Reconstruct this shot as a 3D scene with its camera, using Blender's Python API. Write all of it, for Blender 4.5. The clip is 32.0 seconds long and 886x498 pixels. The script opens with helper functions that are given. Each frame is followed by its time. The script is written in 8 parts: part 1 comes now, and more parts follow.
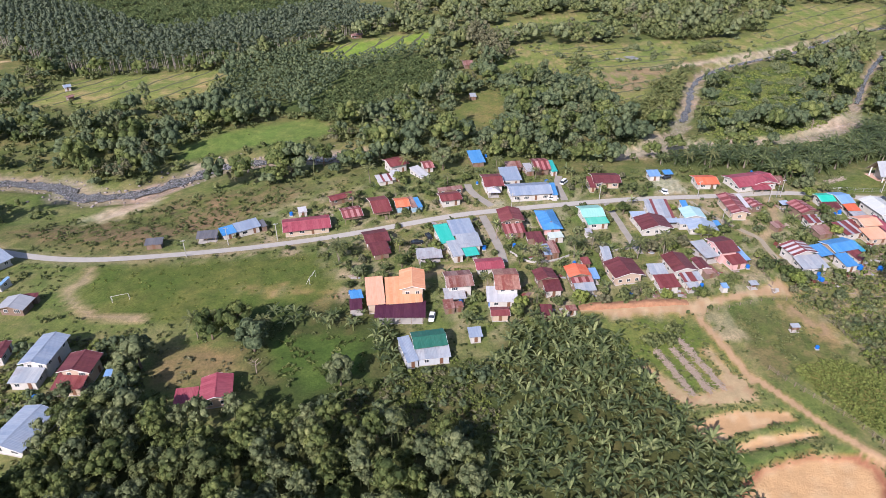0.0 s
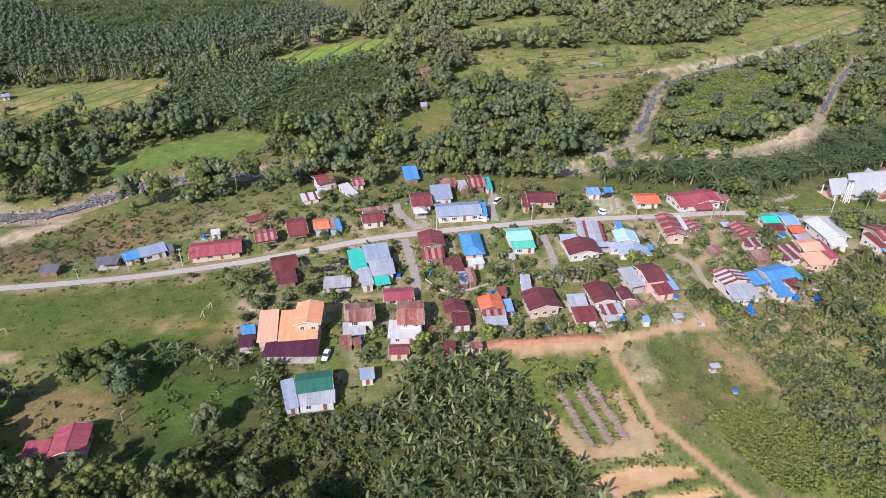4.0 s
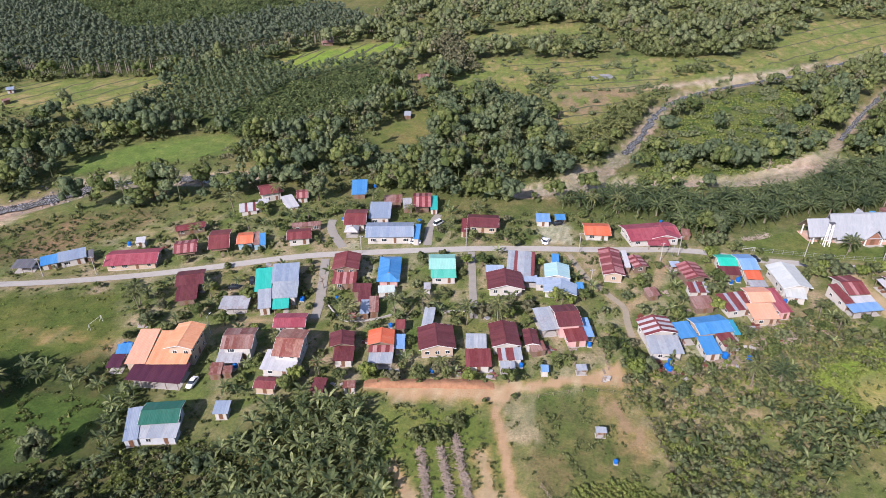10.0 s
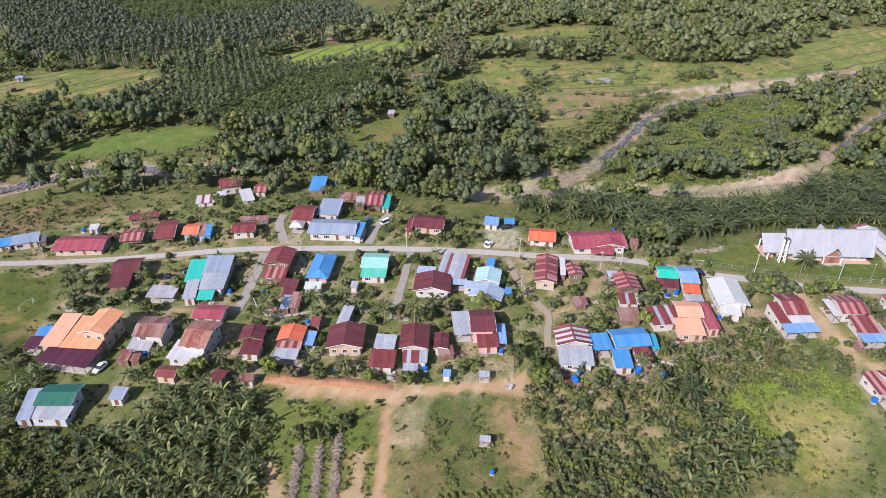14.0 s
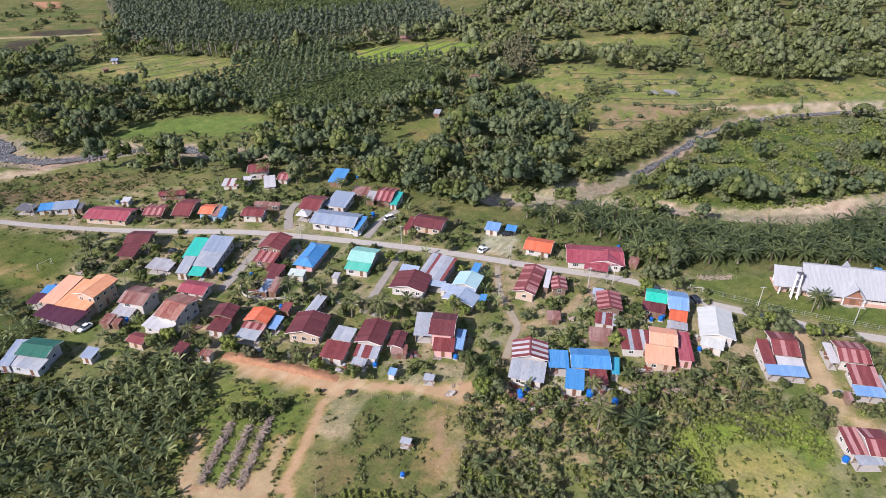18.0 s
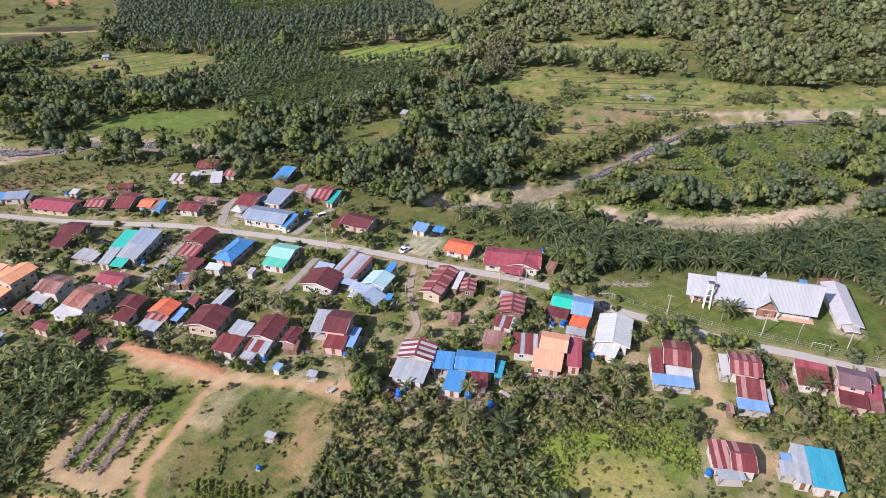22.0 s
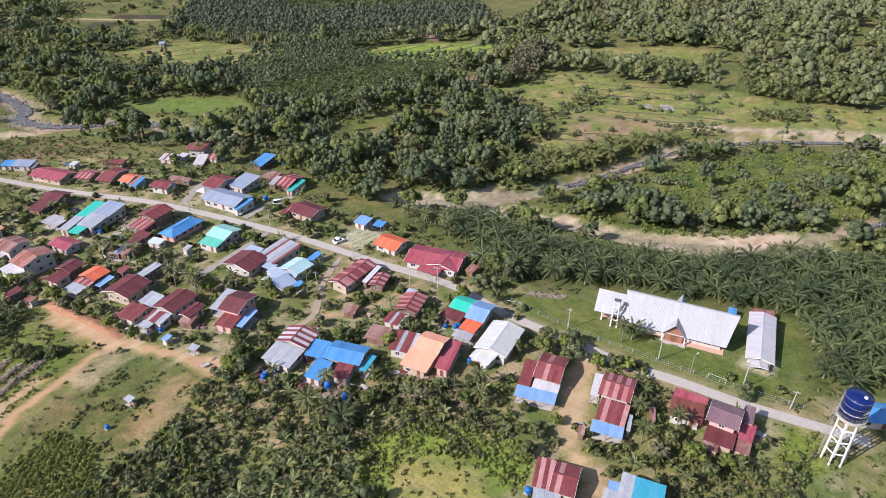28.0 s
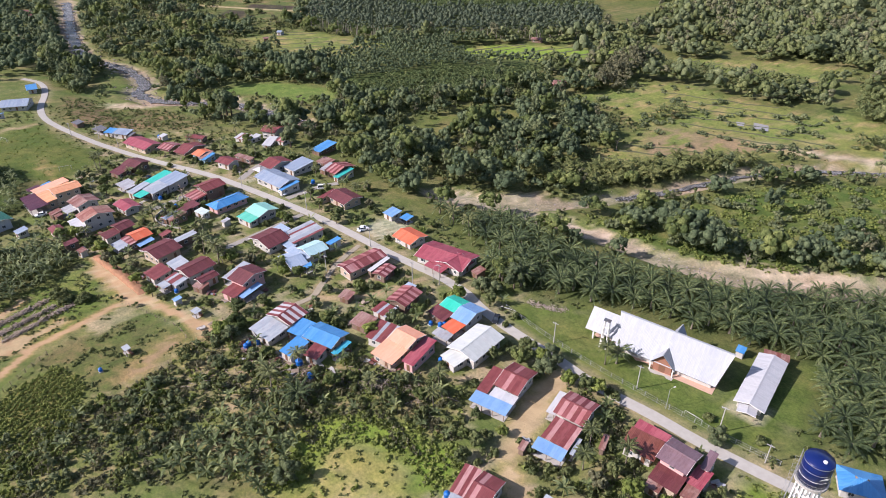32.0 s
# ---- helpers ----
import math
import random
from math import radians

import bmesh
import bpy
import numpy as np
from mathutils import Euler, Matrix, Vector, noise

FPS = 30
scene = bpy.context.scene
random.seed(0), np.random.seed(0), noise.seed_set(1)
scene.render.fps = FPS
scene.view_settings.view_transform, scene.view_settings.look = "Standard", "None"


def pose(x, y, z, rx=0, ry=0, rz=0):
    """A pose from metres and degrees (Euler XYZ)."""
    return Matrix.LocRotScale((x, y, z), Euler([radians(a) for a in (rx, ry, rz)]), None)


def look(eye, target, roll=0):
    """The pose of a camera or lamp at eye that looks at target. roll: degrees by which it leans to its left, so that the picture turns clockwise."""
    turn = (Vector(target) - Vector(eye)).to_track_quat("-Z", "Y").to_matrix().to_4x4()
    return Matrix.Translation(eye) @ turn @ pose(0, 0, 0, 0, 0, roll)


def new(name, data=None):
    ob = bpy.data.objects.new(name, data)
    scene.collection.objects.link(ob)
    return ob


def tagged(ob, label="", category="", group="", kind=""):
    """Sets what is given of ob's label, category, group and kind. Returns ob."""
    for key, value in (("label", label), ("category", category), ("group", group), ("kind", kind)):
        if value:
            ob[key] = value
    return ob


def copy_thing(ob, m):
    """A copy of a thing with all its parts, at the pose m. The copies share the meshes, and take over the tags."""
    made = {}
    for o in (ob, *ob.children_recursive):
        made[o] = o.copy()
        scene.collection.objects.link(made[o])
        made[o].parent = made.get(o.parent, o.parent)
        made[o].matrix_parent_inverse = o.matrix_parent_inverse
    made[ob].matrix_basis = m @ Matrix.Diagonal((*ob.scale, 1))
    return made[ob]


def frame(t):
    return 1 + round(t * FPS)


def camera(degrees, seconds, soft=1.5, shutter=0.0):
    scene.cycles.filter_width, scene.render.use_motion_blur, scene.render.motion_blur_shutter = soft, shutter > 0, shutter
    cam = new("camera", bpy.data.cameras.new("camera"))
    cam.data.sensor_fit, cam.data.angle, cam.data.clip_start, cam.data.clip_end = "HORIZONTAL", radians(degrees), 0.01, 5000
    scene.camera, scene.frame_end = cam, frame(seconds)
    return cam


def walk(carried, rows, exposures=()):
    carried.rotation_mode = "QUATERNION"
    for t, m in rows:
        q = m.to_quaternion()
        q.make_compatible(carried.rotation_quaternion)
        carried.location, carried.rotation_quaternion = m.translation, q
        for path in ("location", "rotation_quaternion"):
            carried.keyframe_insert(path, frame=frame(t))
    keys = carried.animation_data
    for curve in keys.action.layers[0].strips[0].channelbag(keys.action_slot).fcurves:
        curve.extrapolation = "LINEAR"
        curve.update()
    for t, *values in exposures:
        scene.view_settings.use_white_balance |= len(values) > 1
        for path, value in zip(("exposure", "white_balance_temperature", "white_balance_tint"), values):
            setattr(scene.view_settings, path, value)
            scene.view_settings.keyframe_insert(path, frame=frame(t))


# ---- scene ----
cam = camera(68.76, 32.0, soft=0.7)
# seconds, place in metres, turn in degrees
PATH = [
    (0.0, 0.0, -0.0, 113.38, 58.53, -0.14, 0.36),
    (0.5, 3.43, 1.22, 113.54, 58.51, -0.12, 0.36),
    (1.0, 6.85, 2.76, 113.7, 58.48, -0.11, 0.37),
    (1.5, 10.34, 4.62, 113.9, 58.45, -0.09, 0.36),
    (2.0, 13.74, 6.75, 113.95, 58.45, -0.09, 0.34),
    (2.5, 17.27, 9.06, 114.07, 58.43, -0.05, 0.34),
    (3.0, 20.81, 11.47, 114.15, 58.43, -0.05, 0.33),
    (3.5, 24.41, 13.86, 114.28, 58.42, -0.04, 0.33),
    (4.0, 28.01, 16.08, 114.38, 58.41, -0.05, 0.43),
    (4.5, 31.58, 18.24, 114.45, 58.42, -0.04, 1.33),
    (6.5, 46.2, 25.82, 114.76, 58.37, -0.0, 4.89),
    (7.0, 49.8, 27.3, 114.85, 58.36, -0.01, 5.17),
    (7.5, 53.5, 28.67, 114.94, 58.35, -0.01, 5.42),
    (8.0, 57.34, 29.96, 115.02, 58.35, -0.02, 5.71),
    (8.5, 61.26, 31.18, 115.07, 58.35, -0.03, 6.03),
    (9.0, 65.28, 32.28, 115.1, 58.34, -0.03, 6.33),
    (9.5, 69.38, 33.34, 115.1, 58.34, -0.06, 6.66),
    (10.0, 73.6, 34.31, 115.09, 58.34, -0.04, 6.96),
    (10.5, 77.8, 35.22, 115.02, 58.34, -0.06, 7.25),
    (11.0, 82.04, 36.06, 114.99, 58.33, -0.07, 7.54),
    (11.5, 86.33, 36.89, 114.87, 58.33, -0.08, 7.84),
    (12.0, 90.66, 37.7, 114.81, 58.34, -0.11, 8.15),
    (12.5, 94.99, 38.48, 114.74, 58.34, -0.12, 8.51),
    (13.0, 99.35, 39.32, 114.67, 58.34, -0.13, 9.28),
    (13.5, 103.39, 40.18, 114.56, 58.33, -0.13, 10.21),
    (14.0, 107.72, 41.19, 114.43, 58.35, -0.12, 11.51),
    (14.5, 112.08, 42.31, 114.33, 58.36, -0.09, 13.02),
    (16.5, 129.51, 47.56, 114.02, 58.44, -0.03, 18.68),
    (17.0, 133.84, 48.97, 113.99, 58.46, -0.01, 19.83),
    (17.5, 138.11, 50.45, 113.94, 58.48, -0.01, 20.92),
    (18.0, 142.38, 52.03, 113.93, 58.5, -0.0, 21.95),
    (18.5, 146.67, 53.65, 113.89, 58.52, -0.0, 22.73),
    (19.0, 150.94, 55.35, 113.85, 58.55, 0.01, 23.14),
    (19.5, 155.16, 57.01, 113.85, 58.57, 0.02, 23.44),
    (20.0, 159.38, 58.73, 113.84, 58.58, 0.01, 23.74),
    (20.5, 163.58, 60.45, 113.83, 58.6, 0.01, 24.1),
    (21.0, 167.8, 62.19, 113.79, 58.62, 0.01, 24.45),
    (21.5, 171.98, 64.0, 113.76, 58.63, 0.03, 24.8),
    (22.0, 176.12, 65.83, 113.75, 58.65, 0.01, 25.15),
    (22.5, 180.21, 67.72, 113.7, 58.66, -0.0, 25.5),
    (23.0, 184.26, 69.63, 113.6, 58.67, -0.02, 25.91),
    (23.5, 188.31, 71.57, 113.5, 58.69, -0.0, 26.48),
    (24.0, 192.27, 73.6, 113.42, 58.7, -0.0, 27.18),
    (24.5, 196.28, 75.69, 113.31, 58.71, 0.0, 27.99),
    (25.0, 200.27, 77.8, 113.23, 58.72, 0.01, 28.87),
    (25.5, 204.26, 79.97, 113.22, 58.72, 0.01, 29.79),
    (27.5, 220.26, 89.27, 113.06, 58.76, 0.06, 33.81),
    (28.0, 224.15, 91.77, 113.08, 58.76, 0.07, 34.81),
    (28.5, 228.24, 94.52, 113.09, 58.77, 0.08, 35.98),
    (29.0, 232.04, 97.25, 113.07, 58.77, 0.08, 37.19),
    (29.5, 235.74, 100.01, 113.07, 58.77, 0.1, 38.55),
    (30.0, 239.35, 102.92, 113.03, 58.79, 0.13, 40.06),
    (30.5, 242.84, 105.92, 112.95, 58.79, 0.17, 41.81),
    (31.0, 246.2, 109.01, 112.87, 58.82, 0.21, 43.76),
    (31.5, 249.47, 112.26, 112.76, 58.82, 0.27, 45.78),
    (32.0, 252.6, 115.6, 112.66, 58.84, 0.31, 47.78),
]
EXPOSURES = [(0.0, 0.53, 5960.0, 23.0), (14.0, 0.46, 5990.0, 23.0), (24.0, 0.47, 6080.0, 23.0), (32.0, 0.56, 6080.0, 23.0)]
walk(cam, [(t, pose(x, y, z, rx, ry, rz)) for t, x, y, z, rx, ry, rz in PATH], EXPOSURES)

# ---- light ----
SUN_ELEV = 36.0
SUN_FROM = Vector((-0.46, -0.89, 0)).normalized()
world = bpy.data.worlds.new("world")
scene.world = world
world.use_nodes = True
wn = world.node_tree.nodes
sky = wn.new("ShaderNodeTexSky")
sky.sky_type = "NISHITA"
sky.sun_disc = False
sky.sun_elevation = radians(SUN_ELEV)
sky.sun_rotation = math.atan2(SUN_FROM.x, SUN_FROM.y)
sky.air_density, sky.dust_density, sky.ozone_density = 1.0, 1.6, 1.0
wn["Background"].inputs["Strength"].default_value = 0.102
world.node_tree.links.new(sky.outputs[0], wn["Background"].inputs["Color"])
sun_data = bpy.data.lights.new("sun", "SUN")
sun_data.energy, sun_data.angle, sun_data.color = 5.0, radians(0.6), (1.0, 0.93, 0.83)
sun = new("sun", sun_data)
c_el = math.cos(radians(SUN_ELEV))
sun_dir = Vector((SUN_FROM.x * c_el, SUN_FROM.y * c_el, math.sin(radians(SUN_ELEV))))
sun.matrix_world = look(sun_dir * 400, (0, 0, 0))


# ---- material tools ----
def nodes_of(name):
    m = bpy.data.materials.new(name)
    m.use_nodes = True
    t = m.node_tree
    return m, t.nodes, t.links, t.nodes["Principled BSDF"]


def mix_rgb(n, l, fac, a, b, blend="MIX"):
    k = n.new("ShaderNodeMix")
    k.data_type, k.blend_type = "RGBA", blend
    for sock, v in ((k.inputs[0], fac), (k.inputs[6], a), (k.inputs[7], b)):
        if isinstance(v, (int, float)):
            sock.default_value = v
        elif isinstance(v, tuple):
            sock.default_value = (*v[:3], 1)
        else:
            l.new(v, sock)
    return k.outputs[2]


def ramp(n, l, fac, lo, hi):
    k = n.new("ShaderNodeMapRange")
    k.clamp = True
    k.inputs[1].default_value, k.inputs[2].default_value = lo, hi
    l.new(fac, k.inputs[0])
    return k.outputs[0]


def noise_out(n, l, coord, scale, detail=4.0, rough=0.6):
    k = n.new("ShaderNodeTexNoise")
    k.inputs["Scale"].default_value, k.inputs["Detail"].default_value, k.inputs["Roughness"].default_value = scale, detail, rough
    l.new(coord, k.inputs["Vector"])
    return k.outputs["Fac"]


def bump_to(n, l, b, height, strength, dist):
    k = n.new("ShaderNodeBump")
    k.inputs["Strength"].default_value, k.inputs["Distance"].default_value = strength, dist
    l.new(height, k.inputs["Height"])
    l.new(k.outputs[0], b.inputs["Normal"])


def scaled(n, l, out, xyz):
    k = n.new("ShaderNodeMapping")
    k.inputs["Scale"].default_value = xyz
    l.new(out, k.inputs["Vector"])
    return k.outputs[0]


def roof_material(name, base, faded, rust, metal=0.0, rough=0.5):
    """Ribbed sheet roofing: ribs run down the slope; sheets differ; streaks and rust of their own shapes."""
    m, n, l, b = nodes_of(name)
    tc = n.new("ShaderNodeTexCoord").outputs["Object"]
    pos = n.new("ShaderNodeNewGeometry").outputs["Position"]
    rand = n.new("ShaderNodeObjectInfo").outputs["Random"]
    shift = n.new("ShaderNodeVectorMath")
    shift.operation = "MULTIPLY_ADD"
    shift.inputs[1].default_value = (43.0, 91.0, 17.0)
    l.new(rand, shift.inputs[0])
    l.new(tc, shift.inputs[2])
    own = shift.outputs[0]
    col = mix_rgb(n, l, rand, base, faded)
    streak = noise_out(n, l, scaled(n, l, own, (2.2, 0.35, 0.35)), 1.0, 5, 0.65)
    dark = 0.62 if max(base) < 0.3 else 0.85
    col = mix_rgb(n, l, ramp(n, l, streak, 0.4, 0.85), col, tuple(c * dark for c in base))
    blotch = noise_out(n, l, pos, 0.4, 6, 0.7)
    rmask = n.new("ShaderNodeMath")
    rmask.operation = "MULTIPLY"
    rmask.inputs[1].default_value = rust
    l.new(ramp(n, l, blotch, 0.5, 0.66), rmask.inputs[0])
    col = mix_rgb(n, l, rmask.outputs[0], col, (0.17, 0.055, 0.028))
    fade = noise_out(n, l, own, 0.9, 5, 0.6)
    col = mix_rgb(n, l, ramp(n, l, fade, 0.5, 0.85), col, faded)
    l.new(col, b.inputs["Base Color"])
    b.inputs["Roughness"].default_value = rough
    b.inputs["Metallic"].default_value = metal
    w = n.new("ShaderNodeTexWave")
    w.inputs["Scale"].default_value = 0.85
    l.new(tc, w.inputs["Vector"])
    bump_to(n, l, b, w.outputs["Fac"], 0.45, 0.04)
    return m


ROOF = {}
for key, base, faded, rust in (
    ("slate", (0.10, 0.105, 0.12), (0.14, 0.14, 0.15), 0.15), ("blue", (0.045, 0.205, 0.46), (0.09, 0.27, 0.52), 0.05),
    ("greyblue", (0.20, 0.26, 0.35), (0.28, 0.33, 0.40), 0.12), ("crimson", (0.26, 0.045, 0.065), (0.34, 0.09, 0.11), 0.08),
    ("white", (0.40, 0.41, 0.43), (0.48, 0.48, 0.49), 0.08), ("whitemetal", (0.29, 0.31, 0.335), (0.34, 0.355, 0.375), 0.0),
    ("red", (0.145, 0.028, 0.030), (0.225, 0.065, 0.065), 0.3), ("maroon", (0.095, 0.020, 0.024), (0.155, 0.046, 0.050), 0.25),
    ("orange", (0.58, 0.14, 0.06), (0.62, 0.22, 0.12), 0.03), ("orangered", (0.56, 0.11, 0.045), (0.6, 0.17, 0.09), 0.04),
    ("orangetile", (0.64, 0.27, 0.13), (0.68, 0.36, 0.21), 0.05), ("salmon", (0.70, 0.31, 0.19), (0.70, 0.37, 0.25), 0.03),
    ("purple", (0.06, 0.012, 0.03), (0.085, 0.024, 0.045), 0.1), ("slatepurple", (0.15, 0.09, 0.105), (0.2, 0.13, 0.15), 0.15),
    ("grey", (0.27, 0.28, 0.30), (0.38, 0.39, 0.41), 0.35), ("palegrey", (0.25, 0.29, 0.335), (0.36, 0.385, 0.41), 0.2),
    ("teal", (0.02, 0.34, 0.30), (0.06, 0.4, 0.36), 0.05), ("turq", (0.016, 0.40, 0.31), (0.05, 0.44, 0.36), 0.0),
    ("turqdeep", (0.005, 0.42, 0.29), (0.04, 0.45, 0.35), 0.0), ("tealblue", (0.02, 0.26, 0.38), (0.06, 0.32, 0.42), 0.05),
    ("green", (0.012, 0.11, 0.075), (0.03, 0.14, 0.1), 0.08), ("mint", (0.20, 0.47, 0.40), (0.27, 0.52, 0.46), 0.0),
    ("mintdark", (0.07, 0.42, 0.31), (0.12, 0.46, 0.36), 0.0), ("aqua", (0.30, 0.50, 0.52), (0.38, 0.54, 0.56), 0.0),
    ("paleblue", (0.26, 0.34, 0.45), (0.34, 0.41, 0.50), 0.08), ("skyblue", (0.13, 0.27, 0.50), (0.2, 0.34, 0.54), 0.08),
    ("palegreen", (0.40, 0.50, 0.46), (0.5, 0.56, 0.52), 0.1), ("rust", (0.16, 0.05, 0.038), (0.33, 0.22, 0.19), 0.6),
    ("rustdark", (0.12, 0.03, 0.024), (0.2, 0.07, 0.05), 0.6), ("rustbright", (0.22, 0.06, 0.045), (0.40, 0.24, 0.18), 0.5),
    ("brightwhite", (0.45, 0.48, 0.465), (0.52, 0.54, 0.52), 0.08), ("pinkred", (0.33, 0.12, 0.12), (0.42, 0.25, 0.24), 0.25),
):
    ROOF[key] = roof_material("roof_" + key, base, faded, rust, rough=0.42 if key in ("blue", "turq") else 0.55)
# roofs laid from two kinds of sheet: first kind, second kind, share of the second, every n-th
TWO_KINDS = {"redstripe": ("red", "pinkred", 2), "whitestripe": ("red", "white", 2), "paleststripe": ("white", "red", 3),
             "patched": ("palegrey", "red", 5), "patchred": ("red", "palegrey", 3), "redmix": ("red", "pinkred", 4)}


def painted_wall(name, base, dirt=(0.16, 0.12, 0.08), amount=0.5, boards=False):
    m, n, l, b = nodes_of(name)
    tc = n.new("ShaderNodeTexCoord").outputs["Object"]
    big = noise_out(n, l, scaled(n, l, tc, (1, 1, 0.35)), 0.9, 5, 0.65)
    fine = noise_out(n, l, tc, 14, 3, 0.6)
    col = mix_rgb(n, l, ramp(n, l, big, 0.42, 0.85), base, tuple(0.55 * a + 0.45 * c for a, c in zip(base, dirt)))
    col = mix_rgb(n, l, fine, col, tuple(0.86 * a for a in base))
    if boards:
        w = n.new("ShaderNodeTexWave")
        w.bands_direction = "Z"
        w.inputs["Scale"].default_value = 1.6
        w.inputs["Distortion"].default_value = 0.6
        l.new(tc, w.inputs["Vector"])
        col = mix_rgb(n, l, ramp(n, l, w.outputs["Fac"], 0.0, 0.25), tuple(0.45 * a for a in base), col)
        bump_to(n, l, b, w.outputs["Fac"], 0.5, 0.03)
    l.new(col, b.inputs["Base Color"])
    b.inputs["Roughness"].default_value = 0.85
    return m


WALL = {"white": painted_wall("wall_white", (0.50, 0.48, 0.44), amount=0.7), "cream": painted_wall("wall_cream", (0.46, 0.36, 0.27)),
        "timber": painted_wall("wall_timber", (0.22, 0.15, 0.11), boards=True), "paleblue": painted_wall("wall_paleblue", (0.30, 0.46, 0.55), boards=True),
        "pinkwhite": painted_wall("wall_pink", (0.60, 0.36, 0.34)), "greywall": painted_wall("wall_grey", (0.45, 0.48, 0.50)),
        "stilt": painted_wall("wall_brown", (0.30, 0.19, 0.14), boards=True)}
CONCRETE = painted_wall("concrete", (0.42, 0.40, 0.37), (0.2, 0.18, 0.15))
POST_WOOD = painted_wall("weathered_post", (0.26, 0.20, 0.15))
WHITE_PAINT = painted_wall("white_paint", (0.74, 0.73, 0.70))
BRICK_RED = painted_wall("brick_red", (0.29, 0.135, 0.085))


def plain(name, base, rough=0.5, metal=0.0, var=0.25, scale=3.0):
    m, n, l, b = nodes_of(name)
    tc = n.new("ShaderNodeTexCoord").outputs["Object"]
    col = mix_rgb(n, l, noise_out(n, l, tc, scale, 5, 0.65), tuple(c * (1 - var) for c in base), tuple(min(1, c * (1 + var)) for c in base))
    l.new(col, b.inputs["Base Color"])
    b.inputs["Roughness"].default_value, b.inputs["Metallic"].default_value = rough, metal
    return m


GLASS = plain("window_glass", (0.03, 0.04, 0.05), 0.12, 0, 0.3)
DOOR_WOOD = plain("door_wood", (0.16, 0.08, 0.045), 0.6)
TANK_BLUE = plain("tank_blue", (0.01, 0.12, 0.42), 0.35)
TANK_NAVY = plain("tank_navy", (0.006, 0.016, 0.10), 0.28, 0, 0.2)
STEEL = plain("galvanised_steel", (0.45, 0.46, 0.47), 0.45, 0.6)
RUBBER = plain("tyre_rubber", (0.02, 0.02, 0.02), 0.85)
CAR_WHITE, CAR_BLACK = plain("car_white", (0.72, 0.73, 0.74), 0.25, 0, 0.05), plain("car_black", (0.02, 0.022, 0.026), 0.25, 0, 0.1)
LAMP_GLASS = plain("headlight_glass", (0.6, 0.6, 0.58), 0.15)
BARK = plain("bark", (0.16, 0.12, 0.085), 0.9, 0, 0.4, 2.0)
PALM_BARK = plain("palm_bark", (0.20, 0.17, 0.13), 0.9, 0, 0.4, 3.0)
BANANA_STEM = plain("banana_stem", (0.16, 0.19, 0.06), 0.7, 0, 0.4, 4.0)
DEAD_WOOD = plain("dead_wood", (0.30, 0.24, 0.19), 0.9, 0, 0.4, 2.0)
RUBBLE = plain("rubble", (0.34, 0.28, 0.23), 0.9, 0, 0.5, 1.2)


def leaf_material(name, dark, mid, light, by_attribute=False, rough=0.55):
    """Foliage: each leaf clump differs a little, each plant more."""
    m, n, l, b = nodes_of(name)
    isl = n.new("ShaderNodeNewGeometry").outputs["Random Per Island"]
    if by_attribute:
        a = n.new("ShaderNodeAttribute")
        a.attribute_name = "tint"
        tint = a.outputs["Fac"]
    else:
        tint = n.new("ShaderNodeObjectInfo").outputs["Random"]
    plant = mix_rgb(n, l, tint, dark, mid)
    col = mix_rgb(n, l, ramp(n, l, isl, 0.25, 1.0), plant, mix_rgb(n, l, tint, mid, light))
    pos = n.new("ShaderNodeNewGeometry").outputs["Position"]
    # noise puts the shade of gaps between leaf clumps into the colour
    gap_noise = noise_out(n, l, pos, 1.1, 5, 0.7)
    col = mix_rgb(n, l, ramp(n, l, gap_noise, 0.36, 0.66), mix_rgb(n, l, 1.0, col, (0.44, 0.5, 0.46), "MULTIPLY"), mix_rgb(n, l, 1.0, col, (1.45, 1.38, 1.26), "MULTIPLY"))
    l.new(col, b.inputs["Base Color"])
    bump_to(n, l, b, gap_noise, 1.0, 0.7)
    b.inputs["Roughness"].default_value = rough
    b.inputs["Specular IOR Level"].default_value = 0.08
    tr = n.new("ShaderNodeBsdfTranslucent")
    l.new(mix_rgb(n, l, 0.5, col, light), tr.inputs["Color"])
    mx = n.new("ShaderNodeMixShader")
    mx.inputs[0].default_value = 0.3
    l.new(b.outputs[0], mx.inputs[1])
    l.new(tr.outputs[0], mx.inputs[2])
    l.new(mx.outputs[0], n["Material Output"].inputs["Surface"])
    return m


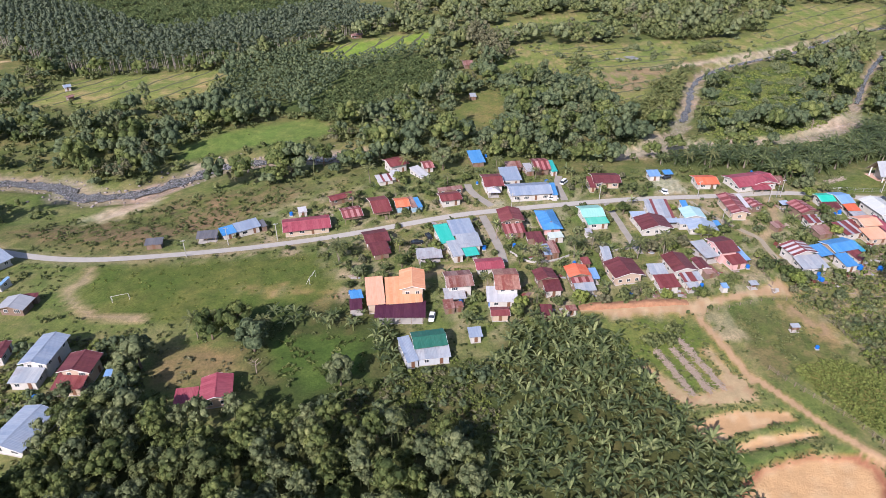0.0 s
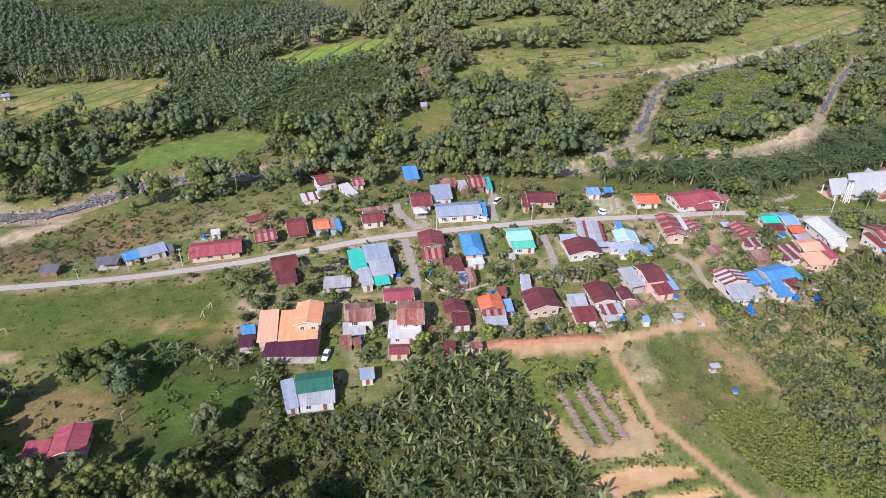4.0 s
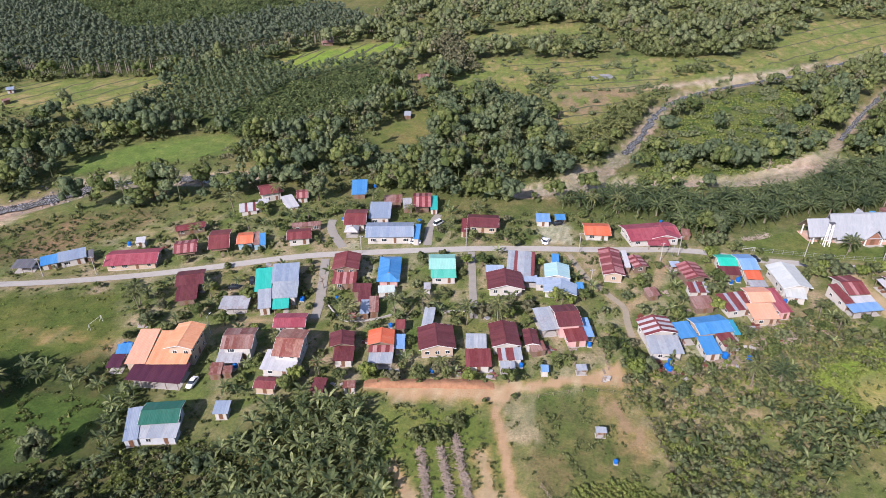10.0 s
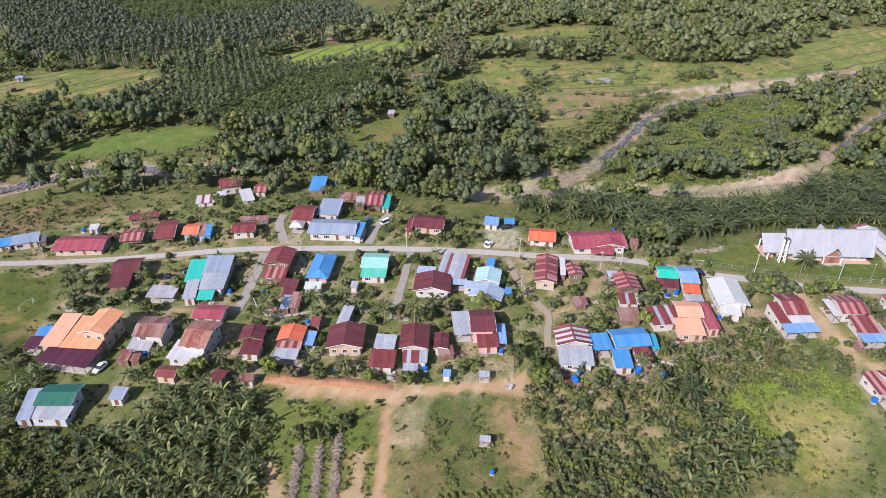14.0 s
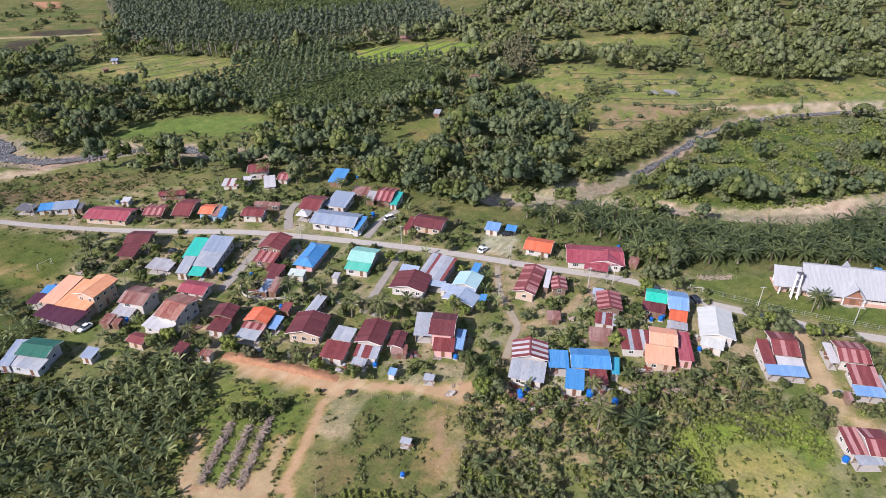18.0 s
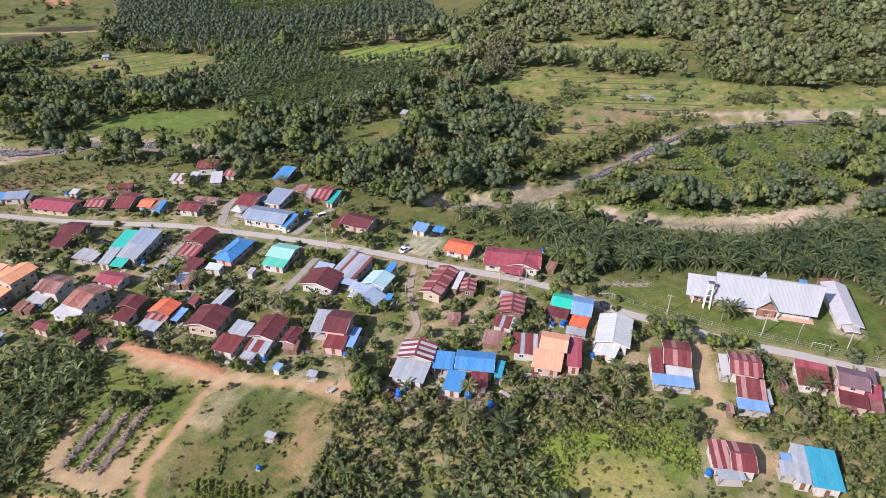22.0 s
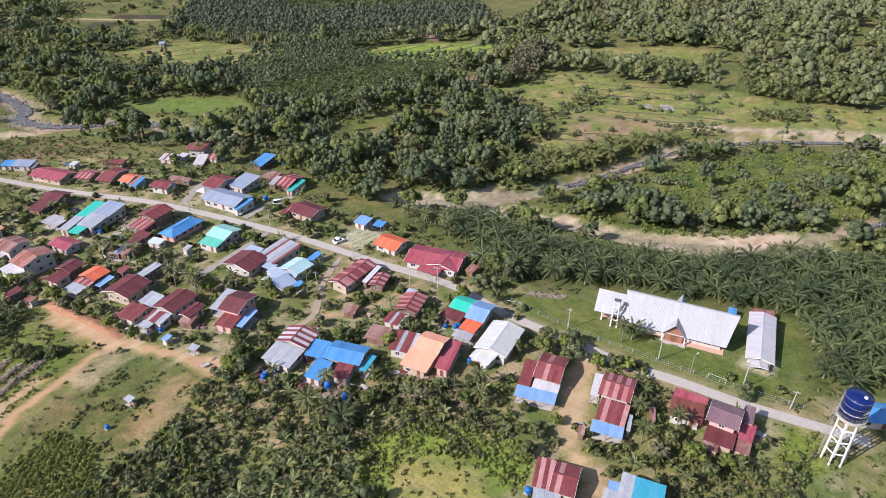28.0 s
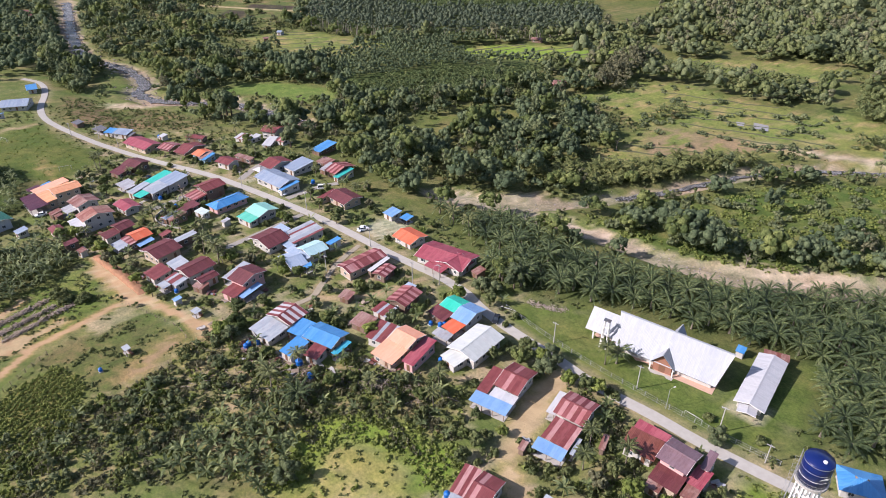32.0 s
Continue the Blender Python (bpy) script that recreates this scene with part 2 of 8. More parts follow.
PAL = {"tree": ((0.064, 0.094, 0.038), (0.148, 0.190, 0.068), (0.285, 0.312, 0.118)),
       # woodland sets carry distance haze in their paler, bluer colour
       "forest": ((0.098, 0.129, 0.074), (0.180, 0.217, 0.114), (0.297, 0.323, 0.170)),
       "darktree": ((0.078, 0.113, 0.071), (0.135, 0.179, 0.101), (0.224, 0.267, 0.142)),
       "olive": ((0.130, 0.138, 0.086), (0.200, 0.200, 0.124), (0.280, 0.268, 0.168)),
       "plantation": ((0.087, 0.120, 0.087), (0.129, 0.164, 0.113), (0.186, 0.218, 0.145)),
       "palm": ((0.040, 0.066, 0.030), (0.098, 0.138, 0.056), (0.245, 0.285, 0.120)),
       "coconut": ((0.095, 0.122, 0.050), (0.168, 0.194, 0.076), (0.290, 0.290, 0.122)),
       # banana: wide tone spread imitates shaded blades and lit tips
       "banana": ((0.036, 0.060, 0.026), (0.100, 0.140, 0.050), (0.345, 0.385, 0.175)),
       "shrub": ((0.088, 0.118, 0.054), (0.166, 0.198, 0.085), (0.280, 0.300, 0.134)),
       "vine": ((0.150, 0.200, 0.056), (0.255, 0.310, 0.086), (0.350, 0.385, 0.128)),
       "crop": ((0.145, 0.192, 0.060), (0.220, 0.270, 0.078), (0.312, 0.345, 0.116))}
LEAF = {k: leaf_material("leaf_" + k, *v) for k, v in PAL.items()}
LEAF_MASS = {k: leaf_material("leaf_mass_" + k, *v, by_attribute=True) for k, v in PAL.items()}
for m in (LEAF["banana"], LEAF_MASS["banana"], LEAF["palm"], LEAF["coconut"]):  # glossy blades
    m.node_tree.nodes["Principled BSDF"].inputs["Specular IOR Level"].default_value = 0.35
    m.node_tree.nodes["Principled BSDF"].inputs["Roughness"].default_value = 0.42


# ---- building tools ----
def part(name, bm, material, parent=None, label="", at=None):
    """Links a bmesh, or ready mesh data, as one mesh object."""
    if isinstance(bm, bmesh.types.BMesh):
        me = bpy.data.meshes.new(name)
        bm.to_mesh(me)
        bm.free()
        for mm in (material if isinstance(material, (list, tuple)) else [material]):
            me.materials.append(mm)
    else:
        me = bm
    ob = new(name, me)
    ob.parent = parent
    if at is not None:
        ob.matrix_local = at
    return tagged(ob, label)


def thing(name, at, label, category, group="", kind=""):
    ob = new(name)
    ob.empty_display_size = 0.3
    ob.matrix_basis = at
    return tagged(ob, label, category, group, kind)


def box(bm, x0, x1, y0, y1, z0, z1, mat=0):
    v = [bm.verts.new((x, y, z)) for z in (z0, z1) for x, y in ((x0, y0), (x1, y0), (x1, y1), (x0, y1))]
    for f in ((3, 2, 1, 0), (4, 5, 6, 7), (0, 1, 5, 4), (1, 2, 6, 5), (2, 3, 7, 6), (3, 0, 4, 7)):
        bm.faces.new([v[i] for i in f]).material_index = mat


def slab(bm, quad, thick, mat=0):
    """A plate of even thickness under four corners."""
    q = [Vector(p) for p in quad]
    nrm = (q[1] - q[0]).cross(q[3] - q[0]).normalized() * thick
    top, low = [bm.verts.new(p) for p in q], [bm.verts.new(p - nrm) for p in q]
    bm.faces.new(top).material_index = mat
    bm.faces.new(low[::-1]).material_index = mat
    for i in range(4):
        j = (i + 1) % 4
        bm.faces.new((top[i], low[i], low[j], top[j])).material_index = mat


def tube(bm, pts, radii, sides=6, mat=0, cap=True):
    rings = []
    for i, p in enumerate(pts):
        p = Vector(p)
        d = (Vector(pts[min(i + 1, len(pts) - 1)]) - Vector(pts[max(i - 1, 0)])).normalized()
        u = d.orthogonal().normalized() if abs(d.z) < 0.95 else Vector((1, 0, 0))
        u = (u - d * u.dot(d)).normalized()
        w = d.cross(u)
        rings.append([bm.verts.new(p + (u * math.cos(a) + w * math.sin(a)) * radii[i]) for a in (2 * math.pi * k / sides for k in range(sides))])
    for a, b in zip(rings, rings[1:]):
        for k in range(sides):
            bm.faces.new((a[k], a[(k + 1) % sides], b[(k + 1) % sides], b[k])).material_index = mat
    if cap:
        bm.faces.new(rings[0][::-1]).material_index = mat
        bm.faces.new(rings[-1]).material_index = mat


def smoothstep(a, b, v):
    s = np.clip((v - a) / (b - a), 0, 1)
    return s * s * (3 - 2 * s)


# ---- plan: lines and areas on the ground ----
AREA, LINE = {}, {}
LINE["MAIN_ROAD"] = [(-209.9, 188.3), (-194.5, 195.3), (-170.1, 191.2), (-142.8, 181.1), (-121.1, 177.3), (-100.2, 179.7), (-70.4, 186.2), (-56.1, 190.6), (-37.5, 196.4), (-18.0, 202.0), (-5.9, 205.8), (12.7, 211.4), (61.0, 221.1), (85.9, 223.9), (105.0, 225.3), (133.8, 229.3), (147.3, 225.6), (161.8, 224.6), (176.4, 224.8), (188.8, 223.7), (202.9, 225.7), (216.5, 226.2), (227.6, 227.7), (234.6, 228.9), (244.8, 230.3)]
LINE["LANE_A"] = [(13.4, 208.5), (17.1, 191.6), (18.7, 181.6), (19.0, 177.0), (3.1, 174.2), (-7.9, 168.0), (-7.3, 152.8)]
LINE["LANE_B"] = [(60.8, 218.8), (62.4, 203.0), (64.5, 182.6)]
LINE["LANE_C"] = [(93.3, 221.0), (96.9, 210.1), (100.7, 204.1), (105.1, 197.5), (108.8, 193.3), (108.0, 186.5), (109.0, 179.5)]
LINE["LANE_F"] = [(108.8, 193.3), (114.6, 198.5), (119.6, 206.5), (122.4, 215.5), (123.4, 224.0)]
LINE["LANE_D"] = [(17.1, 216.2), (9.1, 229.0), (8.7, 235.0)]
LINE["LANE_E"] = [(45.5, 221.2), (44.3, 235.2), (46.5, 244.2)]
LINE["CLAY_PATH"] = [(72.3, 148.1), (75.3, 135.7), (77.7, 122.4), (78.9, 122.9), (83.9, 115.0), (89.2, 106.4), (97.6, 96.4)]
LINE["WEST_TRACK"] = [(-113.1, 171.7), (-111.3, 164.4), (-115.3, 160.7), (-108.7, 152.7), (-101.6, 147.4), (-86.4, 145.9)]
AREA["CLAY"] = [(38.4, 152.4), (54.1, 154.3), (68.4, 155.7), (82.8, 159.2), (97.6, 164.1), (104.0, 168.8), (105.4, 162.8), (103.9, 159.5), (93.9, 158.6), (78.9, 154.6), (74.5, 150.0), (70.0, 149.6), (58.9, 149.6), (47.8, 147.6), (43.7, 148.6), (48.8, 150.7), (38.9, 150.0)]
AREA["SAND"] = [(47.7, 125.8), (52.0, 125.8), (55.2, 115.6), (58.5, 112.6), (76.6, 114.5), (77.4, 120.3), (73.8, 126.0), (71.9, 136.5), (68.3, 134.3), (70.2, 126.0), (68.4, 119.8), (61.0, 117.4), (55.7, 123.9), (51.5, 130.9)]
AREA["TERRACE_A"] = [(57.7, 107.6), (63.6, 110.6), (69.3, 112.7), (82.4, 112.3), (82.7, 109.1), (70.6, 106.1), (61.5, 102.3), (58.8, 104.0)]
AREA["TERRACE_B"] = [(63.7, 100.8), (71.5, 104.7), (85.1, 106.5), (86.6, 104.7), (73.5, 101.2), (64.3, 99.4)]
AREA["TERRACE_C"] = [(64.6, 93.2), (68.6, 96.1), (80.7, 99.8), (92.1, 99.4), (95.7, 96.7), (95.2, 90.7), (90.7, 84.4), (56.8, 84.2)]
AREA["PLOT"] = [(43.8, 145.8), (67.4, 149.2), (75.0, 138.3), (78.6, 121.2), (55.7, 111.5), (48.7, 123.4), (45.6, 137.7)]
AREA["PASTURE"] = [(76.2, 150.8), (105.9, 161.0), (111.9, 133.6), (82.8, 121.3), (81.7, 137.5)]
AREA["BARE"] = [(94.8, 154.2), (105.5, 157.5), (110.5, 138.0), (103.7, 136.7)]
AREA["DRYBED"] = [(74.9, 149.2), (80.6, 151.6), (84.1, 138.5), (77.2, 137.4)]
AREA["CROP"] = [(89.6, 127.1), (101.8, 130.7), (111.0, 126.3), (121.0, 122.1), (125.4, 113.5), (117.3, 100.6), (110.7, 104.4), (100.2, 105.1), (95.5, 108.2)]
AREA["PITCH"] = [(-114.5, 171.0), (-43.3, 184.0), (-34.7, 165.2), (-33.5, 152.1), (-61.7, 143.8), (-102.2, 145.3), (-109.8, 154.1)]
AREA["PITCH_BARE"] = [(-63.2, 161.8), (-50.1, 162.5), (-40.6, 160.6), (-50.8, 158.3)]
AREA["PITCH_BARE_B"] = [(-39.0, 154.9), (-33.7, 161.4), (-30.7, 158.9), (-32.5, 150.4)]
AREA["DRY_GARDEN"] = [(-76.5, 134.7), (-52.6, 133.5), (-51.9, 125.3), (-68.1, 118.0), (-75.1, 119.9)]
AREA["GREEN_FIELD"] = [(-48.3, 137.8), (-23.1, 140.4), (-19.9, 124.5), (-31.8, 118.3), (-44.4, 124.3)]
AREA["YARD"] = [(176.0, 223.9), (183.6, 221.4), (186.0, 210.3), (189.6, 201.3), (192.5, 191.0), (199.7, 186.7), (203.4, 183.8), (198.6, 180.5), (194.1, 184.6), (187.2, 189.3), (179.5, 205.8), (177.8, 214.7)]
AREA["GRAVEL_LOT"] = [(83.9, 245.4), (93.9, 242.0), (94.9, 229.4), (88.0, 227.5), (83.3, 230.1)]
AREA["CLEARING"] = [(164.7, 152.4), (160.9, 166.4), (171.2, 173.6), (184.4, 170.5), (178.3, 154.5), (167.0, 145.9)]
AREA["VINES"] = [(150.3, 164.9), (156.6, 175.8), (168.6, 179.8), (178.7, 184.6), (185.6, 180.6), (185.6, 171.8), (171.4, 174.2), (160.2, 166.8), (165.7, 154.6), (165.2, 149.5), (160.0, 148.4)]
AREA["LAWN"] = [(146.5, 235.1), (172.1, 248.4), (187.8, 239.0), (211.4, 241.2), (208.8, 265.4), (223.7, 277.2), (228.5, 253.9), (226.7, 232.7), (202.3, 227.8), (164.2, 226.9)]
AREA["TOWER_GRASS"] = [(226.7, 226.0), (234.9, 227.4), (238.0, 213.3), (229.9, 209.4)]
AREA["GRAVEL_W"] = [(-139.2, 211.0), (-129.2, 221.7), (-113.9, 239.7), (-108.9, 245.5), (-114.1, 234.2), (-115.4, 225.7), (-126.6, 211.1)]
AREA["GRAVEL_W2"] = [(-117.1, 268.6), (-101.2, 275.0), (-102.0, 261.3), (-111.0, 258.3)]
AREA["GRAVEL_C"] = [(155.1, 297.6), (177.5, 299.8), (189.3, 299.3), (202.9, 310.4), (219.3, 328.3), (225.4, 346.8), (213.8, 339.6), (193.2, 322.8), (171.3, 305.2)]
AREA["GRAVEL_D"] = [(72.8, 274.3), (90.1, 286.1), (102.8, 307.3), (108.3, 301.0), (103.1, 285.2), (123.7, 292.4), (127.0, 285.9), (103.1, 275.2), (90.4, 266.8), (79.6, 264.6)]
AREA["GRAVEL_F"] = [(129.1, 424.6), (158.5, 427.0), (199.7, 445.9), (246.2, 469.9), (290.0, 512.0), (247.9, 481.7), (199.8, 457.8), (165.9, 437.3)]
AREA["SCRUB"] = [(123.4, 283.8), (142.6, 345.9), (177.7, 405.0), (237.0, 445.3), (231.1, 346.9), (187.9, 310.4), (143.5, 292.8)]
AREA["BANK"] = [(-159.4, 199.7), (-125.0, 212.3), (-104.0, 231.5), (-67.1, 240.3), (-52.5, 236.9), (-66.4, 217.5), (-103.2, 186.7), (-131.8, 186.4)]
AREA["PADDY_A"] = [(-234.7, 346.0), (-225.8, 392.2), (-139.2, 417.9), (-129.9, 373.5), (-184.0, 344.8)]
AREA["PADDY_B"] = [(-94.9, 445.7), (-82.1, 476.2), (-9.2, 522.7), (-16.6, 477.3), (-65.2, 440.5)]
AREA["PADDY_C"] = [(50.6, 473.6), (128.7, 486.1), (162.0, 452.5), (146.7, 414.4), (95.5, 421.3)]
AREA["PADDY_D"] = [(92.4, 387.5), (150.6, 409.5), (132.9, 371.9), (95.3, 354.3)]
AREA["PADDY_E"] = [(207.9, 476.0), (320.6, 635.6), (409.8, 637.2), (345.1, 524.8), (258.7, 498.3)]
AREA["CLEAR_F"] = [(8.2, 313.8), (2.5, 335.2), (6.3, 354.1), (22.8, 373.4), (34.4, 370.2), (31.9, 345.6), (22.8, 316.1)]
AREA["MEADOW"] = [(-122.5, 271.0), (-125.3, 290.3), (-108.7, 308.7), (-70.1, 325.9), (-53.8, 310.1), (-72.6, 289.4), (-94.8, 287.5)]
AREA["PLOTS_W"] = [(-318.0, 358.9), (-434.4, 442.5), (-445.8, 484.3), (-383.0, 512.8), (-322.3, 459.1), (-268.1, 408.5), (-282.5, 376.5)]
AREA["RED_SOIL"] = [(-458.0, 503.0), (-426.0, 487.0), (-405.0, 491.0), (-436.0, 513.0)]
LINE["PLOT_TRACK"] = [(-420.0, 356.0), (-361.2, 390.8), (-324.3, 411.6), (-294.1, 433.6)]
AREA["STRIP_E"] = [(24.5, 541.2), (120.5, 558.7), (115.7, 531.9), (33.3, 509.7)]
AREA["PADDY_G"] = [(-26.2, 519.5), (-72.4, 488.9), (-94.5, 445.4), (-7.6, 482.5)]
LINE["RIVER_W"] = [(-497.6, 292.9), (-388.8, 264.2), (-316.3, 246.3), (-250.1, 235.4), (-224.5, 245.6), (-197.7, 249.1), (-158.9, 244.3), (-153.4, 234.8), (-143.5, 233.4), (-126.2, 235.7), (-113.3, 251.0), (-101.2, 266.8), (-82.1, 272.3), (-58.9, 272.3), (-39.0, 278.1)]
LINE["RIVER_A"] = [(75.8, 270.8), (92.5, 279.8), (109.8, 283.9), (125.6, 291.4), (144.3, 293.6), (165.2, 296.5), (182.7, 302.0), (199.3, 315.0), (221.9, 331.8)]
LINE["RIVER_B"] = [(99.9, 281.8), (112.4, 301.0), (124.0, 326.6), (136.4, 353.3), (142.1, 370.9), (151.5, 393.0), (165.9, 414.0), (188.0, 433.0), (215.0, 450.0), (258.0, 474.0), (283.0, 499.0), (332.0, 535.0), (382.0, 558.0), (450.0, 590.0)]
LINE["RIVER_C"] = [(158.3, 295.4), (204.7, 315.5), (233.1, 358.1), (269.2, 413.7), (313.4, 469.9)]
AREA["PALMS"] = [(91.7, 258.4), (110.5, 272.0), (148.3, 275.1), (167.1, 279.8), (191.8, 293.3), (217.4, 320.2), (242.0, 327.8), (262.8, 332.1), (261.8, 262.5), (246.3, 253.4), (231.5, 242.3), (224.9, 274.3), (209.3, 270.4), (169.1, 255.4), (150.6, 242.1), (141.3, 237.2), (126.8, 248.4)]
AREA["PALMS_FAR"] = [(-72.0, 321.5), (-66.6, 396.8), (-34.7, 442.3), (-0.2, 435.9), (-9.8, 364.8), (-31.1, 345.0), (-44.1, 321.7)]
AREA["PALMS_MID"] = [(88.0, 318.0), (107.4, 351.6), (122.3, 378.1), (134.2, 392.3), (147.6, 406.2), (147.0, 392.0), (133.0, 369.5), (124.6, 346.3), (114.3, 330.6), (93.7, 309.1)]
AREA["FAR_BANANAS_A"] = [(146.1, 536.3), (148.5, 511.1), (158.6, 494.9), (181.3, 493.6), (206.1, 506.0), (209.7, 522.6), (200.1, 560.8), (164.6, 557.2)]
AREA["FAR_BANANAS_B"] = [(165.9, 459.4), (171.2, 449.9), (195.5, 464.2), (192.3, 480.4)]
AREA["FAR_BANANAS_C"] = [(24.3, 510.0), (28.2, 498.5), (71.9, 499.5), (112.5, 524.1), (113.3, 538.7), (74.9, 530.4)]
AREA["FAR_BANANAS_D"] = [(76.5, 433.6), (83.2, 415.3), (94.4, 429.2), (89.4, 443.0)]
AREA["FAR_BANANAS_E"] = [(212.9, 530.1), (250.8, 520.4), (258.7, 567.4), (213.7, 552.0)]
AREA["BAMBOO_BELT"] = [(5.8, 500.6), (29.7, 434.4), (47.2, 442.3), (24.0, 504.8)]
AREA["PLANTATION"] = [(-470.0, 640.0), (-124.2, 648.7), (-41.7, 543.6), (-102.5, 475.9), (-130.5, 438.1), (-188.8, 410.0), (-232.0, 403.9), (-277.8, 434.7), (-393.6, 532.2)]
AREA["RUBBER_B"] = [(-135.6, 417.9), (-95.6, 460.4), (-4.2, 461.8), (-59.6, 396.9), (-73.6, 330.5), (-124.0, 353.3)]
AREA["BANANAS"] = [(19.3, 143.3), (42.2, 147.4), (49.1, 129.4), (51.7, 117.0), (61.4, 105.3), (65.5, 87.1), (62.8, 72.8), (1.5, 72.3), (13.4, 105.8), (12.0, 126.9)]
AREA["BANANAS_B"] = [(134.8, 151.0), (141.2, 160.4), (152.4, 163.1), (157.4, 157.3), (160.9, 146.6), (140.7, 132.5), (138.8, 142.7)]
AREA["BANANAS_C"] = [(-24.0, 148.1), (-14.3, 148.2), (-9.5, 120.5), (-13.6, 118.4)]
AREA["BANANAS_D"] = [(-49.9, 147.9), (-23.7, 145.5), (-23.1, 140.4), (-48.7, 142.7)]
AREA["WOOD_S"] = [(-88.3, 70.5), (-92.3, 100.7), (-89.8, 111.1), (-79.9, 113.0), (-73.5, 107.6), (-59.5, 105.1), (-48.0, 106.1), (-29.6, 105.7), (-11.2, 103.0), (7.9, 98.3), (8.8, 71.3)]
AREA["BUSH_S"] = [(-29.9, 115.4), (-19.1, 117.4), (-10.0, 128.9), (16.6, 129.1), (12.3, 99.2), (-5.9, 99.0), (-24.1, 103.8)]
AREA["PAD_A"] = [(25.2, 210.6), (29.3, 211.0), (31.1, 198.8), (27.3, 198.4)]
AREA["PAD_B"] = [(121.3, 175.0), (122.3, 178.9), (128.2, 175.7), (123.8, 170.6)]
AREA["PAD_C"] = [(214.3, 239.9), (222.1, 240.7), (221.8, 248.2), (214.2, 246.7)]
AREA["PAD_D"] = [(17.3, 215.1), (22.6, 215.7), (21.5, 221.2), (14.1, 220.4)]
AREA["FLAT_E"] = [(31.3, 418.4), (41.1, 470.8), (67.8, 489.2), (97.7, 474.9), (130.6, 476.5), (148.2, 499.0), (186.5, 494.4), (251.0, 516.0), (248.0, 484.0), (231.0, 466.0), (176.9, 428.6), (146.6, 423.8), (144.3, 414.5), (123.0, 384.1), (105.6, 368.6), (83.0, 404.9), (51.2, 421.7)]
AREA["FLAT_F"] = [(40.5, 547.7), (64.6, 530.4), (101.8, 543.9), (126.1, 563.1), (117.8, 590.2), (85.6, 580.5), (56.5, 560.7)]
AREA["DARK_PLOT_A"] = [(-355.0, 416.6), (-314.5, 444.4), (-296.5, 426.1), (-339.4, 404.8)]
AREA["DARK_PLOT_B"] = [(-321.4, 363.5), (-342.8, 388.9), (-326.2, 400.3), (-301.1, 379.8)]
AREA["FLAT_BROWN"] = [(86.8, 409.6), (111.0, 423.1), (138.6, 432.5), (172.5, 445.7), (176.5, 428.3), (147.1, 422.2), (123.0, 384.1), (105.6, 368.6)]
AREA["BUSH_F"] = [(137.3, 179.5), (143.0, 194.2), (155.8, 193.6), (171.0, 196.8), (178.1, 185.9), (177.6, 178.1), (168.1, 175.1), (157.2, 175.1), (148.8, 159.8), (142.1, 167.3)]
AREA["BUSH_G"] = [(209.6, 200.1), (217.6, 208.1), (226.9, 209.0), (235.2, 221.2), (233.3, 187.4), (209.4, 175.1)]
AREA["BUSH_H"] = [(186.1, 226.8), (201.0, 224.0), (206.1, 212.6), (215.2, 207.9), (209.9, 196.5), (197.2, 191.9), (189.7, 191.8), (190.1, 204.4)]
AREA["BUSH_W"] = [(-121.9, 127.9), (-103.0, 137.3), (-90.7, 137.4), (-80.7, 128.3), (-72.9, 116.0), (-83.2, 108.4), (-91.8, 99.9), (-103.4, 98.2)]
AREA["SWG"] = [(-65.3, 148.5), (-22.9, 157.8), (-11.7, 143.9), (-12.4, 130.8), (-1.0, 113.1), (-43.1, 108.4)]
AREA["BUSH_E2"] = [(109.0, 109.5), (112.2, 124.7), (110.9, 138.2), (114.2, 148.0), (127.1, 147.2), (146.2, 134.6), (127.7, 106.4)]
AREA["BUSH_E"] = [(105.0, 163.1), (134.0, 174.4), (155.1, 167.1), (163.1, 147.3), (111.0, 125.0)]



def inside(poly, x, y):
    p = np.array(poly)
    r = np.zeros(np.shape(x), bool)
    j = len(p) - 1
    for i in range(len(p)):
        (xi, yi), (xj, yj) = p[i], p[j]
        c = ((yi > y) != (yj > y)) & (x < (xj - xi) * (y - yi) / (yj - yi + 1e-9) + xi)
        r ^= c
        j = i
    return r


def to_line(line, x, y):
    d = np.full(np.shape(x), 1e9)
    for (ax, ay), (bx, by) in zip(line, line[1:]):
        vx, vy = bx - ax, by - ay
        s = np.clip(((x - ax) * vx + (y - ay) * vy) / (vx * vx + vy * vy + 1e-9), 0, 1)
        d = np.minimum(d, np.hypot(x - ax - s * vx, y - ay - s * vy))
    return d


def edge_soft(name, x, y, soft):
    """1 inside an area, falling to 0 over soft metres round its outline."""
    i = inside(AREA[name], x, y)
    d = to_line(AREA[name] + AREA[name][:1], x, y)
    return np.clip(0.5 + np.where(i, d, -d) / (2 * soft), 0, 1)


def wobble(x, y, scale, seed):
    """Cheap smooth noise in -1..1."""
    r = np.random.RandomState(seed)
    out = 0
    for k in range(5):
        a, ph = r.uniform(0, 6.28), r.uniform(0, 6.28)
        f = 2 * math.pi / scale * r.uniform(0.6, 1.7)
        out = out + np.sin((x * math.cos(a) + y * math.sin(a)) * f + ph + 1.3 * np.sin((x * math.sin(a) - y * math.cos(a)) * f * 0.7))
    return out / 5


RIVERS = {"RIVER_W": 6.6, "RIVER_A": 4.2, "RIVER_B": 3.8, "RIVER_C": 2.4}
WATER_WIDTH = {"RIVER_W": 6.8, "RIVER_A": 0.9, "RIVER_B": 3.2, "RIVER_C": 2.4}


